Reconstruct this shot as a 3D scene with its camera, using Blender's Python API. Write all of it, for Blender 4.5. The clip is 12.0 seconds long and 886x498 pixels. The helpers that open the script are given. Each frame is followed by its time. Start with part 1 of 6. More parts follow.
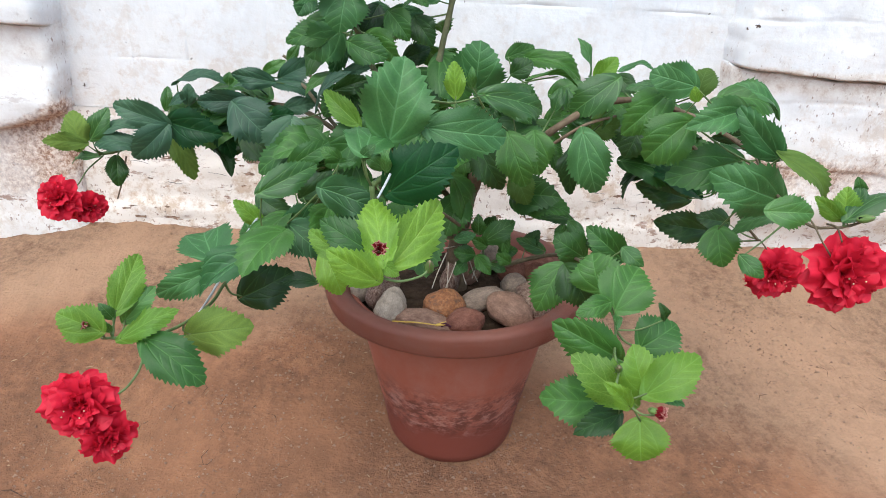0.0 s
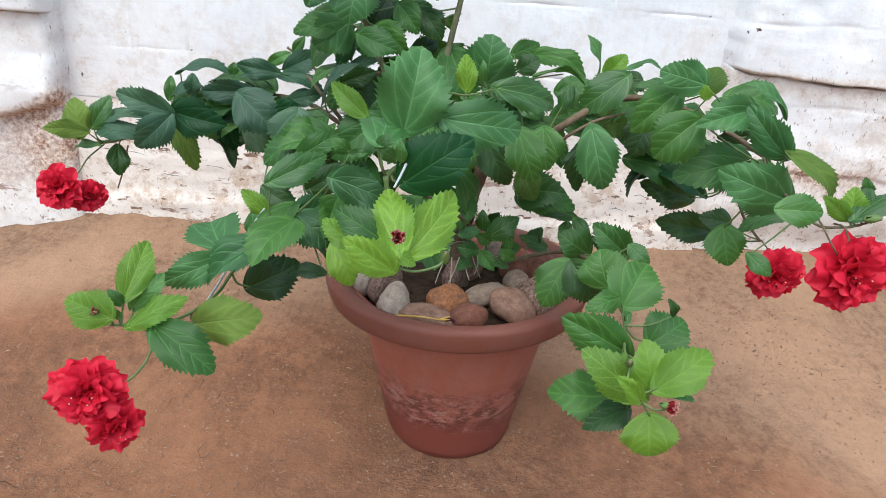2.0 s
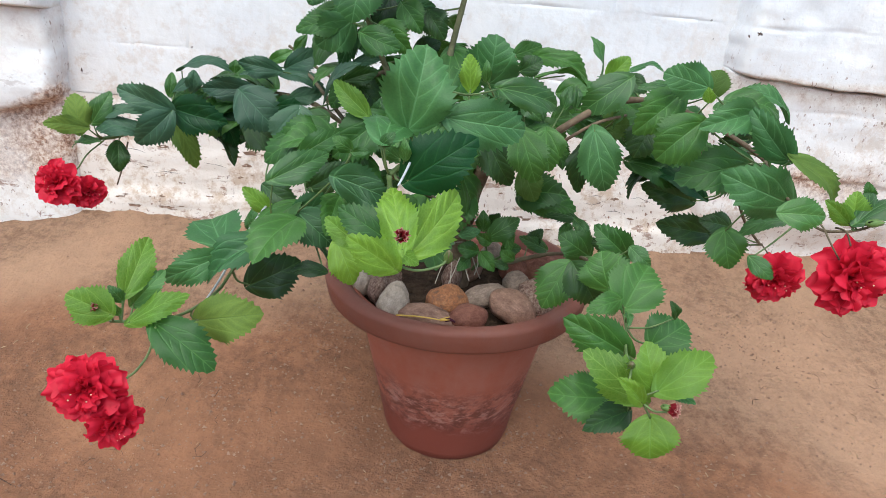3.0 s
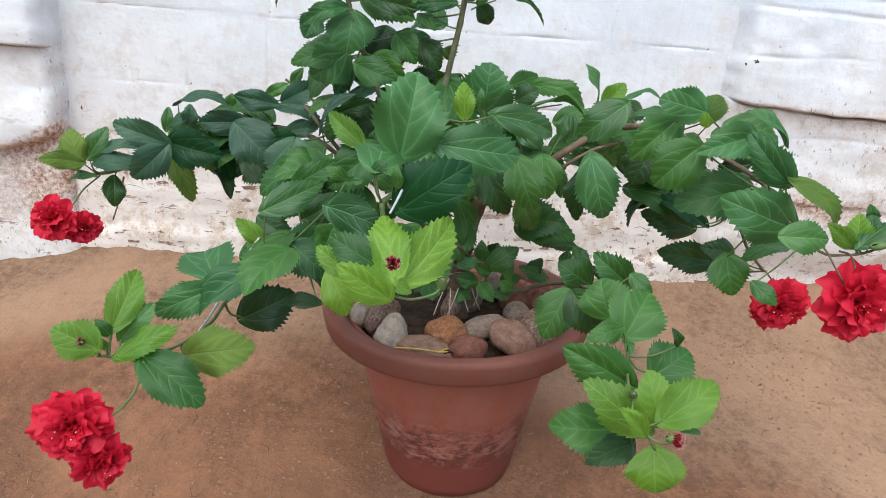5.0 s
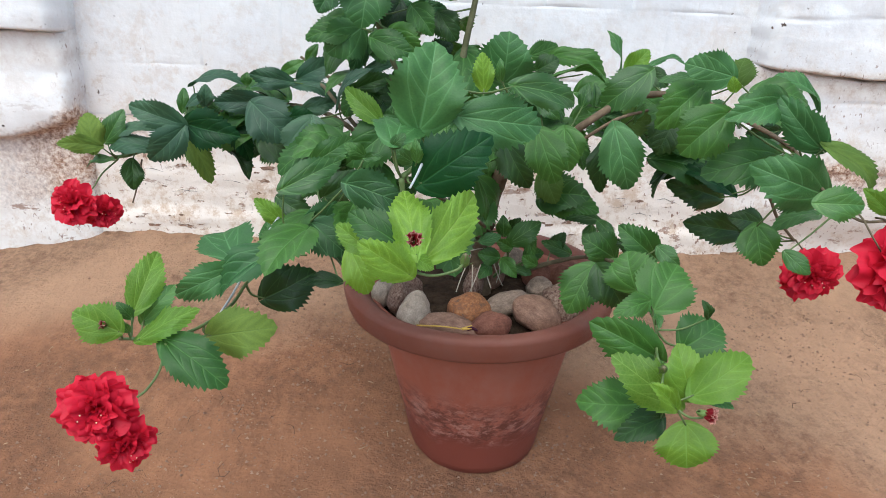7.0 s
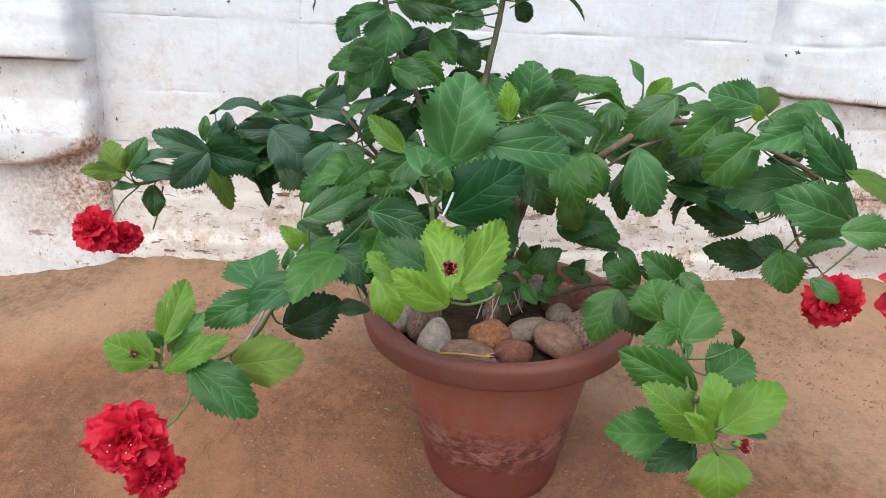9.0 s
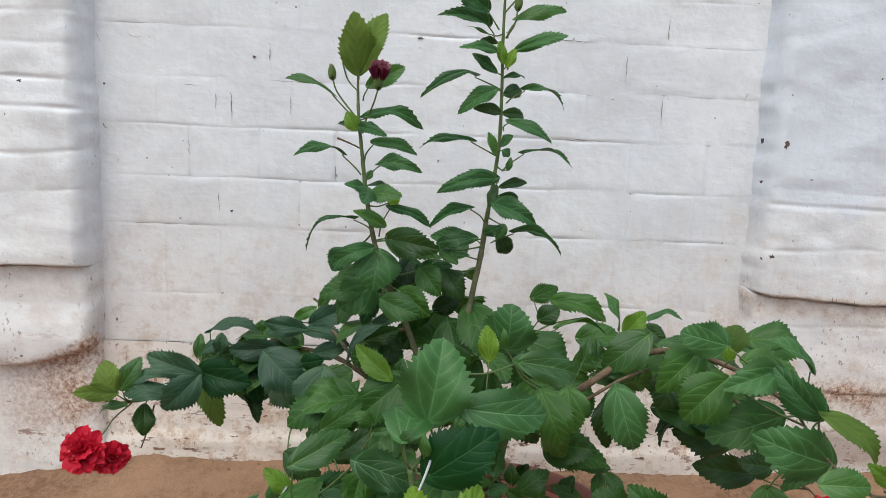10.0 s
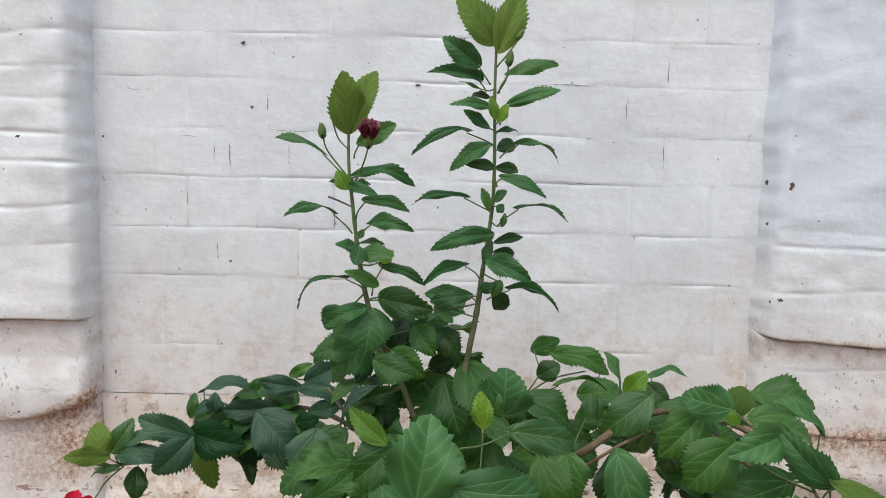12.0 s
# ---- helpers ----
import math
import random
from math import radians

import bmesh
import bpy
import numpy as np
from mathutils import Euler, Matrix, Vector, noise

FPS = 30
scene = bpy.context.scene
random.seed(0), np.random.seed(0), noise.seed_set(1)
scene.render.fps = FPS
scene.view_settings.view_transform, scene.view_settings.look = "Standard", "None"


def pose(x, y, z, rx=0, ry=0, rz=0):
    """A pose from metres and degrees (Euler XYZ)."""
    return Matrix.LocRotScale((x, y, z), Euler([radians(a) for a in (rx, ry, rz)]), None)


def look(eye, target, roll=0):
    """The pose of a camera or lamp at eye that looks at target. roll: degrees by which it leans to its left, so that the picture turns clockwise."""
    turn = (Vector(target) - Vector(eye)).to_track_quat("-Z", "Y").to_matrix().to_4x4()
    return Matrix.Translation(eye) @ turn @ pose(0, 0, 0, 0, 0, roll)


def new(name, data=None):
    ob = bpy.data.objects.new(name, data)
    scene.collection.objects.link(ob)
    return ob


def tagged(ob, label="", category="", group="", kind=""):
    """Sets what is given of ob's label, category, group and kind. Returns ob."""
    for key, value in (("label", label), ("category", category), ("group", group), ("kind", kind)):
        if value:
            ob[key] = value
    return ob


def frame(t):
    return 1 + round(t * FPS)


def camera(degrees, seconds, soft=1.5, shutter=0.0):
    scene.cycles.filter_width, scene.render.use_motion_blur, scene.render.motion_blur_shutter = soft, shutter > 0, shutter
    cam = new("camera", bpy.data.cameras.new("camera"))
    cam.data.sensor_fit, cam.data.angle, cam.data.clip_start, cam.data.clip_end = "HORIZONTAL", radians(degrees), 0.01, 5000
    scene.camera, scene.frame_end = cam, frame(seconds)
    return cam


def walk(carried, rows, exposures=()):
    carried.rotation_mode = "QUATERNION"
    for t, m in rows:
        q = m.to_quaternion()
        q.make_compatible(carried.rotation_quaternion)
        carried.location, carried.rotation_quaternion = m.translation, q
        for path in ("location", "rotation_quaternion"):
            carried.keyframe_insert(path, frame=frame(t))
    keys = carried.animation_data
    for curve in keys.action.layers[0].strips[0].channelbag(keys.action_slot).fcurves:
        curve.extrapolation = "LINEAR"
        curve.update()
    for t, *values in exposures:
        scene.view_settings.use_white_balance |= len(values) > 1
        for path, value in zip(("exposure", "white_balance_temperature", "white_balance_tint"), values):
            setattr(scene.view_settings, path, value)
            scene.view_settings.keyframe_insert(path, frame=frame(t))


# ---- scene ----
cam = camera(64.02, 12.0, soft=0.6)
# seconds, metres, and degrees about x, y, z
PATH_ROWS = [
    (0.0, -0.0830, -0.9686, 0.7603, 65.83, -3.33, -1.99),
    (0.5, -0.0874, -0.9687, 0.7608, 66.39, -4.06, -2.27),
    (1.0, -0.0867, -0.9665, 0.7659, 67.81, -4.11, -3.18),
    (1.5, -0.1008, -0.9668, 0.7570, 66.64, -4.41, -2.20),
    (2.0, -0.1064, -0.9691, 0.7496, 65.98, -4.64, -2.58),
    (2.5, -0.1054, -0.9738, 0.7549, 65.85, -4.62, -1.55),
    (3.0, -0.1122, -0.9676, 0.7467, 66.10, -5.34, -2.63),
    (3.2, -0.1067, -0.9668, 0.7461, 65.40, -5.30, -2.59),
    (4.8, -0.1020, -0.9563, 0.7295, 67.26, -4.34, -1.82),
    (5.0, -0.1016, -0.9585, 0.7373, 68.90, -4.47, -2.57),
    (5.5, -0.1041, -0.9588, 0.7321, 66.80, -3.06, -2.03),
    (6.0, -0.1052, -0.9617, 0.7350, 66.67, -3.14, -2.23),
    (6.5, -0.1075, -0.9534, 0.7380, 66.81, -2.82, -1.68),
    (7.0, -0.1025, -0.9468, 0.7299, 67.07, -2.72, -1.54),
    (7.2, -0.0842, -0.9438, 0.7385, 68.69, -2.24, -1.85),
    (8.8, -0.1294, -0.9545, 0.7264, 69.80, -3.40, -1.41),
    (9.0, -0.1251, -0.9444, 0.7319, 69.01, -2.63, -1.23),
    (9.2, -0.1175, -0.9500, 0.7574, 74.40, -2.95, -2.10),
    (9.3, -0.1140, -0.9460, 0.7720, 75.40, -2.50, -2.00),
    (9.5, -0.1088, -0.9328, 0.7903, 77.37, -2.82, -1.58),
    (10.0, -0.1091, -0.9447, 0.8369, 80.94, -2.31, -1.21),
    (10.5, -0.0984, -0.9415, 0.8606, 81.57, -1.78, -0.79),
    (11.0, -0.1024, -0.9366, 0.8605, 80.39, -2.05, -0.71),
    (11.5, -0.1029, -0.9398, 0.8721, 82.34, -1.63, -0.34),
    (12.0, -0.0864, -0.9203, 0.8729, 83.16, -1.32, -0.34),
]
# seconds, stops, kelvin, tint
EXPOSURES = [(0.0, 0.81, 5950, 2), (0.5, 0.72, 5950, 2), (2.0, 0.77, 5950, 2), (4.8, 0.65, 5950, 2), (7.0, 0.67, 5950, 2), (8.9, 0.69, 6050, 2), (9.7, 0.15, 6380, 3), (12.0, 0.15, 6380, 3)]
walk(cam, [(t, pose(x, y, z, rx, ry, rz)) for t, x, y, z, rx, ry, rz in PATH_ROWS], EXPOSURES)

# ---- daylight under a bright overcast sky ----
world = bpy.data.worlds.new("overcast_sky")
scene.world = world
world.use_nodes = True
wn = world.node_tree.nodes
sky = wn.new("ShaderNodeTexSky")
sky.sky_type, sky.sun_disc = "NISHITA", False
sky.sun_elevation, sky.sun_rotation = radians(58), radians(200)
sky.air_density, sky.dust_density = 1.0, 3.0
wn["Background"].inputs["Strength"].default_value = 0.15
world.node_tree.links.new(sky.outputs["Color"], wn["Background"].inputs["Color"])
sun_data = bpy.data.lights.new("sun", "SUN")
sun_data.energy, sun_data.angle, sun_data.color = 1.5, radians(80), (1.0, 0.97, 0.92)
sun = new("sun", sun_data)
sun.matrix_world = look((-1.0, -2.4, 5.4), (0, 0, 0))
scene.view_settings.exposure = 0.0


# ---- materials ----
class Mat:
    """A node material with short calls."""

    def __init__(self, name, rough=0.8, spec=0.3):
        self.m = bpy.data.materials.new(name)
        self.m.use_nodes = True
        self.t = self.m.node_tree
        self.b = self.t.nodes["Principled BSDF"]
        self.b.inputs["Roughness"].default_value = rough
        self.b.inputs["Specular IOR Level"].default_value = spec

    def node(self, kind, **inputs):
        n = self.t.nodes.new(kind)
        for k, v in inputs.items():
            self.set(n, k.replace("_", " "), v)
        return n

    def set(self, n, key, v):
        if isinstance(key, str) and key.isdigit():
            key = int(key)
        if isinstance(v, bpy.types.NodeSocket):
            self.t.links.new(v, n.inputs[key])
        else:
            n.inputs[key].default_value = v

    def coords(self, kind="Object"):
        return self.t.nodes.new("ShaderNodeTexCoord").outputs[kind]

    def world_pos(self):
        return self.t.nodes.new("ShaderNodeNewGeometry").outputs["Position"]

    def noise(self, vec, scale, detail=4.0, rough=0.55):
        n = self.node("ShaderNodeTexNoise", Scale=scale, Detail=detail, Roughness=rough)
        self.set(n, "Vector", vec)
        return n.outputs["Fac"]

    def stretch(self, vec, s):
        n = self.t.nodes.new("ShaderNodeMapping")
        n.inputs["Scale"].default_value = s
        self.set(n, "Vector", vec)
        return n.outputs["Vector"]

    def ramp(self, fac, stops):
        n = self.t.nodes.new("ShaderNodeValToRGB")
        el = n.color_ramp.elements
        while len(el) < len(stops):
            el.new(0.5)
        for e, (p, c) in zip(el, stops):
            e.position = p
            e.color = (c, c, c, 1) if isinstance(c, (int, float)) else (*c, 1)
        self.set(n, "Fac", fac)
        return n.outputs["Color"]

    def mix(self, fac, a, b, how="MIX"):
        n = self.t.nodes.new("ShaderNodeMix")
        n.data_type, n.blend_type = "RGBA", how
        for key, v in ((0, fac), (6, a), (7, b)):
            if isinstance(v, tuple):
                v = (*v, 1)
            self.set(n, key, v)
        return n.outputs[2]

    def math(self, op, a, b=0.0, c=0.0):
        n = self.t.nodes.new("ShaderNodeMath")
        n.operation = op
        for i, v in enumerate((a, b, c)):
            self.set(n, i, v)
        return n.outputs[0]

    def axis(self, vec, k):
        n = self.t.nodes.new("ShaderNodeSeparateXYZ")
        self.set(n, 0, vec)
        return n.outputs[k]

    def bump(self, height, strength=0.3, distance=0.01, normal=None):
        n = self.node("ShaderNodeBump", Strength=strength, Distance=distance)
        self.set(n, "Height", height)
        if normal is not None:
            self.set(n, "Normal", normal)
        self.set(self.b, "Normal", n.outputs["Normal"])
        return n.outputs["Normal"]

    def color(self, c):
        self.set(self.b, "Base Color", c if isinstance(c, bpy.types.NodeSocket) else (*c, 1))


def whitewash(name, cool=0.0, dirt=1.0, blue=0.0, strip=None, blots=0.35, foot=None, fleck=0.0, rise=0.0):
    """Layers of lime wash over brick, flaked and stained low down."""
    m = Mat(name, 0.88, 0.15)
    p = m.world_pos()
    broad, fine = m.noise(p, 3.2, 5), m.noise(p, 38, 6, 0.65)
    base = m.ramp(broad, [(0.3, (0.765, 0.775, 0.80)), (0.5, (0.82, 0.83, 0.845)), (0.7, (0.86, 0.865, 0.87))])
    if blue:
        high = m.math("ADD", m.axis(p, 2), m.math("MULTIPLY", m.math("SUBTRACT", m.noise(p, 6, 5, 0.6), 0.5), 0.3))
        base = m.mix(m.math("MULTIPLY", m.ramp(high, [(0.70, 0.0), (0.76, 1.0)]), blue), base, (0.60, 0.665, 0.78))
    base = m.mix(cool, base, (0.66, 0.71, 0.80))
    blot = m.noise(p, 1.6, 6, 0.65)
    base = m.mix(m.ramp(blot, [(0.40, blots), (0.56, 0.0)]), base, (0.66, 0.69, 0.74))
    base = m.mix(m.ramp(m.noise(m.stretch(p, (9, 9, 2)), 1.0, 5, 0.7), [(0.54, 0.0), (0.74, 0.22)]), base, (0.84, 0.81, 0.76))
    base = m.mix(m.ramp(fine, [(0.35, 0.16), (0.6, 0.0)]), base, (0.58, 0.57, 0.57))
    base = m.mix(m.ramp(m.noise(p, 14, 6, 0.75), [(0.42, 0.22), (0.54, 0.0)]), base, (0.62, 0.62, 0.63))
    z = m.axis(p, 2)
    # warm splash stains, their limit ragged
    edge = m.math("ADD", z, m.math("MULTIPLY", m.math("SUBTRACT", m.noise(p, 5, 6, 0.7), 0.5), 0.55))
    low = m.ramp(edge, [(0.26, 1.0), (0.50, 0.5), (0.78, 0.0)])
    base = m.mix(m.math("MULTIPLY", low, 0.72 * dirt), base, (0.74, 0.645, 0.56))
    stain = m.math("MULTIPLY", low, m.ramp(m.noise(p, 17, 7, 0.8), [(0.50, 0.0), (0.60, 0.8)]))
    base = m.mix(m.math("MULTIPLY", stain, dirt), base, (0.53, 0.40, 0.30))
    if strip:
        # a sheltered strip under the ledge that the last coats of lime missed
        zz = m.math("ADD", z, m.math("MULTIPLY", m.math("SUBTRACT", m.noise(p, 9, 5, 0.7), 0.5), 0.03))
        on = m.ramp(zz, [(strip[0] - 0.012, 0.0), (strip[0] + 0.012, 1.0), (strip[1] - 0.002, 1.0), (strip[1] + 0.006, 0.0)])
        bare = m.ramp(m.noise(p, 30, 7, 0.8), [(0.36, (0.46, 0.35, 0.28)), (0.46, (0.64, 0.56, 0.50)), (0.60, (0.76, 0.72, 0.67))])
        base = m.mix(m.math("MULTIPLY", on, strip[2]), base, bare)
    if foot:
        # crumbling brown plaster where the lime has come off
        zz = m.math("ADD", z, m.math("MULTIPLY", m.math("SUBTRACT", m.noise(p, 8, 6, 0.75), 0.5), 0.12))
        near = m.math("MAXIMUM", m.math("MULTIPLY_ADD", m.math("ABSOLUTE", m.axis(p, 0)), -1 / 0.17, 0.936 / 0.17), 0.0)
        zz = m.math("SUBTRACT", zz, m.math("MULTIPLY", m.math("MULTIPLY", near, near), rise))
        on = m.ramp(zz, [(foot[0] - 0.03, 0.0), (foot[0] + 0.02, 1.0), (foot[1], 1.0), (foot[1] + 0.02, 0.0)])
        crumb = m.ramp(m.noise(p, 105, 4, 0.8), [(0.36, (0.15, 0.080, 0.052)), (0.45, (0.37, 0.225, 0.16)), (0.54, (0.58, 0.44, 0.345)), (0.66, (0.76, 0.69, 0.62))])
        on = m.math("MULTIPLY", on, m.ramp(m.math("MULTIPLY_ADD", m.math("ABSOLUTE", m.axis(p, 0)), -1.0, 1.5), [(0.52, 0.15), (0.68, 1.0)]))
        base = m.mix(m.math("MULTIPLY", on, m.ramp(m.noise(p, 13, 5, 0.7), [(0.34, 0.55), (0.54, 1.0)])), base, crumb)
    if fleck:
        tiny = m.ramp(m.noise(m.stretch(p, (120, 120, 70)), 1.0, 2, 0.6), [(0.63, 0.0), (0.67, 1.0)])
        tiny = m.math("MULTIPLY", tiny, m.ramp(m.noise(p, 9, 4), [(0.42, 0.0), (0.58, 1.0)]))
        base = m.mix(m.math("MULTIPLY", m.math("MULTIPLY", tiny, fleck), m.ramp(z, [(0.55, 1.0), (0.60, 0.15)])), base, (0.26, 0.16, 0.12))
    # small flakes where the earthen plaster shows
    flake = m.math("MULTIPLY", m.ramp(m.noise(m.stretch(p, (16, 16, 40)), 1.0, 5, 0.7), [(0.60, 0.0), (0.64, 1.0)]), m.ramp(edge, [(0.20, 1.0), (0.46, 0.0)]))
    base = m.mix(m.math("MULTIPLY", flake, 0.75), base, (0.24, 0.12, 0.075))
    speck = m.ramp(m.noise(p, 95, 1, 0.5), [(0.78, 0.0), (0.80, 1.0)])
    base = m.mix(m.math("MULTIPLY", speck, 0.7), base, (0.16, 0.13, 0.12))
    m.color(base)
    brush = m.noise(m.stretch(p, (18, 18, 60)), 1.0, 3)
    dab = m.ramp(m.noise(m.stretch(p, (1, 1, 2.2)), 24, 3, 0.55), [(0.40, 0.0), (0.50, 0.6), (0.60, 1.0)])
    h = m.math("ADD", m.math("MULTIPLY", m.noise(p, 11, 3, 0.5), 0.85), m.math("MULTIPLY", brush, 0.03))
    h = m.math("ADD", h, m.math("MULTIPLY", dab, 0.09))
    h = m.math("ADD", h, m.math("MULTIPLY_ADD", m.noise(p, 30, 4, 0.6), 0.42, m.math("MULTIPLY", m.noise(p, 80, 4, 0.6), 0.20)))
    h = m.math("SUBTRACT", h, m.math("MULTIPLY", flake, 0.25))
    m.bump(h, 0.36, 0.010)
    return m.m


M_WALL = whitewash("whitewash_brick", 0.10, 0.9)
M_PIER_WEST = whitewash("whitewash_pier", 0.0, 0.55, 0.0, (0.485, 0.556, 0.5), 0.12, (0.200, 0.352), 0.8, 0.046)
M_PIER_EAST = whitewash("bluish_whitewash_pier", 0.05, 0.8, 0.5, (0.500, 0.549, 0.9), 0.15, (0.31, 0.352), 0.8)
M_SKIRT = whitewash("whitewash_plaster_skirt", 0.04, 1.1, fleck=0.9)


def mud():
    m = Mat("trodden_mud", 0.9, 0.2)
    p = m.world_pos()
    a, b, c = m.noise(p, 2.1, 5), m.noise(p, 12, 7, 0.7), m.noise(p, 140, 3, 0.7)
    col = m.ramp(a, [(0.3, (0.240, 0.112, 0.058)), (0.52, (0.288, 0.138, 0.073)), (0.72, (0.345, 0.174, 0.097))])
    col = m.mix(m.ramp(b, [(0.38, 0.45), (0.58, 0.0)]), col, (0.135, 0.065, 0.036))
    west = m.math("MULTIPLY", m.ramp(m.math("MULTIPLY_ADD", m.axis(p, 0), 1.0, 0.5), [(0.3, 1.0), (0.62, 0.0)]), 0.14)
    east = m.math("MULTIPLY", m.ramp(m.axis(p, 0), [(0.22, 0.0), (0.75, 1.0)]), 0.22)
    rough = m.ramp(m.noise(p, 3.4, 5, 0.6), [(0.42, 0.25), (0.56, 1.0)])
    # the berm along the wall is a drier, paler clay
    dry = m.ramp(m.math("SUBTRACT", m.math("ADD", m.axis(p, 1), m.math("MULTIPLY", a, 0.25)), m.math("SUBTRACT", west, east)), [(0.15, 0.0), (0.29, 0.7)])
    col = m.mix(dry, col, (0.375, 0.238, 0.150))
    col = m.mix(m.math("MULTIPLY", rough, m.ramp(c, [(0.60, 0.0), (0.70, 0.4)])), col, (0.36, 0.25, 0.18))
    col = m.mix(m.math("MULTIPLY", rough, m.ramp(m.noise(p, 60, 5, 0.8), [(0.36, 0.5), (0.54, 0.0)])), col, (0.10, 0.055, 0.036))
    col = m.mix(m.math("MULTIPLY", rough, m.ramp(m.noise(p, 28, 6, 0.75), [(0.38, 0.45), (0.52, 0.0)])), col, (0.13, 0.062, 0.035))
    m.color(col)
    h = m.math("ADD", m.math("MULTIPLY", b, 0.7), m.math("MULTIPLY", c, 0.2))
    h = m.math("ADD", h, m.math("MULTIPLY", m.math("MULTIPLY", rough, m.noise(p, 45, 5, 0.75)), 0.75))
    m.bump(h, 1.0, 0.018)
    return m.m


M_MUD = mud()


def simple(name, stops, scale, rough, bump=0.3, dist=0.004, spec=0.3, fine=90):
    m = Mat(name, rough, spec)
    p = m.coords("Object")
    rnd = m.t.nodes.new("ShaderNodeObjectInfo").outputs["Random"]
    off = m.node("ShaderNodeVectorMath")
    off.operation = "ADD"
    m.set(off, 0, p)
    m.set(off, 1, rnd)
    v = off.outputs[0]
    col = m.ramp(m.noise(v, scale, 6, 0.65), stops)
    m.color(m.mix(m.ramp(m.noise(v, fine, 3), [(0.35, 0.35), (0.6, 0.0)]), col, tuple(0.55 * x for x in stops[0][1])))
    m.bump(m.math("ADD", m.noise(v, scale * 2, 5), m.math("MULTIPLY", m.noise(v, fine, 3), 0.4)), bump, dist)
    return m.m


def terracotta(name, tone, worn=1.0):
    """Red-painted clay, dusty above, scuffed down to dark clay in a ragged belt over a damp red foot."""
    m = Mat(name, 0.55, 0.35)
    p = m.coords("Object")
    z = m.axis(p, 2)
    col = m.ramp(m.noise(p, 7, 5), [(0.3, (0.29 * tone, 0.086 * tone, 0.052 * tone)), (0.55, (0.335 * tone, 0.105 * tone, 0.066 * tone)), (0.75, (0.37 * tone, 0.128 * tone, 0.084 * tone))])
    dust = m.ramp(m.noise(m.stretch(p, (1, 1, 0.6)), 24, 6, 0.7), [(0.42, 0.0), (0.68, 0.38)])
    col = m.mix(dust, col, (0.34 * tone, 0.17 * tone, 0.135 * tone))
    wob = m.math("ADD", z, m.math("MULTIPLY", m.math("SUBTRACT", m.noise(p, 9, 6, 0.75), 0.5), 0.085))
    band = m.math("MULTIPLY", wob, 4.0)
    foot = m.ramp(band, [(0.30, 1.0), (0.42, 0.0)])
    col = m.mix(m.math("MULTIPLY", foot, 0.9), col, (0.17, 0.040, 0.026))
    belt = m.math("MULTIPLY", m.ramp(band, [(0.24, 0.0), (0.34, 1.0), (0.48, 1.0), (0.64, 0.0)]), worn)
    rub = m.noise(m.stretch(p, (1, 1, 2.2)), 40, 8, 0.82)
    dark = m.math("MULTIPLY", belt, m.ramp(m.noise(m.stretch(p, (1, 1, 1.6)), 26, 8, 0.8), [(0.46, 0.85), (0.54, 0.0)]))
    pale = m.math("MULTIPLY", belt, m.ramp(rub, [(0.52, 0.0), (0.57, 0.75)]))
    col = m.mix(dark, col, (0.105, 0.030, 0.020))
    col = m.mix(pale, col, (0.40, 0.205, 0.165))
    m.color(col)
    m.set(m.b, "Roughness", m.ramp(pale, [(0.0, 0.62), (0.7, 0.92)]))
    m.bump(m.math("ADD", m.math("MULTIPLY", rub, 0.35), m.math("SUBTRACT", m.math("MULTIPLY", pale, 0.5), m.math("MULTIPLY", dark, 0.4))), 0.4, 0.004)
    return m.m


M_POT = terracotta("red_painted_terracotta", 0.92)
M_RIM = terracotta("brown_terracotta_rim", 0.52, 0.0)
M_SOIL = simple("dark_potting_soil", [(0.3, (0.024, 0.015, 0.010)), (0.7, (0.085, 0.056, 0.036))], 40, 0.95, 0.9, 0.01, 0.1)
M_STONE_GREY = simple("grey_river_stone", [(0.3, (0.164, 0.116, 0.087)), (0.7, (0.390, 0.288, 0.221))], 5, 0.75, 0.45, 0.005, 0.3, 26)
M_STONE_PINK = simple("pinkish_river_stone", [(0.3, (0.158, 0.081, 0.054)), (0.7, (0.346, 0.204, 0.142))], 5, 0.7, 0.45, 0.005, 0.3, 26)
M_STONE_ORANGE = simple("orange_stone", [(0.35, (0.15, 0.085, 0.055)), (0.5, (0.30, 0.115, 0.045)), (0.65, (0.40, 0.19, 0.085))], 9, 0.8, 0.45, 0.005, 0.3, 26)
M_STONE_RED = simple("brick_red_stone", [(0.3, (0.125, 0.042, 0.026)), (0.7, (0.262, 0.113, 0.075))], 5, 0.85, 0.45, 0.005, 0.3, 26)
M_STONE_SPECK = simple("speckled_stone", [(0.35, (0.101, 0.049, 0.034)), (0.5, (0.243, 0.150, 0.114)), (0.65, (0.364, 0.265, 0.206))], 12, 0.85, 0.45, 0.005, 0.3, 26)
M_STONE_PALE = simple("pale_stone", [(0.3, (0.270, 0.212, 0.162)), (0.7, (0.541, 0.434, 0.341))], 5, 0.8, 0.45, 0.005, 0.3, 26)
M_BARK = simple("olive_brown_bark", [(0.3, (0.10, 0.068, 0.044)), (0.7, (0.21, 0.152, 0.098))], 60, 0.85, 0.6, 0.002, 0.2)
M_OLIVE = simple("olive_twig_bark", [(0.3, (0.088, 0.070, 0.042)), (0.7, (0.19, 0.150, 0.095))], 60, 0.8, 0.5, 0.002, 0.2)
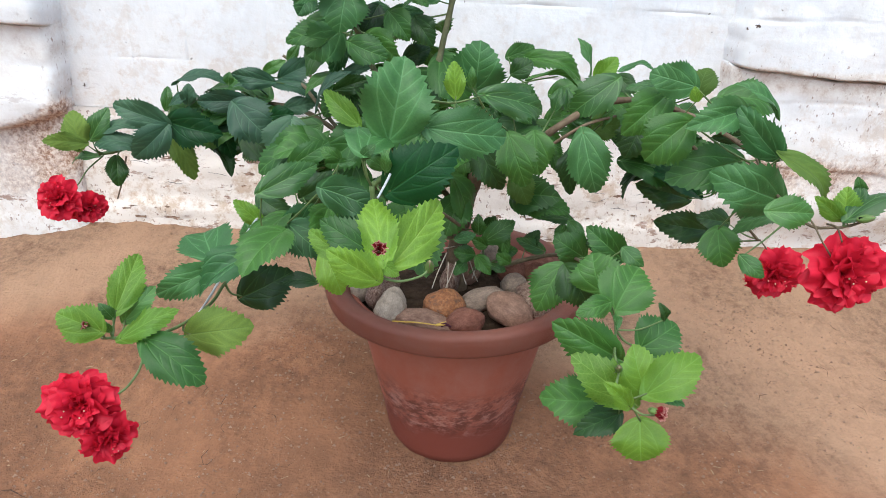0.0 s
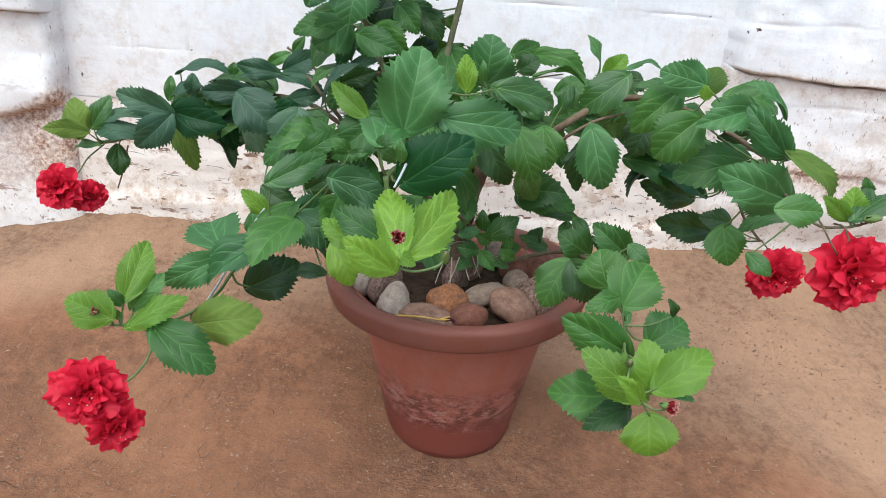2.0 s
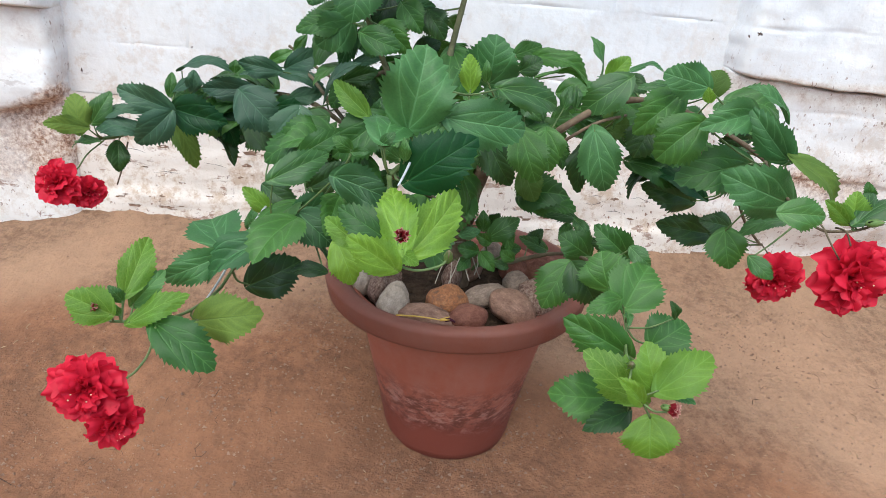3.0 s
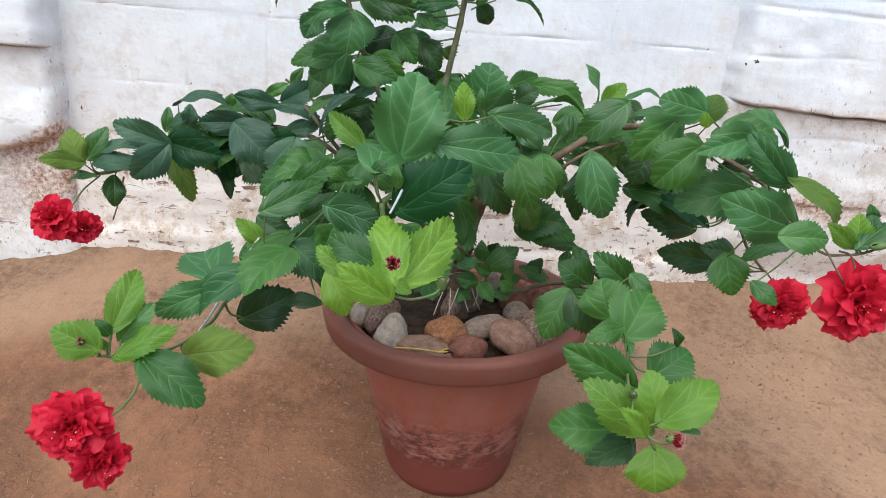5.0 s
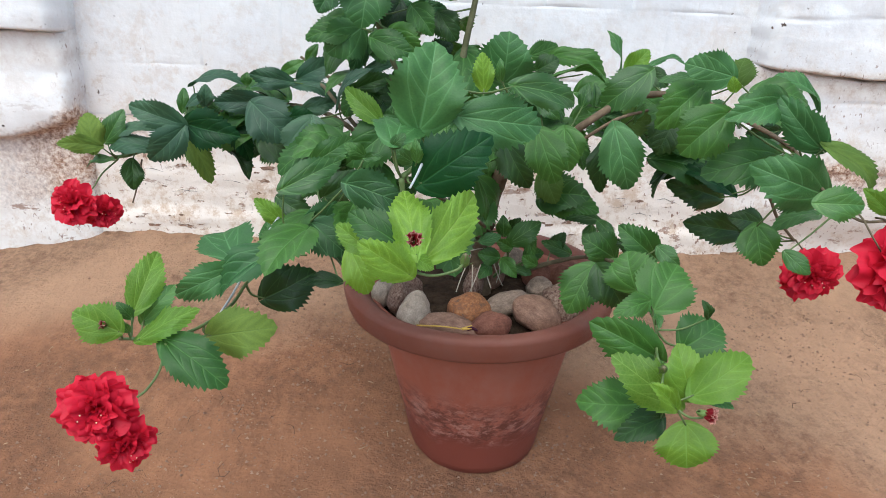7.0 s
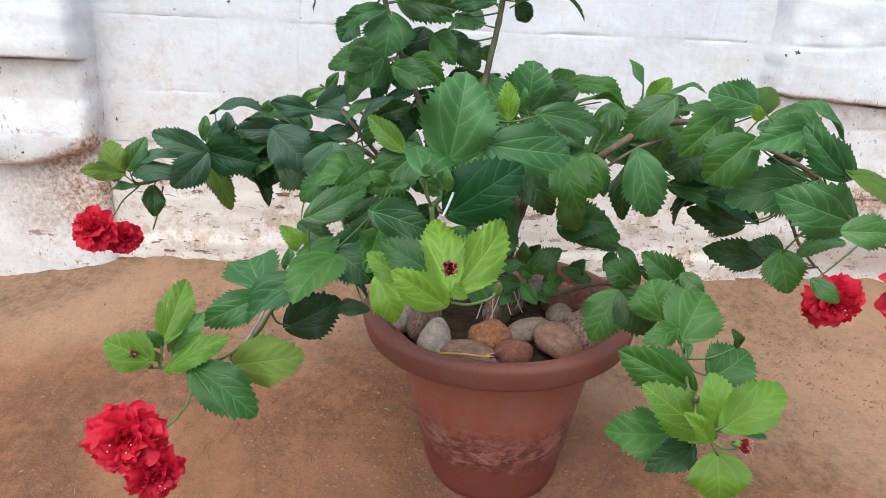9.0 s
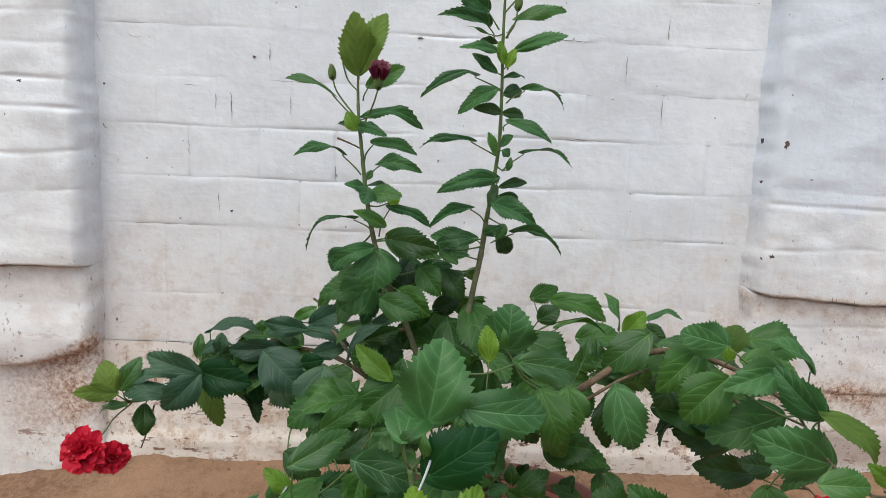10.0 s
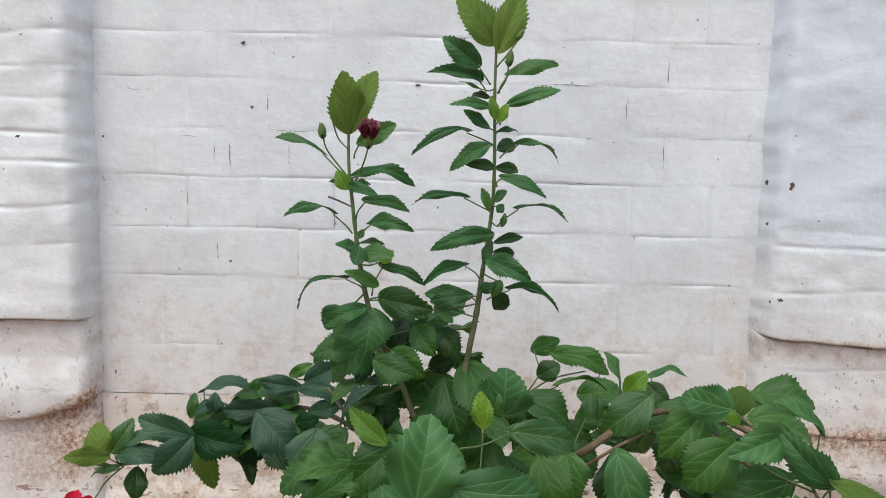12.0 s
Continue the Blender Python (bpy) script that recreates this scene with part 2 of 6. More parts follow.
M_GREENSTEM = simple("green_stem", [(0.3, (0.080, 0.130, 0.042)), (0.7, (0.150, 0.205, 0.070))], 50, 0.55, 0.3, 0.001)
M_SHOOT = simple("green_brown_shoot_bark", [(0.3, (0.095, 0.100, 0.050)), (0.7, (0.20, 0.195, 0.105))], 60, 0.75, 0.4, 0.002, 0.25)
M_CHIP = simple("dark_exposed_plaster", [(0.3, (0.07, 0.055, 0.05)), (0.7, (0.20, 0.14, 0.115))], 80, 0.95)
M_CRACK = simple("dark_crack", [(0.3, (0.12, 0.105, 0.10)), (0.7, (0.30, 0.27, 0.25))], 80, 0.95)
M_MUDCRACK = simple("dark_mud_crack", [(0.3, (0.060, 0.030, 0.018)), (0.7, (0.13, 0.070, 0.042))], 80, 0.95)
M_EARTH = simple("bare_earthen_plaster", [(0.3, (0.16, 0.085, 0.055)), (0.7, (0.40, 0.27, 0.20))], 120, 0.95, 0.6)
M_STRAW = simple("dry_straw", [(0.3, (0.25, 0.15, 0.085)), (0.7, (0.44, 0.31, 0.19))], 60, 0.9)
M_GRIT = simple("earth_grit", [(0.3, (0.17, 0.09, 0.06)), (0.7, (0.38, 0.25, 0.17))], 30, 0.95)


# ---- helpers for building ----
def mesh_of(bm, name, mat, smooth=True):
    me = bpy.data.meshes.new(name)
    bm.to_mesh(me)
    bm.free()
    for mm in (mat if isinstance(mat, (list, tuple)) else [mat]):
        me.materials.append(mm)
    if smooth:
        me.polygons.foreach_set("use_smooth", [True] * len(me.polygons))
    return me


def part(name, bm, mat, parent=None, label="", smooth=True):
    ob = new(name, mesh_of(bm, name, mat, smooth))
    ob.parent = parent
    if label:
        ob["label"] = label
    return ob


def empty(name, at=(0, 0, 0)):
    ob = new(name)
    ob.location = at
    return ob


def sheet(xs, ys, fn):
    """A grid whose point (i, j) lies at fn(x, y)."""
    bm = bmesh.new()
    vs = [[bm.verts.new(fn(x, y)) for x in xs] for y in ys]
    for j in range(len(ys) - 1):
        for i in range(len(xs) - 1):
            bm.faces.new((vs[j][i], vs[j][i + 1], vs[j + 1][i + 1], vs[j + 1][i]))
    return bm


def steps(a, b, n):
    return [a + (b - a) * i / n for i in range(n + 1)]


def lathe(profile, n=64, wob=0.0, ring=False):
    bm = bmesh.new()
    rings = []
    for k, (r, z) in enumerate(profile):
        rings.append([bm.verts.new(((r + wob * noise.noise(Vector((3 * math.cos(a), 3 * math.sin(a), z * 9)))) * math.cos(a),
                                    (r + wob * noise.noise(Vector((3 * math.cos(a), 3 * math.sin(a), z * 9)))) * math.sin(a), z))
                      for a in (2 * math.pi * i / n for i in range(n))])
    for a, b in zip(rings, rings[1:] + rings[:1] if ring else rings[1:]):
        for i in range(n):
            bm.faces.new((a[i], a[(i + 1) % n], b[(i + 1) % n], b[i]))
    if not ring:
        bm.faces.new(rings[0][::-1])
        bm.faces.new(rings[-1])
    bmesh.ops.recalc_face_normals(bm, faces=bm.faces)
    return bm


def smoothed(points, n=6):
    """Points along a Catmull-Rom curve through the given ones."""
    p = [Vector(q) for q in points]
    p = [2 * p[0] - p[1], *p, 2 * p[-1] - p[-2]]
    out = []
    for a, b, c, d in zip(p, p[1:], p[2:], p[3:]):
        for i in range(n):
            t = i / n
            out.append(0.5 * (2 * b + (c - a) * t + (2 * a - 5 * b + 4 * c - d) * t * t + (3 * b - a - 3 * c + d) * t ** 3))
    return [*out, p[-2]]


def tube(bm, points, r0, r1, sides=8, n=6, knots=0.0):
    """A tapered tube along a smooth curve; knots: swelling at the nodes of a twig."""
    pts = smoothed(points, n)
    side = Vector((0.3, 0.2, 1)).normalized()
    rings = []
    for k, q in enumerate(pts):
        d = (pts[min(k + 1, len(pts) - 1)] - pts[max(k - 1, 0)]).normalized()
        side = (side - side.dot(d) * d)
        if side.length < 1e-4:
            side = d.orthogonal()
        side.normalize()
        up = d.cross(side)
        f = k / (len(pts) - 1)
        r = (r0 + (r1 - r0) * f) * (1 + knots * max(0.0, math.sin(k * 1.9)) ** 4)
        rings.append([bm.verts.new(q + r * (math.cos(a) * side + math.sin(a) * up)) for a in (2 * math.pi * i / sides for i in range(sides))])
    for a, b in zip(rings, rings[1:]):
        for i in range(sides):
            bm.faces.new((a[i], a[(i + 1) % sides], b[(i + 1) % sides], b[i]))
    bm.faces.new(rings[0][::-1])
    bm.faces.new(rings[-1])
    return bm


# ---- ground ----
WALL_Y = 0.4965


def ground_z(x, y):
    rise = max(0.0, min(1.0, (y + 0.12) / 0.62))
    z = 0.142 * rise ** 1.25
    near = max(0.0, 1 - max(abs(x), abs(y)) / 6.0)
    lump = 0.006 * noise.noise(Vector((x * 5, y * 5, 0.3))) + 0.012 * noise.noise(Vector((x * 1.6, y * 1.6, 7.1)))
    corner = -0.05 * max(0.0, min(1.0, (-x - 0.72) / 0.3)) * rise
    lip = math.exp(-((y - 0.485) / 0.022) ** 2) * (0.007 * noise.noise(Vector((x * 19, 1.0, 4.0))) + 0.005 * noise.noise(Vector((x * 47, y * 40, 2.0))))
    return z + near * lump + corner + lip + 0.006 * math.exp(-(x * x + (y + 0.08) ** 2) / 0.06)


def far_steps(a, b, fine):
    """Fine steps between a and b, growing beyond them to the horizon."""
    out = steps(a, b, fine)
    d = (b - a) / fine
    lo, hi = a, b
    while hi < 1500:
        d *= 1.7
        lo, hi = lo - d, hi + d
        out = [lo, *out, hi]
    return out


part("ground", sheet(far_steps(-1.2, 1.2, 260), far_steps(-1.0, 0.60, 160), lambda x, y: (x, y, ground_z(x, min(y, 0.6)))), M_MUD)
tagged(bpy.data.objects["ground"], "bare trodden brown mud ground rising to the wall", "ground", kind="structure")

# ---- boundary wall ----
LEFT, RIGHT, TOP = -0.766, 0.560, 2.3


def box(bm, x0, x1, y0, y1, z0, z1):
    v = [bm.verts.new((x, y, z)) for x in (x0, x1) for y in (y0, y1) for z in (z0, z1)]
    for f in ((0, 1, 3, 2), (4, 6, 7, 5), (0, 4, 5, 1), (2, 3, 7, 6), (0, 2, 6, 4), (1, 5, 7, 3)):
        bm.faces.new([v[i] for i in f])
    bmesh.ops.recalc_face_normals(bm, faces=bm.faces)


bm = bmesh.new()
box(bm, -5.0, 5.0, WALL_Y + 0.012, WALL_Y + 0.23, -0.2, TOP)
wall = tagged(part("wall_north", bm, M_WALL, smooth=False), "whitewashed brick boundary wall with worn lime paint", "wall", kind="structure")


def surf(x, z):
    """Unevenness of the wall's lime coat."""
    return 0.004 * noise.noise(Vector((x * 6, z * 6, 2.0))) + 0.002 * noise.noise(Vector((x * 23, z * 31, 5.0)))


def ridge(v, at, width):
    return math.exp(-((v - at) / width) ** 2)


def pilaster(name, edge, side, face, bands, grooves, label, mat, rolls=(), slope=0.0, toe=0.0, rise=0.0):
    """A pier that swells forward in bands over an eroded foot. edge: its inner edge; side: which way it runs."""
    def front(x, z):
        y = face
        wv = slope * side * (x - edge) + 0.012 * noise.noise(Vector((x * 5, edge, 2.2))) + 0.004 * noise.noise(Vector((x * 21, edge, 6.2)))
        wv += 0.006 * (1 - min(1.0, max(0.0, side * (x - edge)) / 0.05)) ** 2
        # the low roll tapers upward at its inner end
        up = rise * (1 - min(1.0, max(0.0, side * (x - edge)) / 0.17)) ** 2
        for z0, z1, depth in bands:
            z0, z1 = (z0, z1 + up) if z1 < 0.4 else (z0 + up, z1)
            y += depth / ((1 + math.exp(-min(60, max(-60, (z - z0 - wv) / 0.0016)))) * (1 + math.exp(min(60, max(-60, (z - z1 - wv) / 0.0016)))))
        for z0, z1, depth in bands:
            if z1 > 0.5:
                y += 0.045 * max(0.35, 0.5 + 0.9 * noise.noise(Vector((x * 7, edge, 11.0)))) * ridge(z - wv, z1 - 0.001, 0.0019)
        for c, h, d in rolls:
            half = h if z - wv > c else h - 0.8 * up
            y -= d * math.cos(math.pi / 2 * max(-1.0, min(1.0, (z - wv - c) / half))) ** 1.3
        f = max(0.0, min(1.0, (0.27 - z) / 0.13))
        y += toe * f * f * (3 - 2 * f)
        for g, d in grooves:
            y += d * max(0.1, 0.5 + 1.4 * noise.noise(Vector((x * 9, g * 31, 5.0)))) * ridge(z + 0.012 * noise.noise(Vector((x * 6, g * 9, 0))), g, 0.0048)
        y += 0.0055 * noise.noise(Vector((x * 7, z * 8, 9.0 + edge))) + 0.0042 * noise.noise(Vector((x * 16, z * 18, 4.0 + edge))) + 0.0022 * noise.noise(Vector((x * 30, z * 30, 3.0)))
        return y

    def fn(u, z):
        # u runs round the rounded arris from the wall's face to the pier's face
        r = 0.024
        wav = 0.005 * noise.noise(Vector((edge * 5, z * 9, 1.0))) + 0.004 * noise.noise(Vector((edge, z * 35, 4.0)))
        f = front(edge + side * r * min(max(u, 0), 1), z)
        if u < 0:
            t = -u
            return (edge + side * (wav - 0.005 * t * t), f + (WALL_Y + 0.012 - f) * (0.35 + 0.65 * t), z)
        if u < 1:
            a = u * math.pi / 2
            return (edge + side * (wav * (1 - u) + r * (1 - math.cos(a))), f + (WALL_Y + 0.02 - f) * 0.35 * (1 - math.sin(a)), z)
        return (edge + side * (r + (u - 1)), front(edge + side * (r + u - 1), z), z)

    us = [-1, -0.8, -0.6, -0.4, -0.2, *steps(0, 1, 8), *[1 + v for v in steps(0.01, 0.6, 44)], *[1 + v for v in steps(0.7, 4.0, 8)]]
    zs = [-0.1, *steps(0.0, 0.30, 30), *steps(0.302, 0.50, 90), *steps(0.501, 0.575, 74), *steps(0.577, 0.62, 20), *steps(0.623, 1.4, 300), *steps(1.5, TOP, 6)]
    b = sheet(us, zs, fn)
    bmesh.ops.recalc_face_normals(b, faces=b.faces)
    if sum(f.normal.y for f in b.faces) > 0:
        bmesh.ops.reverse_faces(b, faces=b.faces)
    return tagged(part(name, b, mat), label, "wall", kind="structure")


pilaster("pilaster_west", LEFT, -1, 0.416, [(-1, 0.345, 0.052), (0.345, 0.553, 0.024)],
         [(1.10, 0.0035), (1.037, 0.004), (0.978, 0.0035), (0.917, 0.0045), (0.857, 0.004), (0.775, 0.0035), (0.70, 0.0025)],
         "lumpy whitewashed brick pier with an eroded brown foot", M_PIER_WEST, [(0.408, 0.070, 0.013)], rise=0.046)
pilaster("pilaster_east", RIGHT, 1, 0.420, [(0.355, 0.546, 0.019), (-1, 0.355, 0.026)],
         [(0.759, 0.0065), (0.727, 0.003), (0.64, 0.002), (0.485, 0.003)],
         "lumpy bluish whitewashed pier over an eroded foot", M_PIER_EAST, slope=-0.06, toe=0.045)

# plastered skirt under the brick courses
def skirt_y(x, z):
    y = WALL_Y - 0.004 + surf(x, z)
    g = ground_z(x, WALL_Y)
    lip = g + 0.045 + 0.02 * noise.noise(Vector((x * 6, 0, 8.0)))
    y -= 0.008 / (1 + math.exp((z - lip) / 0.004))
    shelf = 0.285 + 0.012 * noise.noise(Vector((x * 4, 3.0, 0)))
    y -= 0.0025 / (1 + math.exp((z - shelf) / 0.005))
    crack = abs(noise.noise(Vector((x * 6, z * 30, 1.5))) + 0.3 * noise.noise(Vector((x * 25, z * 60, 4.5))))
    return y + 0.0014 * max(0.0, 0.12 - crack) / 0.12 * max(0.0, min(1.0, (0.34 - z) / 0.1))


b = sheet(steps(LEFT - 0.02, RIGHT + 0.02, 150), steps(0.02, 0.392, 60), lambda x, z: (x, skirt_y(x, z), z))
bmesh.ops.recalc_face_normals(b, faces=b.faces)
part("plaster_skirt", b, M_SKIRT, wall, "cracked stained lime plaster")


# courses: height of the bed and the upright joints between the piers
COURSES = [
    (0.392, [-0.636, -0.494, -0.361, -0.22, -0.05, 0.11, 0.24, 0.41]),
    (0.495, [-0.638, -0.527, -0.37, -0.21, -0.05, 0.12, 0.282, 0.385, 0.483]),
    (0.637, [-0.527, -0.364, -0.19, -0.02, 0.14, 0.31, 0.44]),
    (0.737, [-0.584, -0.445, -0.292, -0.14, 0.0, 0.149, 0.300, 0.46]),
    (0.838, [-0.65, -0.531, -0.384, -0.235, -0.084, 0.07, 0.21, 0.360]),
    (0.932, [-0.58, -0.425, -0.27, -0.11, 0.05, 0.16, 0.281, 0.474]),
    (1.031, [-0.526, -0.37, -0.21, -0.05, 0.10, 0.20, 0.360]),
    (1.117, [-0.6, -0.45, -0.3, -0.14, 0.02, 0.17, 0.29, 0.43]),
    (1.212, [-0.53, -0.37, -0.2, -0.04, 0.12, 0.27, 0.42]),
    (1.308, [-0.6, -0.44, -0.28, -0.12, 0.04, 0.2, 0.36]),
    (1.402, []),
]

def bed(x, k):
    """Height of the k-th bed joint, wandering a little along the wall."""
    return COURSES[k][0] + 0.0045 * noise.noise(Vector((x * 7, k * 3.7, 6))) + 0.0016 * noise.noise(Vector((x * 33, k * 2.1, 2)))


def brick(k, x0, x1, left, right):
    """One brick's face under its coats of lime, pillowed, sinking softly into the joints round it."""
    swell, lean, skew = random.uniform(-0.0012, 0.0014), random.uniform(-0.0012, 0.0012), random.uniform(-0.001, 0.001)
    w = x1 - x0
    us = [x0 + w * v for v in (0, 0.012, 0.028, 0.06, 0.14, 0.3, 0.5, 0.7, 0.86, 0.94, 0.972, 0.988, 1)]
    vs = (0, 0.015, 0.03, 0.05, 0.085, 0.13, 0.22, 0.5, 0.78, 0.87, 0.915, 0.95, 0.97, 0.985, 1)
    bm = bmesh.new()
    rows = []
    for t in vs:
        row = []
        for x in us:
            za, zb = bed(x, k), bed(x, k + 1)
            z = za + (zb - za) * t
            h = zb - za
            u = (x - x0) / w
            mask = min(1.0, 16 * u * (1 - u)) * min(1.0, 8 * t * (1 - t))
            ends = min(1.0, (x - LEFT) / 0.07, (RIGHT - x) / 0.06)
            deep = [0.0016 * max(0.05, ends) * max(0.03, 0.36 + 1.9 * noise.noise(Vector((x * 6, j * 5.3, 1.0)))) for j in (k, k + 1)]
            y = WALL_Y + surf(x, z) - mask * (swell + lean * (u - 0.5) + skew * (t - 0.5))
            y += deep[0] * ridge(t * h, 0, 0.0030) + deep[1] * ridge((1 - t) * h, 0, 0.0030)
            fade = max(0.15, 0.6 + 1.2 * noise.noise(Vector((z * 25, left * 9, 3.0))))
            y += fade * max(left * ridge(x, x0, 0.0030), right * ridge(x, x1, 0.0030))
            # a lip of lime hangs over the joint below
            y -= 0.0003 * ridge(t * h, 0.008, 0.004) * max(0.0, 0.4 + noise.noise(Vector((x * 14, k * 2.9, 8.0))))
            row.append(bm.verts.new((x, y, z)))
        rows.append(row)
    for a, b in zip(rows, rows[1:]):
        for i in range(len(us) - 1):
            bm.faces.new((a[i], a[i + 1], b[i + 1], b[i]))
    return part("brick", bm, M_WALL, wall)


for k, ((z0, joints), _) in enumerate(zip(COURSES, COURSES[1:])):
    xs = [LEFT - 0.02, *joints, RIGHT + 0.02]
    depth = [random.choice((0.0006, 0.0010, 0.0014, 0.0018, 0.0026)) for _ in xs]
    for i in range(len(xs) - 1):
        brick(k, xs[i], xs[i + 1], depth[i], depth[i + 1])

# ---- pot ----
POT_TILT = pose(0.006, 0, 0.0, 0, -1.8, 0)
pot = tagged(empty("flower_pot"), "red-painted terracotta flower pot with rolled rim and worn belt", "flower pot")
pot.matrix_world = POT_TILT
body = [(0.093, 0.004), (0.1, 0.008), (0.103, 0.022), (0.110, 0.06), (0.119, 0.10), (0.129, 0.15), (0.138, 0.19), (0.148, 0.225), (0.157, 0.248),
        (0.160, 0.262), (0.160, 0.275), (0.152, 0.270), (0.142, 0.23), (0.10, 0.05), (0.05, 0.04)]
part("body", lathe(body, 72, 0.002), M_POT, pot)
rim = [(0.156, 0.2560), (0.176, 0.2555), (0.188, 0.2555), (0.1925, 0.2572), (0.1942, 0.261), (0.1966, 0.273), (0.1980, 0.2835), (0.1972, 0.2885), (0.1935, 0.2915), (0.186, 0.2922),
       (0.178, 0.2905), (0.170, 0.285), (0.162, 0.276), (0.156, 0.264)]
part("rim", lathe(rim, 96, 0.0015, True), M_RIM, pot, "rolled brown rim")

soil = lathe([(0.151, 0.235), (0.151, 0.252), (0.11, 0.258), (0.05, 0.262), (0.012, 0.262)], 40, 0.006)
soil_ob = tagged(part("potting_soil", soil, M_SOIL), "dark moist soil filling the pot", "soil")
soil_ob.matrix_world = POT_TILT


def stone(at, size, turn, mat, label, seed):
    bm = bmesh.new()
    bmesh.ops.create_icosphere(bm, subdivisions=3, radius=0.5)
    rng = random.Random(seed)
    cuts = [Vector((rng.uniform(-1, 1), rng.uniform(-1, 1), rng.uniform(-1, 1))).normalized() for _ in range(9)]
    for v in bm.verts:
        n = v.co.normalized()
        k = 1.08 + 0.16 * noise.noise(n * 1.3 + Vector((seed * 3.1, 0, 0)))
        # flattened faces, as of a broken then rolled stone
        for c in cuts:
            d = n.dot(c)
            if d > 0.3:
                k = min(k, 0.5 * k + 0.5 * 0.80 / d)
        k += 0.05 * noise.noise(n * 3.5 + Vector((0, seed * 2.3, 0))) + 0.025 * noise.noise(n * 9 + Vector((seed, 0, 0)))
        v.co = n * 0.5 * k
    ob = part("stone", bm, mat)
    ob.matrix_world = pose(*at, *turn) @ Matrix.Diagonal((*(1.12 * v for v in size), 1))
    return tagged(ob, label, "stone", "stones in the pot")

# stones: place in the pot, size, turn
stone((-0.024, -0.093, 0.278), (0.056, 0.048, 0.042), (10, 5, 10), M_STONE_ORANGE, "rough orange stone with grey patches on the soil", 1)
stone((0.069, -0.098, 0.279), (0.064, 0.044, 0.042), (0, 14, -28), M_STONE_PINK, "smooth pinkish-grey oval river stone on the soil", 2)
stone((0.033, -0.057, 0.274), (0.068, 0.034, 0.03), (0, -10, 15), M_STONE_GREY, "flat grey river stone on the soil", 3)
stone((0.007, -0.130, 0.276), (0.052, 0.04, 0.036), (20, 0, 35), M_STONE_RED, "brick-red broken stone by the rim", 4)
stone((-0.047, -0.128, 0.273), (0.074, 0.04, 0.03), (0, 8, -12), M_STONE_PINK, "grey-brown flat stone by the rim", 5)
stone((-0.096, -0.105, 0.281), (0.042, 0.04, 0.046), (0, 10, 30), M_STONE_PALE, "pale cream rounded stone by the rim", 6)
stone((0.103, -0.083, 0.284), (0.036, 0.06, 0.056), (0, 12, 25), M_STONE_SPECK, "speckled dark red stone against the rim", 7)
stone((0.086, -0.018, 0.275), (0.042, 0.036, 0.034), (0, 0, 50), M_STONE_GREY, "small grey stone on the soil", 8)
stone((-0.118, -0.062, 0.276), (0.03, 0.036, 0.044), (0, 10, 0), M_STONE_SPECK, "mottled tan stone against the rim", 9)
stone((-0.141, -0.037, 0.276), (0.03, 0.032, 0.042), (0, 20, 20), M_STONE_PALE, "grey-white stone against the rim", 10)
stone((0.126, 0.032, 0.279), (0.062, 0.05, 0.05), (0, 0, 20), M_STONE_RED, "large reddish-brown stone at the back of the pot", 11)
stone((0.090, 0.025, 0.278), (0.046, 0.042, 0.042), (5, 0, 70), M_STONE_RED, "reddish stone at the back of the pot", 12)
stone((-0.012, -0.016, 0.280), (0.026, 0.026, 0.05), (0, 0, 10), M_STONE_SPECK, "upright grey-brown stone beside the stem", 13)
stone((-0.104, -0.020, 0.276), (0.032, 0.036, 0.034), (0, 0, 40), M_STONE_SPECK, "mottled stone among the leaves", 14)
stone((0.021, 0.022, 0.279), (0.034, 0.032, 0.042), (0, 6, 15), M_STONE_PINK, "pinkish-grey stone behind the stem", 15)
stone((0.061, 0.075, 0.281), (0.042, 0.036, 0.04), (0, 0, 60), M_STONE_GREY, "grey stone under the young shoots", 16)


# flakes knocked out of the lime coat, cracks through it
def coat(x, z):
    return WALL_Y + surf(x, z) - 0.0016


def chip(x, y, z, w, h, seed, mat=None):
    rng = random.Random(seed)
    n = 13
    bm = bmesh.new()
    c = bm.verts.new((x, y + 0.001, z))
    ring = []
    for i in range(n):
        a, r = 2 * math.pi * i / n, rng.uniform(0.35, 1.15)
        ring.append(bm.verts.new((x + w * r * math.cos(a), y - 0.0004, z + h * r * math.sin(a))))
    for i in range(n):
        bm.faces.new((c, ring[i], ring[(i + 1) % n]))
    return part("chip", bm, mat or M_CHIP, wall, "dark chip in the lime coat")


def crack(place, owner, width, seed, *points, mat=None):
    """A jagged dark crack through the given points; place lifts them onto the surface."""
    rng = random.Random(seed)
    line = []
    for (a, b), (c, d) in zip(points, points[1:]):
        n = max(3, int(math.hypot(c - a, d - b) / 0.005))
        for i in range(n):
            t = i / n
            line.append((a + (c - a) * t + rng.uniform(-0.0008, 0.0008), b + (d - b) * t + rng.uniform(-0.0008, 0.0008)))
    line.append(points[-1])
    bm = bmesh.new()
    rows = []
    for i, (u, v) in enumerate(line):
        (a, b), (c, d) = line[max(i - 1, 0)], line[min(i + 1, len(line) - 1)]
        n = math.hypot(c - a, d - b) or 1.0
        w = 0.5 * width * rng.uniform(0.25, 1.3) * min(1.0, 0.15 + 3 * i / len(line), 0.15 + 3 * (len(line) - 1 - i) / len(line))
        rows.append([bm.verts.new(place(u - k * w * (d - b) / n, v + k * w * (c - a) / n)) for k in (-1, 1)])
    for a, b in zip(rows, rows[1:]):
        bm.faces.new((a[0], a[1], b[1], b[0]))
    return part("crack", bm, mat or M_CRACK, owner, "thin dark crack")


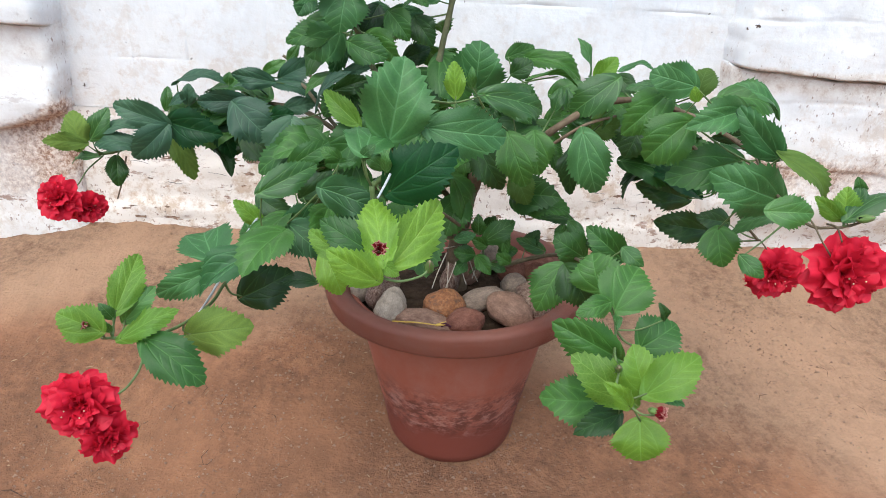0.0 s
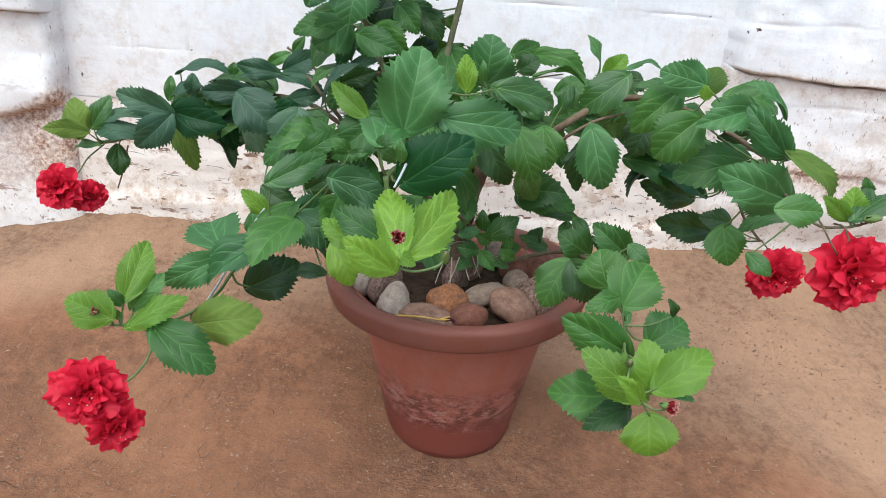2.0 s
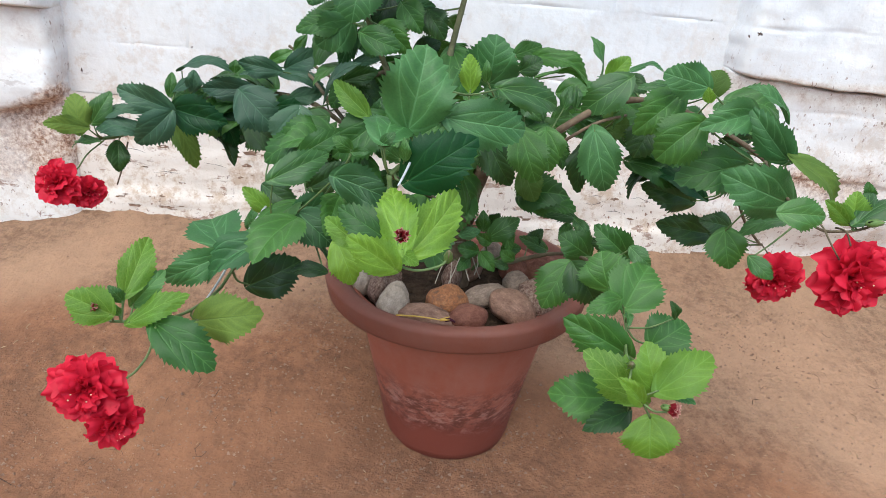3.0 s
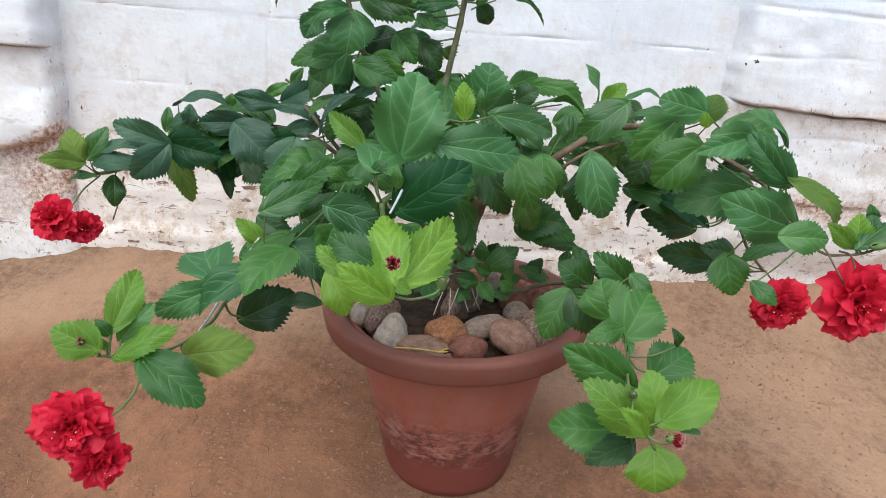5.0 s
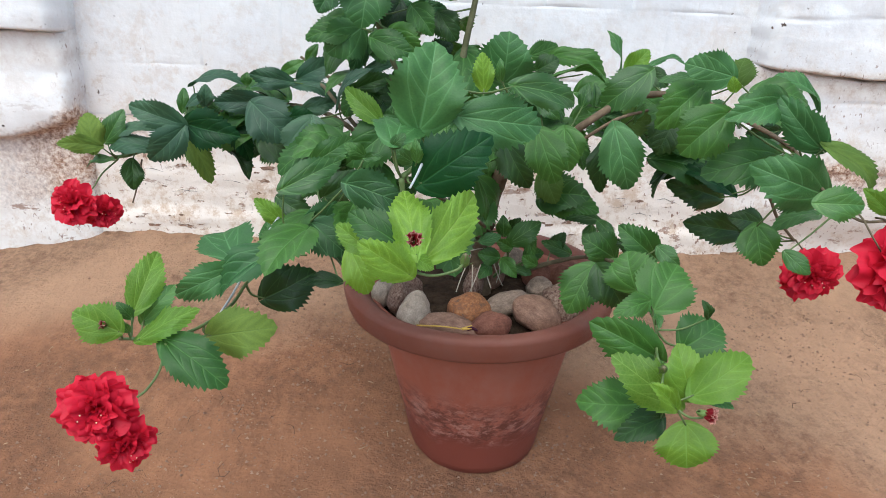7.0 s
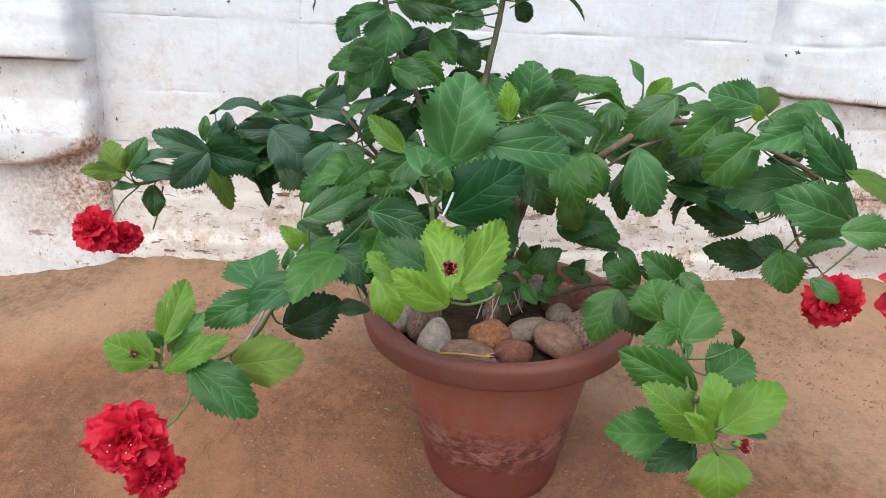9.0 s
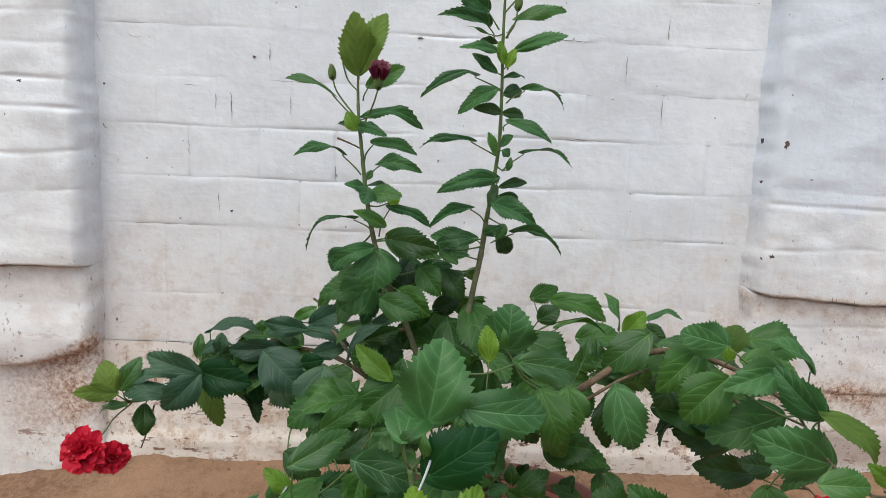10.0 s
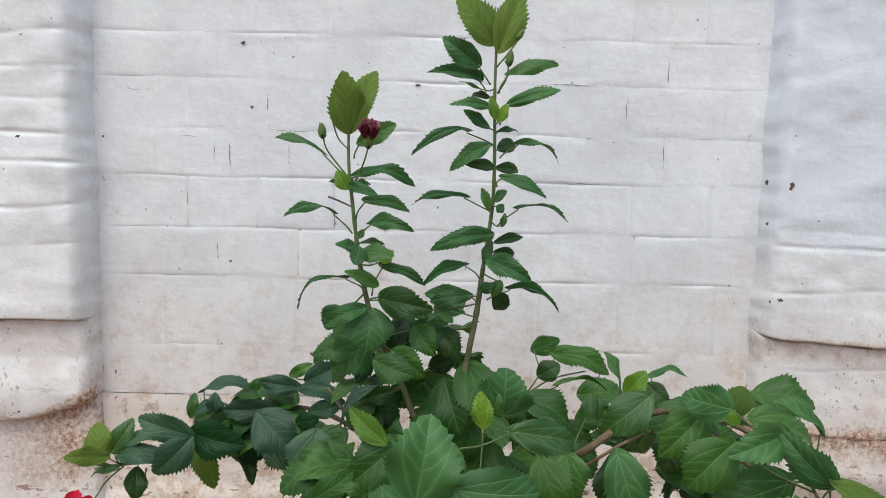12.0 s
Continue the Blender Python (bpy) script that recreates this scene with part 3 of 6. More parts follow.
def on_wall(x, z):
    return (x, coat(x, z), z)


def on_skirt(x, z):
    return (x, skirt_y(x, z) - 0.0008, z)


def on_ground(x, y):
    return (x, y, ground_z(x, y) + 0.0012)


chip(-0.747, coat(-0.747, 0.912), 0.912, 0.0028, 0.0028, 0)
chip(-0.853, 0.388, 0.905, 0.0051, 0.0034, 1)
chip(-0.455, coat(-0.455, 0.975), 0.975, 0.0037, 0.0037, 2)
chip(-0.738, coat(-0.738, 0.436), 0.436, 0.0028, 0.0055, 3)
chip(-0.872, 0.383, 0.388, 0.0034, 0.0034, 4)
chip(0.570, 0.396, 0.846, 0.0060, 0.0077, 5)
chip(0.537, 0.428, 0.853, 0.0035, 0.0079, 6)
chip(0.544, 0.428, 0.774, 0.0044, 0.0044, 8)
chip(0.564, 0.393, 0.632, 0.0069, 0.0052, 9)
chip(0.556, 0.418, 0.624, 0.0026, 0.0035, 10)
chip(0.734, 0.393, 0.974, 0.0026, 0.0026, 11)
chip(-0.501, coat(-0.501, 0.670), 0.670, 0.0037, 0.0028, 12)
chip(-0.087, coat(-0.087, 0.786), 0.786, 0.0028, 0.0028, 13)
chip(-0.471, coat(-0.471, 1.097), 1.097, 0.0055, 0.0037, 14)
chip(-0.130, coat(-0.130, 1.025), 1.025, 0.0064, 0.0028, 15)
crack(on_wall, wall, 0.0016, 40, (-0.501, 0.908), (-0.500, 0.870), (-0.500, 0.846))
crack(on_wall, wall, 0.0012, 41, (-0.383, 0.905), (-0.384, 0.865))
crack(on_wall, wall, 0.0015, 42, (-0.531, 0.905), (-0.531, 0.872))
crack(on_wall, wall, 0.0014, 43, (-0.584, 0.810), (-0.584, 0.780))
crack(on_wall, wall, 0.0015, 44, (-0.527, 0.708), (-0.526, 0.668))
crack(on_wall, wall, 0.0012, 45, (-0.364, 0.690), (-0.364, 0.672))
crack(on_wall, wall, 0.0012, 46, (-0.424, 1.000), (-0.424, 0.966))
crack(on_wall, wall, 0.0014, 47, (-0.292, 0.770), (-0.292, 0.742))
crack(on_wall, wall, 0.0015, 48, (0.359, 1.085), (0.360, 1.045), (0.364, 1.040))
crack(on_wall, wall, 0.0012, 49, (0.281, 1.010), (0.280, 0.955))
crack(on_wall, wall, 0.0012, 50, (0.359, 0.925), (0.360, 0.872))
crack(on_wall, wall, 0.0014, 52, (-0.762, 1.012), (-0.756, 0.998), (-0.748, 0.987))
crack(on_wall, wall, 0.0010, 53, (-0.704, 1.010), (-0.690, 1.004), (-0.672, 1.003))
crack(on_wall, wall, 0.0016, 54, (-0.754, 0.838), (-0.751, 0.828), (-0.745, 0.824))
crack(on_wall, wall, 0.0010, 55, (-0.600, 0.917), (-0.575, 0.916), (-0.555, 0.914))
crack(on_wall, wall, 0.0015, 58, (0.523, 0.930), (0.530, 0.945), (0.532, 0.950))
crack(on_wall, wall, 0.0014, 59, (0.100, 1.030), (0.160, 1.033), (0.220, 1.030))
crack(on_wall, wall, 0.0010, 61, (0.140, 0.838), (0.200, 0.840), (0.280, 0.838))
crack(on_wall, wall, 0.0010, 62, (-0.430, 0.932), (-0.360, 0.930), (-0.310, 0.933))

# earth showing where the plaster skirt has scaled off, in thin level flakes
for k, (x, z, w, h) in enumerate(((-0.452, 0.294, 0.018, 0.004), (-0.410, 0.291, 0.026, 0.005), (-0.372, 0.289, 0.020, 0.004), (-0.432, 0.236, 0.008, 0.003), (0.07, 0.184, 0.020, 0.006),
                                  (0.12, 0.190, 0.016, 0.005), (0.18, 0.188, 0.024, 0.006), (0.231, 0.195, 0.014, 0.004), (-0.685, 0.177, 0.014, 0.003), (-0.651, 0.160, 0.018, 0.004), (-0.591, 0.161, 0.020, 0.004))):
    chip(x, skirt_y(x, z) - 0.0008, z, w, h, 100 + k, M_EARTH)
scaled = random.Random(77)
for k in range(64):
    x, z = scaled.uniform(-0.74, 0.54), 0.125 + 0.17 * scaled.random() ** 1.4
    w = scaled.uniform(0.003, 0.014)
    chip(x, skirt_y(x, z) - 0.0008, z, w, w * scaled.uniform(0.12, 0.4), 200 + k, M_EARTH)
for k in range(9):
    x, z = scaled.uniform(-0.70, 0.48), scaled.uniform(0.17, 0.36)
    crack(on_skirt, wall, 0.0013, 300 + k, (x, z), (x + 0.02, z + scaled.uniform(-0.006, 0.006)), (x + scaled.uniform(0.03, 0.07), z + scaled.uniform(-0.01, 0.01)))

# cracks in the dried berm
ground = bpy.data.objects["ground"]
crack(on_ground, ground, 0.0021, 404, (-0.66, -0.17), (-0.63, -0.165), (-0.60, -0.18), mat=M_MUDCRACK)

for k in range(46):
    x, y = ((0.62, 0.16), (-0.42, -0.12), (-0.30, 0.02), (0.76, 0.10), (0.10, -0.22))[k % 5]
    x, y, turn = scaled.gauss(x, 0.11), scaled.gauss(y, 0.07), scaled.uniform(0, 6.28)
    n = scaled.uniform(0.006, 0.020)
    if math.hypot(x, y) > 0.14:
        crack(on_ground, ground, 0.0011, 500 + k, (x, y), (x + n * math.cos(turn), y + n * math.sin(turn)), (x + 1.8 * n * math.cos(turn + 0.5), y + 1.8 * n * math.sin(turn + 0.5)), mat=M_MUDCRACK)

# ---- plant materials ----
def leaf_mat(name, blade, vein, under, rough=0.44, vein_amount=0.46, glow=0.22, spec=0.34, quilt=0.20, relief=0.55, net=0.04):
    """A leaf blade with midrib, soft arching side veins and mottling, letting some light through."""
    m = Mat(name, rough, spec)
    uv = m.coords("UV")
    x = m.math("ABSOLUTE", m.math("SUBTRACT", m.axis(uv, 0), 0.5))
    y = m.axis(uv, 1)
    own = m.t.nodes.new("ShaderNodeObjectInfo").outputs["Random"]
    island = m.t.nodes.new("ShaderNodeNewGeometry").outputs["Random Per Island"]
    rnd = m.math("FRACT", m.math("ADD", own, island))
    shift = m.node("ShaderNodeVectorMath")
    shift.operation = "ADD"
    m.set(shift, 0, uv)
    m.set(shift, 1, rnd)
    q = shift.outputs[0]
    sway = m.math("MULTIPLY", m.math("SUBTRACT", m.noise(m.stretch(q, (4, 4, 1)), 1.0, 2), 0.5), 0.05)
    # midrib, two pairs of veins fanning from the base, and side veins off the midrib
    fan = m.math("MULTIPLY", y, m.math("MULTIPLY_ADD", y, -0.42, 0.72))
    fan = m.math("ADD", fan, sway)
    low = m.math("MULTIPLY", y, m.math("MULTIPLY_ADD", y, -1.5, 2.1))
    d1 = m.math("MULTIPLY", m.math("ABSOLUTE", m.math("SUBTRACT", x, fan)), 1.25)
    d2 = m.math("MULTIPLY", m.math("ABSOLUTE", m.math("SUBTRACT", x, m.math("ADD", low, sway))), 0.6)
    lift = m.math("MULTIPLY", x, m.math("MULTIPLY_ADD", x, 0.9, 0.75))
    rung = m.math("MULTIPLY_ADD", m.math("ADD", m.math("SUBTRACT", y, lift), sway), 5.2, m.math("MULTIPLY_ADD", rnd, 0.5, 0.1))
    d3 = m.math("MULTIPLY_ADD", m.math("ABSOLUTE", m.math("SUBTRACT", m.math("FRACT", rung), 0.5)), 0.16, 0.003)
    d3 = m.math("ADD", d3, m.math("MAXIMUM", m.math("SUBTRACT", x, fan), 0.0))
    d3 = m.math("ADD", d3, m.math("MAXIMUM", m.math("MULTIPLY_ADD", y, -1.0, 0.34), 0.0))
    mid = m.ramp(m.math("DIVIDE", x, m.math("MULTIPLY_ADD", y, -0.8, 1.0)), [(0.008, 1.0), (0.024, 0.0)])
    near = m.math("MINIMUM", m.math("MINIMUM", d1, d2), m.math("MINIMUM", d3, x))
    side = m.ramp(near, [(0.003, 1.0), (0.016, 0.0)])
    veins = m.math("MAXIMUM", m.math("MULTIPLY", side, m.math("MULTIPLY_ADD", x, -1.2, 0.92)), mid)
    mott, fine = m.noise(q, 3.2, 5, 0.6), m.noise(m.stretch(q, (1, 1.5, 1)), 34, 3, 0.6)
    tone = m.math("MULTIPLY_ADD", rnd, 0.85, m.math("MULTIPLY", mott, 0.55))
    col = m.ramp(tone, [(0.15, tuple(0.5 * c for c in blade)), (0.6, blade), (0.98, (1.85 * blade[0], 1.5 * blade[1], 1.4 * blade[2]))])
    col = m.mix(m.ramp(near, [(0.01, 0.0), (0.08, quilt * 2)]), col, tuple(0.6 * c for c in blade))
    col = m.mix(m.ramp(fine, [(0.35, 0.28), (0.62, 0.0)]), col, tuple(0.6 * c for c in blade))
    col = m.mix(m.math("MULTIPLY", veins, vein_amount), col, vein)
    cell = m.node("ShaderNodeTexVoronoi", Scale=1.0)
    cell.feature = "DISTANCE_TO_EDGE"
    m.set(cell, "Vector", m.stretch(q, (15, 19, 1)))
    mesh = m.ramp(cell.outputs["Distance"], [(0.02, 1.0), (0.22, 0.0)])
    col = m.mix(m.math("MULTIPLY", mesh, net), col, vein)
    spot = m.ramp(m.noise(q, 22, 2), [(0.77, 0.0), (0.82, 0.4)])
    col = m.mix(spot, col, under)
    m.color(col)
    h = m.math("ADD", m.math("MULTIPLY", m.ramp(near, [(0.0, 0.0), (0.03, 0.7), (0.09, 1.0)]), relief), m.math("MULTIPLY", fine, 0.22))
    h = m.math("SUBTRACT", h, m.math("MULTIPLY_ADD", mid, 0.5, m.math("MULTIPLY", mesh, net * 1.2)))
    m.bump(h, 0.5, 0.0016)
    m.set(m.b, "Roughness", m.math("MULTIPLY_ADD", mott, 0.3, rough - 0.12))
    tr = m.node("ShaderNodeBsdfTranslucent")
    m.set(tr, "Color", m.mix(0.5, col, under))
    mixer = m.t.nodes.new("ShaderNodeMixShader")
    mixer.inputs[0].default_value = glow
    m.t.links.new(m.b.outputs[0], mixer.inputs[1])
    m.t.links.new(tr.outputs[0], mixer.inputs[2])
    m.t.links.new(mixer.outputs[0], m.t.nodes["Material Output"].inputs["Surface"])
    return m.m


LEAF_MATS = {
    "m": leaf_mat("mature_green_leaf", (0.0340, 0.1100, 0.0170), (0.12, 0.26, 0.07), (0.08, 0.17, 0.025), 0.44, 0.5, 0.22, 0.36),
    # bluer than the mature leaf: the sky's sheen is put into the blade colour
    "b": leaf_mat("bluish_sheen_green_leaf", (0.0370, 0.1210, 0.0330), (0.13, 0.28, 0.11), (0.06, 0.15, 0.035), 0.46, 0.65, 0.18, 0.34),
    # grey-blue haze and shade over the left and back limbs, coloured into the blade
    "s": leaf_mat("hazed_slate_green_leaf", (0.0320, 0.0860, 0.0440), (0.085, 0.175, 0.09), (0.05, 0.12, 0.035), 0.48, 0.5, 0.18, 0.40),
    "k": leaf_mat("glossy_dark_leaf", (0.0080, 0.0540, 0.0125), (0.035, 0.12, 0.032), (0.03, 0.13, 0.02), 0.44, 0.5, 0.16, 0.24),
    # mature leaf at half tone: shade of inner and back leaves is in its colour
    "d": leaf_mat("deep_green_shaded_leaf", (0.0175, 0.0560, 0.0105), (0.065, 0.14, 0.037), (0.045, 0.11, 0.016), 0.42, 0.46, 0.22, 0.4),
    "l": leaf_mat("fresh_green_leaf", (0.0380, 0.1250, 0.0240), (0.17, 0.33, 0.10), (0.15, 0.30, 0.035), 0.42, 0.6, 0.28, 0.5, 0.1, 0.34),
    "o": leaf_mat("olive_leaf_underside", (0.100, 0.182, 0.034), (0.13, 0.21, 0.06), (0.13, 0.23, 0.04), 0.6, 0.5, 0.35, 0.2),
    "g": leaf_mat("lime_green_leaf", (0.112, 0.238, 0.020), (0.24, 0.42, 0.10), (0.22, 0.42, 0.04), 0.42, 0.45, 0.38, 0.4, 0.15, 0.45, 0.08),
    "y": leaf_mat("young_yellow_green_leaf", (0.135, 0.295, 0.027), (0.34, 0.52, 0.12), (0.30, 0.50, 0.05), 0.42, 0.5, 0.42, 0.4, 0.25, 0.6, 0.13),
}
LEAF_LABELS = {"g": "tender lime-green leaf", "y": "tender yellow-green young leaf", "o": "olive underside of a leaf", "l": "fresh light green leaf"}


def petal_mat(name, main, deep, tips=None):
    m = Mat(name, 0.5, 0.25)
    uv = m.coords("UV")
    v = m.axis(uv, 1)
    rib = m.noise(m.stretch(uv, (26, 1.5, 1)), 1.0, 3)
    rnd = m.t.nodes.new("ShaderNodeObjectInfo").outputs["Random"]
    col = m.mix(m.ramp(rib, [(0.35, 0.15), (0.6, 0.0)]), main, deep)
    col = m.mix(m.ramp(v, [(0.05, 0.8), (0.30, 0.0)]), col, tuple(0.5 * c for c in deep))
    col = m.mix(m.math("MULTIPLY", rnd, 0.35), col, deep)
    if tips:
        col = m.mix(m.ramp(v, [(0.80, 0.0), (0.97, 0.8)]), col, tips)
    m.color(col)
    m.bump(rib, 0.15, 0.001)
    tr = m.node("ShaderNodeBsdfTranslucent")
    m.set(tr, "Color", col)
    mixer = m.t.nodes.new("ShaderNodeMixShader")
    mixer.inputs[0].default_value = 0.35
    m.t.links.new(m.b.outputs[0], mixer.inputs[1])
    m.t.links.new(tr.outputs[0], mixer.inputs[2])
    m.t.links.new(mixer.outputs[0], m.t.nodes["Material Output"].inputs["Surface"])
    return m.m


M_PETAL = petal_mat("crimson_petal", (0.68, 0.019, 0.052), (0.43, 0.006, 0.022))
M_MAROON = petal_mat("maroon_bud_petal", (0.15, 0.020, 0.052), (0.06, 0.008, 0.024), (0.42, 0.16, 0.20))
M_BUDRED = petal_mat("dark_red_bud_petal", (0.27, 0.014, 0.022), (0.10, 0.006, 0.012), (0.62, 0.34, 0.28))
M_CALYX = simple("green_calyx", [(0.3, (0.09, 0.16, 0.035)), (0.7, (0.16, 0.25, 0.07))], 60, 0.5, 0.3, 0.001)
M_BUDTIP = simple("pinkish_green_bud", [(0.3, (0.13, 0.13, 0.06)), (0.7, (0.26, 0.19, 0.12))], 60, 0.55, 0.3, 0.001)
M_ANTHER = simple("cream_anther", [(0.3, (0.65, 0.42, 0.25)), (0.7, (0.8, 0.65, 0.45))], 60, 0.7)
M_WIRE = simple("grey_plastic_wire", [(0.3, (0.42, 0.43, 0.44)), (0.7, (0.55, 0.56, 0.57))], 40, 0.4, 0.1, 0.001, 0.5)
M_DRY = simple("bleached_dry_stalk", [(0.3, (0.34, 0.28, 0.22)), (0.7, (0.52, 0.45, 0.37))], 60, 0.85, 0.4, 0.001)
M_YELLOW = simple("yellow_fallen_stalk", [(0.3, (0.45, 0.28, 0.05)), (0.7, (0.62, 0.42, 0.10))], 40, 0.6, 0.2, 0.001)

# ---- hibiscus ----
BASE = Vector((0.004, 0.0, 0.255))
hibiscus = tagged(empty("hibiscus", BASE), "bushy green hibiscus in a pot with double crimson flowers", "plant")


def join(ob, parent, m):
    """Parents ob so that it keeps its place; m: the parent's pose."""
    ob.parent = parent
    ob.matrix_parent_inverse = m.inverted()
    return ob


ROOT = Matrix.Translation(BASE)


def branch(name, r0, r1, mat, *points):
    ob = new(name, mesh_of(tube(bmesh.new(), points, r0, r1, 9, 6, 0.18), name, mat))
    return join(ob, hibiscus, ROOT)


LEAF_MESHES = {}


def leaf_mesh(kind, seed, arch):
    """A toothed ovate blade, one long and one wide, its midrib along y."""
    key = (kind, seed, arch)
    if key in LEAF_MESHES:
        return LEAF_MESHES[key]
    rng = random.Random(seed * 31 + int(arch * 100) + ord(kind))
    young = kind == "y"
    pucker = 0.036 if young else 0.012
    teeth, bite = (11, 0.095) if young else (12, 0.098)
    folds = [rng.uniform(-0.16, 0.26) for _ in range(2)]
    bulge, wave, droop = rng.uniform(0.03, 0.13), rng.uniform(0.03, 0.085), rng.uniform(0.1, 0.8)
    wide, blunt = rng.uniform(0.38, 0.48), rng.uniform(1.75, 2.4)
    skew, twist, bend = rng.uniform(-0.12, 0.12), rng.uniform(-0.45, 0.45), rng.uniform(-0.10, 0.10)
    rows = [(0.0, 0.0), (0.012, 0.0), (0.045, 0.0), (0.09, 0.0)]
    for k in range(teeth):
        a = 0.13 + 0.84 * k / teeth
        rows += [(a, 0.0), (a + 0.6 * 0.84 / teeth, 1.0)]
    rows += [(0.985, 0.0), (1.0, 0.0)]
    cols = (-1.0, -0.8, -0.6, -0.4, -0.2, 0.0, 0.2, 0.4, 0.6, 0.8, 1.0)
    bm = bmesh.new()
    uvs = []
    grid = []
    for v, tooth in rows:
        if v <= 0.0 or v >= 1.0:
            half = 0.004
        elif v < wide:
            half = 0.5 * math.sin(math.pi / 2 * v / wide) ** 0.58
        else:
            s = (v - wide) / (1 - wide)
            half = 0.5 * (1 - s ** blunt) ** 0.92 * (1 - 0.10 * math.sin(math.pi * s) ** 2)
        line = []
        for c in cols:
            edge = abs(c) == 1.0
            grown = 1.0 if young else max(0.0, min(1.0, (v - 0.14) / 0.22))
            jag = bite * grown * tooth * (0.35 + 1.0 * rng.random()) * (half * 2) ** 0.6 if edge else 0.0
            x = c * (half * (1.0 if not edge or tooth else 0.97) + jag * 0.7) + skew * v * (1 - v) + bend * v * v
            y = v + (0.45 * jag if edge else 0.0) - 0.10 * abs(c) ** 1.5 * max(0.0, 1 - v / 0.3)
            r = abs(c)
            z = arch * 4 * v * (1 - v) - droop * max(0.0, v - 0.5) ** 2 + folds[c > 0] * r * half
            z += bulge * math.sin(math.pi * r * 0.9) * half
            z += wave * math.sin(v * 9 + seed * 1.7 + (2 if c > 0 else 0)) * r * r * half * 2
            z += pucker * math.cos(2 * math.pi * ((v - r * half * 1.25) * 4.4 + 0.30)) * r * (1.15 - r) + twist * c * half * (v - 0.4)
            line.append(bm.verts.new((x, y, z)))
            uvs.append((0.5 + c * half * 0.94, v))
        grid.append(line)
    tex = bm.loops.layers.uv.new("UVMap")
    bm.verts.index_update()
    for a, b in zip(grid, grid[1:]):
        for i in range(len(cols) - 1):
            f = bm.faces.new((a[i], a[i + 1], b[i + 1], b[i]))
            for lp in f.loops:
                lp[tex].uv = uvs[lp.vert.index]
    LEAF_MESHES[key] = mesh_of(bm, "leaf", LEAF_MATS[kind])
    return LEAF_MESHES[key]


LEAF_COUNT = [0]


def leaf(kind, base, tip, normal, width, arch, joint):
    """A leaf from its base to its tip, and the petiole to its joint on the twig."""
    LEAF_COUNT[0] += 1
    k = LEAF_COUNT[0]
    b, along = Vector(base), Vector(tip) - Vector(base)
    up = Vector(normal).normalized()
    side = along.cross(up).normalized()
    up = side.cross(along).normalized()
    m = Matrix((side * width, along, up * along.length)).transposed().to_4x4()
    m.translation = b
    ob = new("leaf", leaf_mesh(kind, k * 7 % 9, arch))
    join(ob, hibiscus, ROOT).matrix_basis = m
    if kind in LEAF_LABELS:
        ob["label"] = LEAF_LABELS[kind]
    j = Vector(joint)
    mid = (b + j) / 2 + Vector((0, 0, -0.08 * (b - j).length)) - along * 0.06
    r = 0.0009 + 0.006 * width
    stalk = new("petiole", mesh_of(tube(bmesh.new(), (j, mid, b + along * 0.02), r * 1.15, r * 0.8, 6, 4), "petiole", M_GREENSTEM))
    stalk.parent = ob
    stalk.matrix_parent_inverse = m.inverted()
    return ob


# ---- the hibiscus: branches, then leaves limb by limb ----
branch("trunk", .0135, .0110, M_BARK, (0.004, 0.000, 0.256), (-0.006, 0.000, 0.305), (-0.001, -0.000, 0.355), (0.006, -0.005, 0.409), (0.017, -0.015, 0.455))
branch("limb", .0055, .0026, M_BARK, (0.023, -0.015, 0.452), (0.047, -0.060, 0.485), (0.070, -0.100, 0.514), (0.094, -0.140, 0.553), (0.146, -0.120, 0.579), (0.212, -0.080, 0.579), (0.278, -0.070, 0.562), (0.323, -0.100, 0.544), (0.329, -0.170, 0.539))
branch("twig", .0018, .0012, M_OLIVE, (0.329, -0.170, 0.539), (0.319, -0.250, 0.522), (0.344, -0.285, 0.499), (0.363, -0.300, 0.502), (0.381, -0.300, 0.505), (0.388, -0.310, 0.515))
branch("twig", .0028, .0016, M_OLIVE, (0.212, -0.080, 0.579), (0.296, -0.070, 0.518), (0.346, -0.090, 0.469), (0.377, -0.080, 0.426), (0.416, -0.060, 0.389), (0.426, -0.055, 0.383))
branch("limb", .0042, .0026, M_OLIVE, (0.008, 0.000, 0.375), (-0.050, 0.010, 0.436), (-0.117, 0.050, 0.464), (-0.177, 0.070, 0.473), (-0.229, 0.080, 0.501), (-0.291, 0.100, 0.509), (-0.366, 0.100, 0.498), (-0.445, 0.110, 0.478))
branch("twig", .004, .002, M_GREENSTEM, (-0.429, 0.060, 0.490), (-0.464, 0.060, 0.460), (-0.508, 0.065, 0.437), (-0.548, 0.070, 0.426), (-0.579, 0.075, 0.418))
branch("limb", .0045, .003, M_SHOOT, (-0.043, 0.000, 0.552), (-0.090, -0.010, 0.514), (-0.113, 0.000, 0.538), (-0.127, 0.000, 0.574), (-0.145, -0.010, 0.616), (-0.161, -0.030, 0.659), (-0.169, -0.035, 0.682), (-0.178, -0.035, 0.719), (-0.186, -0.035, 0.763))
branch("twig", .0027, .0014, M_GREENSTEM, (-0.186, -0.035, 0.763), (-0.192, -0.035, 0.814), (-0.197, -0.035, 0.857), (-0.199, -0.030, 0.892), (-0.199, -0.030, 0.917))
branch("limb", .0046, .0034, M_SHOOT, (-0.049, -0.010, 0.474), (-0.051, -0.010, 0.531), (-0.048, -0.015, 0.588), (-0.041, -0.015, 0.635), (-0.033, -0.015, 0.682), (-0.028, -0.015, 0.728))
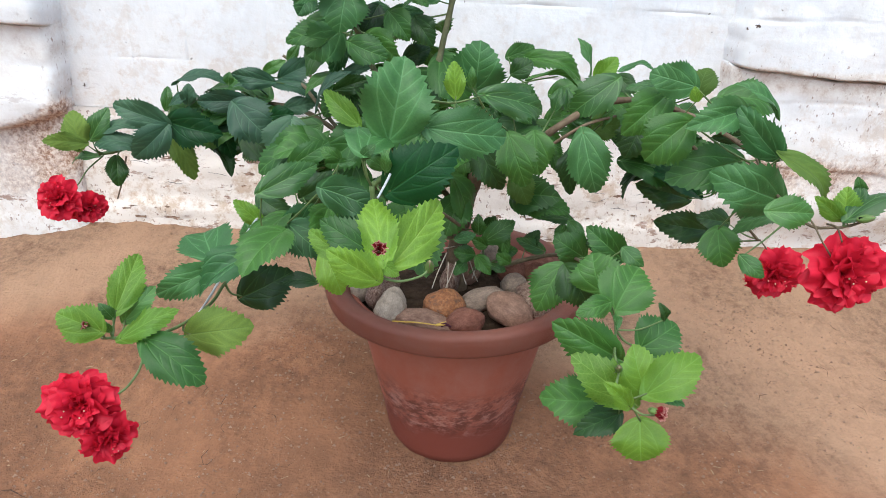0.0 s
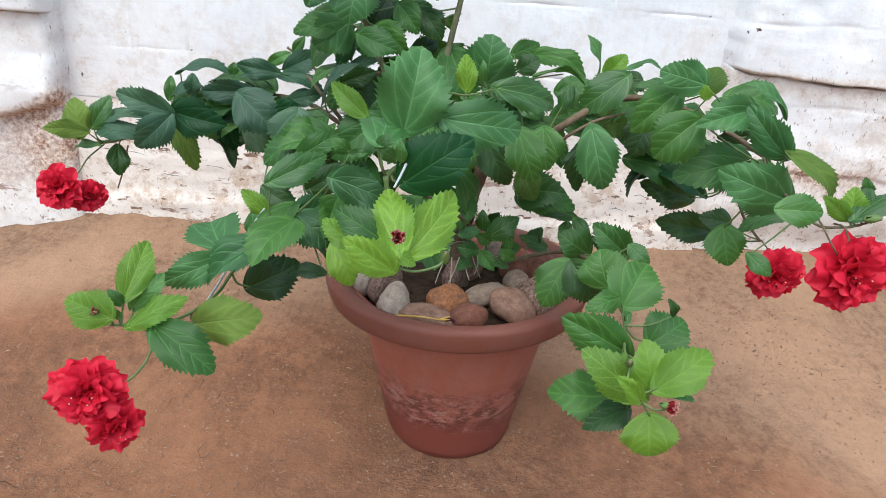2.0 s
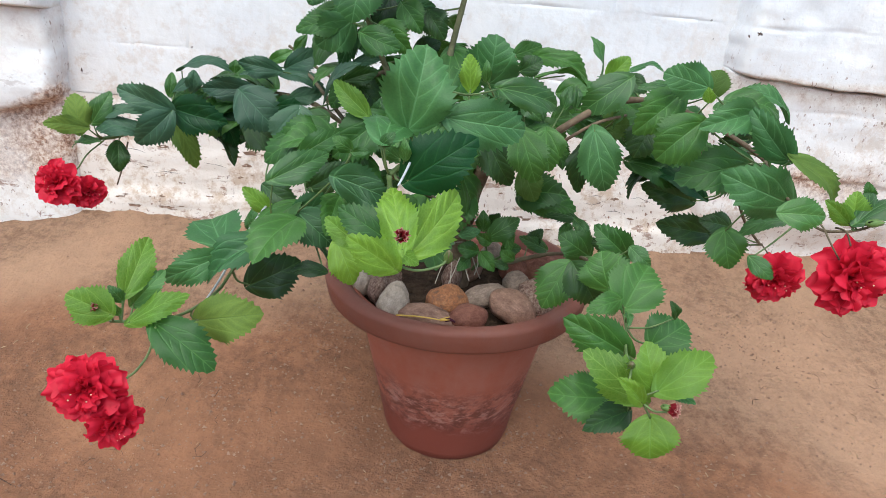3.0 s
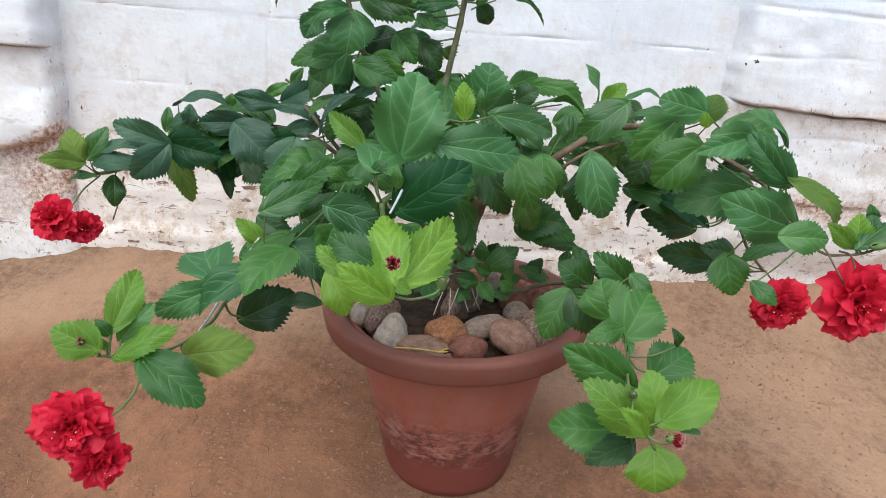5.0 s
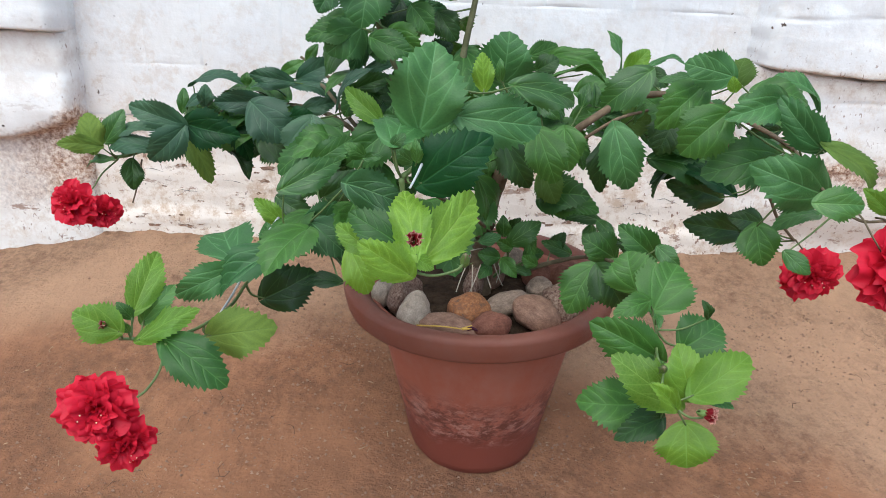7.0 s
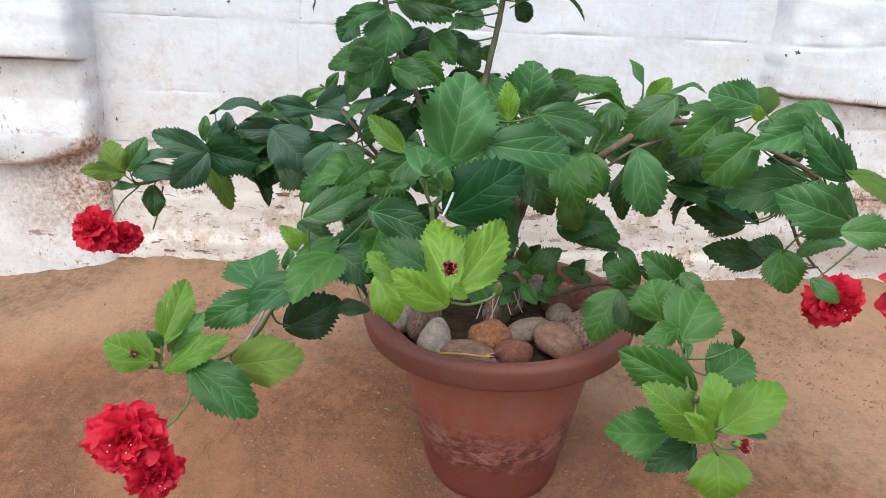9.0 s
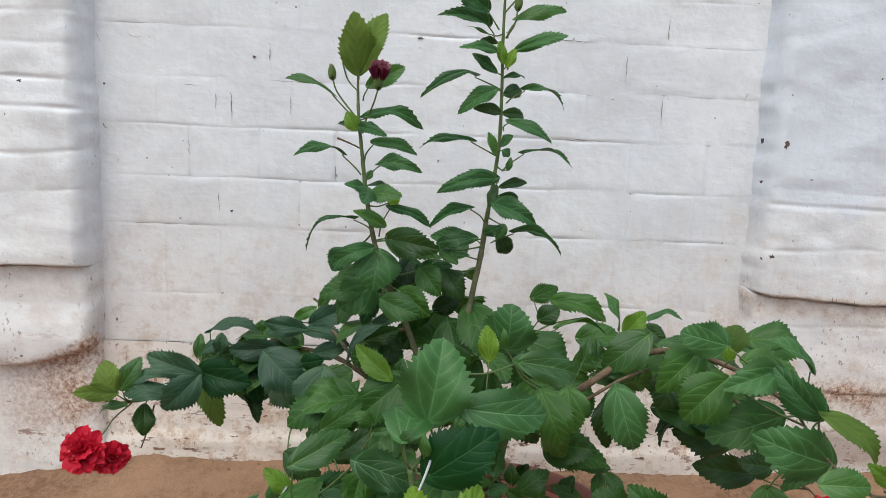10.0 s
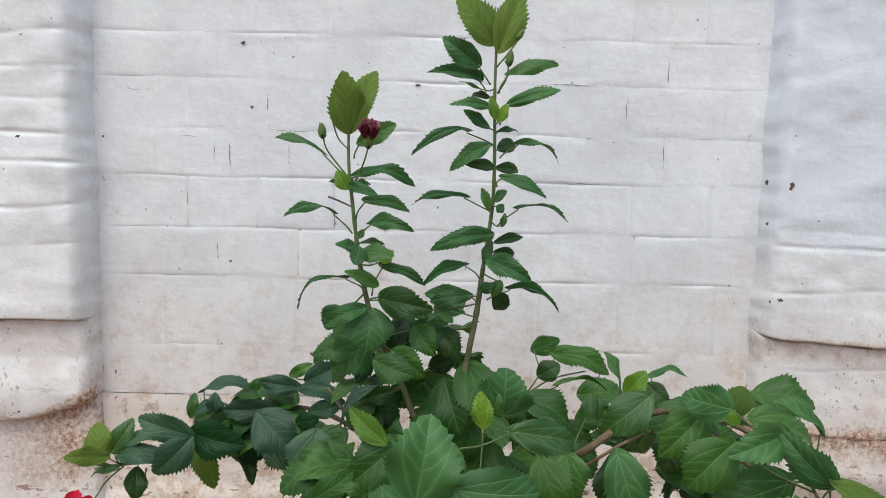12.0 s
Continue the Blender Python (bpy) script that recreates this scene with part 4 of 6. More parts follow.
branch("twig", .0029, .0016, M_GREENSTEM, (-0.028, -0.015, 0.728), (-0.021, -0.015, 0.780), (-0.016, -0.015, 0.832), (-0.016, -0.015, 0.891), (-0.018, -0.015, 0.962), (-0.018, -0.015, 1.018))
branch("limb", .0030, .0018, M_OLIVE, (0.003, -0.020, 0.352), (-0.127, -0.120, 0.411), (-0.178, -0.180, 0.439), (-0.220, -0.230, 0.444), (-0.241, -0.265, 0.438), (-0.262, -0.280, 0.418))
branch("twig", .0018, .0013, M_GREENSTEM, (-0.262, -0.280, 0.418), (-0.274, -0.285, 0.401), (-0.280, -0.310, 0.394), (-0.288, -0.350, 0.398), (-0.299, -0.390, 0.406), (-0.315, -0.410, 0.411), (-0.346, -0.420, 0.415))
branch("limb", .0042, .0016, M_OLIVE, (0.013, 0.000, 0.316), (0.054, 0.000, 0.299), (0.100, -0.010, 0.318), (0.138, -0.035, 0.339), (0.145, -0.155, 0.385), (0.143, -0.265, 0.405))
branch("twig", .0014, .0011, M_GREENSTEM, (0.143, -0.265, 0.405), (0.139, -0.335, 0.401), (0.124, -0.395, 0.398), (0.126, -0.425, 0.386), (0.125, -0.455, 0.384))
branch("twig", .0024, .002, M_OLIVE, (0.010, -0.010, 0.360), (-0.035, -0.150, 0.440), (-0.080, -0.280, 0.505), (-0.114, -0.360, 0.547))
branch("twig", .0024, .0018, M_GREENSTEM, (-0.114, -0.360, 0.547), (-0.111, -0.362, 0.527), (-0.104, -0.380, 0.508), (-0.100, -0.425, 0.509), (-0.098, -0.430, 0.493))
branch("twig", .0025, .0018, M_GREENSTEM, (-0.114, -0.360, 0.547), (-0.102, -0.350, 0.555), (-0.081, -0.342, 0.573), (-0.068, -0.345, 0.596))
branch("twig", .003, .002, M_OLIVE, (-0.174, 0.020, 0.486), (-0.218, 0.050, 0.529), (-0.243, 0.090, 0.543), (-0.279, 0.130, 0.542))
branch("twig", .003, .002, M_OLIVE, (-0.127, 0.000, 0.574), (-0.185, 0.100, 0.532), (-0.235, 0.160, 0.539), (-0.267, 0.190, 0.553), (-0.287, 0.200, 0.564))
branch("twig", .0016, .001, M_GREENSTEM, (-0.038, -0.010, 0.579), (0.027, 0.040, 0.550), (0.088, 0.100, 0.560), (0.140, 0.110, 0.570))
branch("twig", .0022, .0016, M_BARK, (0.070, -0.118, 0.505), (0.098, -0.148, 0.541), (0.128, -0.150, 0.562), (0.170, -0.118, 0.566))
branch("twig", .0022, .0012, M_GREENSTEM, (0.019, -0.000, 0.287), (0.037, 0.000, 0.317), (0.032, 0.010, 0.340))
branch("twig", .0022, .0012, M_GREENSTEM, (0.025, 0.000, 0.293), (0.060, -0.010, 0.318), (0.072, 0.000, 0.336))


# tall left
leaf("o", (-0.199, -0.030, 0.913), (-0.203, -0.063, 0.977), (0.177, -0.877, -0.447), 0.045, 0.03, (-0.199, -0.025, 0.904))
leaf("o", (-0.194, -0.030, 0.916), (-0.167, -0.031, 0.987), (-0.241, -0.967, 0.085), 0.041, 0.03, (-0.199, -0.030, 0.917))
leaf("l", (-0.230, -0.030, 0.882), (-0.289, -0.032, 0.907), (0.328, -0.608, 0.723), 0.020, 0.08, (-0.202, -0.030, 0.855))
leaf("l", (-0.186, -0.020, 0.897), (-0.141, -0.015, 0.923), (0.097, -0.995, 0.015), 0.025, 0.04, (-0.193, -0.020, 0.877))
leaf("b", (-0.190, -0.030, 0.855), (-0.116, -0.041, 0.853), (-0.103, -0.798, 0.594), 0.019, 0.25, (-0.193, -0.030, 0.850))
leaf("y", (-0.199, -0.045, 0.841), (-0.211, -0.050, 0.861), (0.227, -0.970, -0.092), 0.020, 0.05, (-0.195, -0.035, 0.841))
leaf("b", (-0.193, -0.050, 0.844), (-0.161, -0.076, 0.835), (-0.504, -0.760, 0.411), 0.017, 0.12, (-0.195, -0.035, 0.845))
leaf("d", (-0.195, -0.010, 0.845), (-0.173, -0.006, 0.847), (0.110, -0.842, 0.529), 0.010, 0.1, (-0.195, -0.035, 0.845))
leaf("d", (-0.203, -0.010, 0.845), (-0.228, -0.007, 0.848), (-0.017, -0.837, 0.546), 0.010, 0.1, (-0.195, -0.035, 0.845))
leaf("b", (-0.215, -0.040, 0.808), (-0.272, -0.071, 0.808), (0.316, -0.572, 0.757), 0.015, 0.25, (-0.192, -0.040, 0.784))
leaf("b", (-0.178, -0.020, 0.825), (-0.121, -0.018, 0.812), (0.146, -0.875, 0.462), 0.017, 0.18, (-0.190, -0.020, 0.800))
leaf("b", (-0.169, -0.050, 0.797), (-0.115, -0.072, 0.791), (-0.256, -0.797, 0.546), 0.018, 0.28, (-0.178, -0.050, 0.783))
leaf("b", (-0.183, -0.050, 0.780), (-0.177, -0.050, 0.791), (-0.114, -0.993, 0.023), 0.009, 0.05, (-0.188, -0.035, 0.779))
leaf("b", (-0.186, -0.050, 0.767), (-0.209, -0.068, 0.774), (0.645, -0.701, 0.304), 0.017, 0.12, (-0.187, -0.035, 0.768))
leaf("d", (-0.188, 0.000, 0.767), (-0.154, 0.015, 0.766), (0.332, -0.734, 0.593), 0.013, 0.1, (-0.187, -0.035, 0.768))
leaf("b", (-0.181, -0.060, 0.769), (-0.185, -0.086, 0.754), (0.516, -0.486, 0.705), 0.027, 0.1, (-0.187, -0.035, 0.768))
leaf("l", (-0.177, -0.050, 0.762), (-0.140, -0.070, 0.760), (-0.430, -0.838, 0.335), 0.026, 0.1, (-0.185, -0.035, 0.759))
leaf("y", (-0.155, -0.040, 0.750), (-0.140, -0.043, 0.763), (-0.094, -0.992, -0.087), 0.016, 0.05, (-0.183, -0.035, 0.745))
leaf("l", (-0.161, -0.050, 0.722), (-0.196, -0.073, 0.741), (0.604, -0.774, 0.193), 0.019, 0.08, (-0.178, -0.035, 0.719))
leaf("b", (-0.199, -0.040, 0.727), (-0.263, -0.052, 0.694), (-0.259, -0.630, 0.732), 0.013, 0.3, (-0.175, -0.040, 0.711))
leaf("b", (-0.176, -0.050, 0.692), (-0.223, -0.068, 0.673), (0.132, -0.861, 0.490), 0.023, 0.2, (-0.166, -0.050, 0.678))
leaf("b", (-0.155, -0.030, 0.743), (-0.099, -0.037, 0.722), (0.098, -0.825, 0.557), 0.016, 0.15, (-0.168, -0.030, 0.704))
leaf("d", (-0.151, -0.050, 0.704), (-0.090, -0.082, 0.698), (-0.411, -0.849, 0.333), 0.037, 0.1, (-0.173, -0.035, 0.700))


# tall right
leaf("o", (-0.021, -0.015, 1.027), (-0.063, -0.040, 1.074), (0.474, -0.880, -0.033), 0.050, 0.03, (-0.018, -0.015, 1.018))
leaf("o", (-0.014, -0.020, 1.017), (0.015, -0.011, 1.087), (-0.062, -0.987, 0.149), 0.040, 0.03, (-0.018, -0.015, 1.018))
leaf("b", (-0.024, -0.010, 1.037), (-0.046, -0.007, 1.037), (-0.152, -0.988, -0.001), 0.018, 0.05, (-0.018, -0.015, 1.018))
leaf("b", (-0.041, -0.020, 0.997), (-0.086, -0.033, 1.023), (0.135, -0.963, -0.231), 0.030, 0.08, (-0.024, -0.020, 0.972))
leaf("b", (-0.039, -0.020, 0.978), (-0.099, -0.050, 0.986), (0.458, -0.858, 0.232), 0.019, 0.12, (-0.030, -0.020, 0.961))
leaf("b", (-0.036, 0.000, 0.969), (-0.064, 0.005, 0.980), (-0.013, -0.907, 0.422), 0.006, 0.05, (-0.018, -0.015, 0.968))
leaf("l", (-0.002, -0.020, 0.986), (0.063, -0.014, 1.002), (-0.006, -0.938, 0.346), 0.019, 0.12, (-0.013, -0.020, 0.962))
leaf("b", (0.002, -0.020, 0.950), (0.059, -0.043, 0.968), (-0.416, -0.891, 0.180), 0.021, 0.08, (-0.011, -0.020, 0.923))
leaf("b", (-0.027, -0.030, 0.945), (-0.074, -0.064, 0.944), (0.556, -0.792, 0.251), 0.017, 0.12, (-0.017, -0.015, 0.948))
leaf("d", (-0.025, 0.000, 0.959), (-0.047, 0.019, 0.964), (-0.489, -0.706, 0.512), 0.008, 0.1, (-0.018, -0.015, 0.962))
leaf("b", (-0.027, -0.030, 0.920), (-0.057, -0.043, 0.938), (0.343, -0.932, -0.120), 0.015, 0.08, (-0.017, -0.015, 0.919))
leaf("y", (-0.018, -0.030, 0.931), (-0.025, -0.031, 0.957), (0.011, -0.999, -0.049), 0.013, 0.05, (-0.017, -0.015, 0.934))
leaf("y", (-0.013, -0.030, 0.927), (-0.002, -0.032, 0.948), (-0.113, -0.993, -0.035), 0.014, 0.05, (-0.017, -0.015, 0.926))
leaf("b", (-0.051, -0.020, 0.913), (-0.120, -0.054, 0.886), (0.206, -0.832, 0.515), 0.018, 0.3, (-0.018, -0.020, 0.898))
leaf("b", (-0.027, -0.030, 0.897), (-0.070, -0.054, 0.867), (0.216, -0.891, 0.399), 0.022, 0.15, (-0.016, -0.015, 0.897))
leaf("b", (-0.013, 0.000, 0.914), (0.017, 0.007, 0.917), (0.138, -0.862, 0.488), 0.008, 0.2, (-0.017, -0.015, 0.911))
leaf("d", (-0.010, 0.000, 0.894), (0.014, 0.010, 0.904), (0.291, -0.929, 0.230), 0.020, 0.08, (-0.016, -0.015, 0.891))
leaf("b", (0.013, -0.010, 0.899), (0.067, -0.014, 0.877), (0.139, -0.857, 0.496), 0.012, 0.35, (-0.009, -0.010, 0.882))
leaf("d", (-0.019, -0.020, 0.870), (-0.051, -0.038, 0.874), (0.484, -0.828, 0.285), 0.015, 0.12, (-0.016, -0.015, 0.872))
leaf("d", (-0.011, 0.000, 0.869), (0.020, 0.013, 0.867), (0.396, -0.864, 0.311), 0.016, 0.12, (-0.016, -0.015, 0.866))
leaf("b", (-0.006, -0.030, 0.858), (0.048, -0.043, 0.834), (-0.061, -0.927, 0.371), 0.019, 0.2, (-0.013, -0.030, 0.846))
leaf("b", (-0.052, -0.020, 0.831), (-0.122, -0.023, 0.823), (-0.027, -0.839, 0.544), 0.014, 0.22, (-0.019, -0.020, 0.814))
leaf("l", (-0.023, -0.030, 0.818), (-0.033, -0.031, 0.844), (0.247, -0.967, 0.066), 0.013, 0.05, (-0.017, -0.015, 0.816))
leaf("b", (-0.013, -0.020, 0.828), (-0.001, -0.025, 0.842), (-0.565, -0.796, 0.219), 0.015, 0.08, (-0.016, -0.015, 0.827))
leaf("b", (-0.012, -0.030, 0.822), (-0.003, -0.031, 0.815), (0.144, -0.954, 0.263), 0.013, 0.08, (-0.017, -0.015, 0.822))
leaf("b", (0.015, -0.020, 0.818), (0.081, -0.030, 0.805), (0.018, -0.736, 0.677), 0.012, 0.25, (-0.011, -0.020, 0.795))
leaf("b", (-0.005, -0.030, 0.797), (-0.001, -0.033, 0.813), (-0.050, -0.988, -0.145), 0.009, 0.05, (-0.018, -0.015, 0.801))
leaf("b", (-0.021, -0.030, 0.785), (-0.095, -0.046, 0.766), (0.060, -0.874, 0.482), 0.024, 0.2, (-0.019, -0.030, 0.779))
leaf("d", (-0.018, -0.020, 0.775), (-0.028, -0.033, 0.750), (-0.146, -0.851, 0.504), 0.014, 0.08, (-0.021, -0.015, 0.775))
leaf("d", (-0.009, 0.000, 0.773), (0.027, 0.005, 0.780), (0.040, -0.881, 0.471), 0.013, 0.12, (-0.021, -0.015, 0.775))
leaf("d", (-0.010, 0.000, 0.760), (0.018, 0.013, 0.754), (0.443, -0.876, 0.190), 0.016, 0.1, (-0.023, -0.015, 0.759))
leaf("b", (-0.020, -0.040, 0.754), (0.027, -0.072, 0.735), (-0.347, -0.792, 0.502), 0.028, 0.12, (-0.024, -0.015, 0.754))
leaf("b", (-0.049, -0.020, 0.744), (-0.103, -0.037, 0.722), (-0.009, -0.799, 0.601), 0.015, 0.22, (-0.031, -0.020, 0.728))
leaf("b", (0.008, -0.020, 0.714), (0.071, -0.041, 0.693), (0.037, -0.649, 0.760), 0.010, 0.25, (-0.021, -0.020, 0.700))
leaf("d", (-0.009, -0.010, 0.708), (0.009, -0.001, 0.682), (-0.004, -0.941, -0.337), 0.023, 0.08, (-0.030, -0.015, 0.709))
leaf("b", (-0.030, -0.030, 0.714), (-0.012, -0.043, 0.724), (-0.528, -0.838, -0.138), 0.016, 0.08, (-0.029, -0.015, 0.714))
leaf("b", (-0.043, -0.030, 0.707), (-0.094, -0.034, 0.701), (0.013, -0.898, 0.439), 0.021, 0.1, (-0.035, -0.030, 0.696))









# left
leaf("o", (-0.556, 0.040, 0.444), (-0.565, 0.050, 0.497), (0.400, -0.883, 0.244), 0.038, 0.1, (-0.548, 0.070, 0.426))
leaf("l", (-0.541, 0.050, 0.457), (-0.513, 0.060, 0.499), (0.264, -0.962, 0.062), 0.033, 0.1, (-0.534, 0.068, 0.429))
leaf("o", (-0.546, 0.041, 0.452), (-0.589, 0.010, 0.464), (0.615, -0.683, 0.395), 0.025, 0.1, (-0.539, 0.069, 0.428))
leaf("s", (-0.530, 0.060, 0.459), (-0.475, 0.055, 0.479), (-0.352, -0.452, 0.820), 0.027, 0.15, (-0.524, 0.067, 0.432))
leaf("l", (-0.535, 0.050, 0.429), (-0.574, 0.045, 0.421), (-0.112, -0.522, 0.846), 0.018, 0.15, (-0.534, 0.068, 0.429))
leaf("s", (-0.467, 0.050, 0.446), (-0.538, 0.045, 0.452), (0.112, -0.646, 0.755), 0.033, 0.15, (-0.469, 0.060, 0.457))
leaf("s", (-0.424, 0.030, 0.490), (-0.494, 0.025, 0.517), (0.177, -0.943, 0.282), 0.038, 0.1, (-0.429, 0.060, 0.490))
leaf("s", (-0.422, 0.020, 0.488), (-0.461, -0.000, 0.443), (0.271, -0.941, 0.205), 0.047, 0.1, (-0.429, 0.060, 0.490))
leaf("d", (-0.508, 0.050, 0.430), (-0.506, 0.030, 0.393), (0.354, -0.803, 0.479), 0.031, 0.1, (-0.508, 0.065, 0.437))
leaf("o", (-0.438, 0.080, 0.466), (-0.396, 0.060, 0.401), (0.330, -0.819, 0.469), 0.037, 0.1, (-0.446, 0.060, 0.475))
leaf("k", (-0.422, 0.040, 0.489), (-0.348, 0.020, 0.477), (-0.195, -0.915, 0.354), 0.055, 0.1, (-0.429, 0.060, 0.490))
leaf("l", (-0.443, 0.090, 0.495), (-0.441, 0.100, 0.528), (0.303, -0.915, 0.267), 0.017, 0.1, (-0.435, 0.109, 0.481))
leaf("s", (-0.425, 0.090, 0.532), (-0.354, 0.085, 0.547), (-0.223, -0.257, 0.940), 0.034, 0.15, (-0.415, 0.106, 0.486))
leaf("s", (-0.404, 0.070, 0.509), (-0.400, 0.065, 0.540), (0.240, -0.952, -0.191), 0.023, 0.1, (-0.429, 0.060, 0.490))
leaf("s", (-0.432, 0.080, 0.504), (-0.389, 0.075, 0.523), (-0.409, -0.527, 0.745), 0.022, 0.15, (-0.429, 0.060, 0.490))
leaf("s", (-0.318, 0.060, 0.521), (-0.388, 0.055, 0.519), (0.066, -0.977, 0.203), 0.033, 0.1, (-0.318, 0.101, 0.507))
leaf("d", (-0.390, 0.080, 0.447), (-0.343, 0.060, 0.406), (0.582, -0.217, 0.783), 0.030, 0.15, (-0.395, 0.103, 0.491))
leaf("k", (-0.373, 0.080, 0.496), (-0.340, 0.060, 0.434), (0.160, -0.908, 0.388), 0.036, 0.1, (-0.376, 0.101, 0.496))
leaf("k", (-0.373, 0.080, 0.498), (-0.341, 0.075, 0.510), (-0.353, -0.701, 0.619), 0.016, 0.15, (-0.376, 0.101, 0.496))
# back left
leaf("s", (-0.283, 0.080, 0.546), (-0.341, 0.075, 0.554), (0.114, -0.976, 0.188), 0.030, 0.1, (-0.256, 0.105, 0.544))
leaf("s", (-0.296, 0.090, 0.524), (-0.341, 0.085, 0.539), (0.345, -0.270, 0.899), 0.022, 0.15, (-0.291, 0.100, 0.509))
leaf("l", (-0.349, 0.090, 0.538), (-0.345, 0.085, 0.555), (0.131, -0.942, -0.308), 0.016, 0.1, (-0.347, 0.100, 0.502))
leaf("s", (-0.324, 0.020, 0.525), (-0.272, -0.000, 0.483), (-0.026, -0.907, 0.421), 0.063, 0.1, (-0.327, 0.101, 0.505))
leaf("l", (-0.302, 0.120, 0.552), (-0.270, 0.115, 0.571), (-0.145, -0.989, -0.023), 0.018, 0.1, (-0.279, 0.130, 0.542))
leaf("s", (-0.275, 0.110, 0.547), (-0.219, 0.105, 0.575), (-0.114, -0.992, 0.045), 0.035, 0.1, (-0.270, 0.120, 0.543))
leaf("s", (-0.285, 0.100, 0.538), (-0.215, 0.080, 0.526), (-0.036, -0.602, 0.798), 0.034, 0.15, (-0.274, 0.125, 0.542))
leaf("l", (-0.266, 0.120, 0.571), (-0.249, 0.115, 0.596), (-0.062, -0.986, -0.155), 0.016, 0.1, (-0.265, 0.115, 0.543))
leaf("s", (-0.267, 0.090, 0.506), (-0.220, 0.085, 0.521), (-0.150, -0.981, 0.124), 0.027, 0.1, (-0.266, 0.094, 0.508))
leaf("s", (-0.240, -0.020, 0.517), (-0.247, -0.040, 0.461), (0.150, -0.933, 0.326), 0.068, 0.1, (-0.203, 0.038, 0.515))
leaf("k", (-0.281, 0.060, 0.500), (-0.250, 0.055, 0.509), (-0.201, -0.971, 0.130), 0.028, 0.1, (-0.274, 0.096, 0.509))
leaf("d", (-0.325, 0.070, 0.469), (-0.270, 0.050, 0.435), (-0.066, -0.897, 0.437), 0.049, 0.1, (-0.337, 0.100, 0.504))
leaf("b", (-0.220, 0.040, 0.673), (-0.234, 0.020, 0.648), (0.345, -0.818, 0.461), 0.035, 0.1, (-0.176, -0.035, 0.709))
leaf("b", (-0.166, -0.040, 0.686), (-0.168, -0.060, 0.640), (0.084, -0.909, 0.409), 0.061, 0.1, (-0.170, -0.035, 0.686))
leaf("b", (-0.178, 0.010, 0.632), (-0.216, -0.010, 0.598), (0.257, -0.925, 0.280), 0.057, 0.1, (-0.149, -0.015, 0.627))
leaf("b", (-0.188, 0.040, 0.639), (-0.212, 0.020, 0.627), (0.506, -0.800, 0.321), 0.022, 0.1, (-0.147, -0.012, 0.621))
leaf("b", (-0.176, 0.040, 0.614), (-0.192, 0.020, 0.573), (0.178, -0.903, 0.390), 0.027, 0.1, (-0.147, -0.012, 0.621))
leaf("b", (-0.167, 0.040, 0.614), (-0.149, 0.020, 0.586), (-0.177, -0.844, 0.507), 0.025, 0.1, (-0.147, -0.012, 0.621))
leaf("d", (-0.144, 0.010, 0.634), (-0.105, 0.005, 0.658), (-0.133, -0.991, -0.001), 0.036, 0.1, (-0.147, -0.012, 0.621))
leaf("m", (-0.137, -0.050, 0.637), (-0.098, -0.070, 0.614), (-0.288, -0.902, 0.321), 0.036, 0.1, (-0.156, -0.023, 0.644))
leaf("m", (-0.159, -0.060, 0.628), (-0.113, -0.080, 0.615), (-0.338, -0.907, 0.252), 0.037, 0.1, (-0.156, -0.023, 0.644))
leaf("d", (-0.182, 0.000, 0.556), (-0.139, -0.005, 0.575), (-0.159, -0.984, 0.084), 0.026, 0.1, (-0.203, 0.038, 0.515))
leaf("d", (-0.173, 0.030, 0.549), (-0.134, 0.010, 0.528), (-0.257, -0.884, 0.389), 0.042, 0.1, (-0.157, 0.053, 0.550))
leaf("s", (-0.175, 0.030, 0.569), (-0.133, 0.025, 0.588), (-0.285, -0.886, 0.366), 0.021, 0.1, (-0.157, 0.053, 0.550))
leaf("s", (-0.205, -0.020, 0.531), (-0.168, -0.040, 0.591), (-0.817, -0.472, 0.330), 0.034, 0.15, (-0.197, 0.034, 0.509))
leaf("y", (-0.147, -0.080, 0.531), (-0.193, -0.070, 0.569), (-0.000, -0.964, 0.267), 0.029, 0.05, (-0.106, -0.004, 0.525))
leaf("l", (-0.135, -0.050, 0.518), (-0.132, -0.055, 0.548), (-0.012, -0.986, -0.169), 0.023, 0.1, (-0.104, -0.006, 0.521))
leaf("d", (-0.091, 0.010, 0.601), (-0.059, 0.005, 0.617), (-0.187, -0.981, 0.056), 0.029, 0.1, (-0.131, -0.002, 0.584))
leaf("b", (-0.107, 0.000, 0.647), (-0.053, -0.005, 0.644), (-0.089, -0.991, 0.100), 0.027, 0.1, (-0.149, -0.015, 0.627))
leaf("b", (-0.112, 0.020, 0.656), (-0.069, 0.015, 0.663), (-0.159, -0.955, 0.249), 0.020, 0.1, (-0.149, -0.015, 0.627))
leaf("b", (-0.051, 0.000, 0.678), (-0.098, -0.005, 0.670), (-0.076, -0.596, 0.799), 0.022, 0.15, (-0.034, -0.015, 0.676))
leaf("b", (-0.140, 0.020, 0.665), (-0.111, 0.015, 0.663), (-0.139, -0.922, 0.362), 0.014, 0.1, (-0.154, -0.020, 0.639))
leaf("m", (-0.154, -0.030, 0.704), (-0.091, -0.050, 0.688), (-0.236, -0.934, 0.267), 0.041, 0.1, (-0.173, -0.035, 0.699))
leaf("b", (-0.051, -0.020, 0.706), (-0.101, -0.025, 0.706), (0.102, -0.978, 0.180), 0.027, 0.1, (-0.030, -0.015, 0.705))
leaf("m", (-0.086, -0.020, 0.689), (-0.064, -0.040, 0.674), (-0.391, -0.787, 0.476), 0.017, 0.1, (-0.032, -0.015, 0.694))
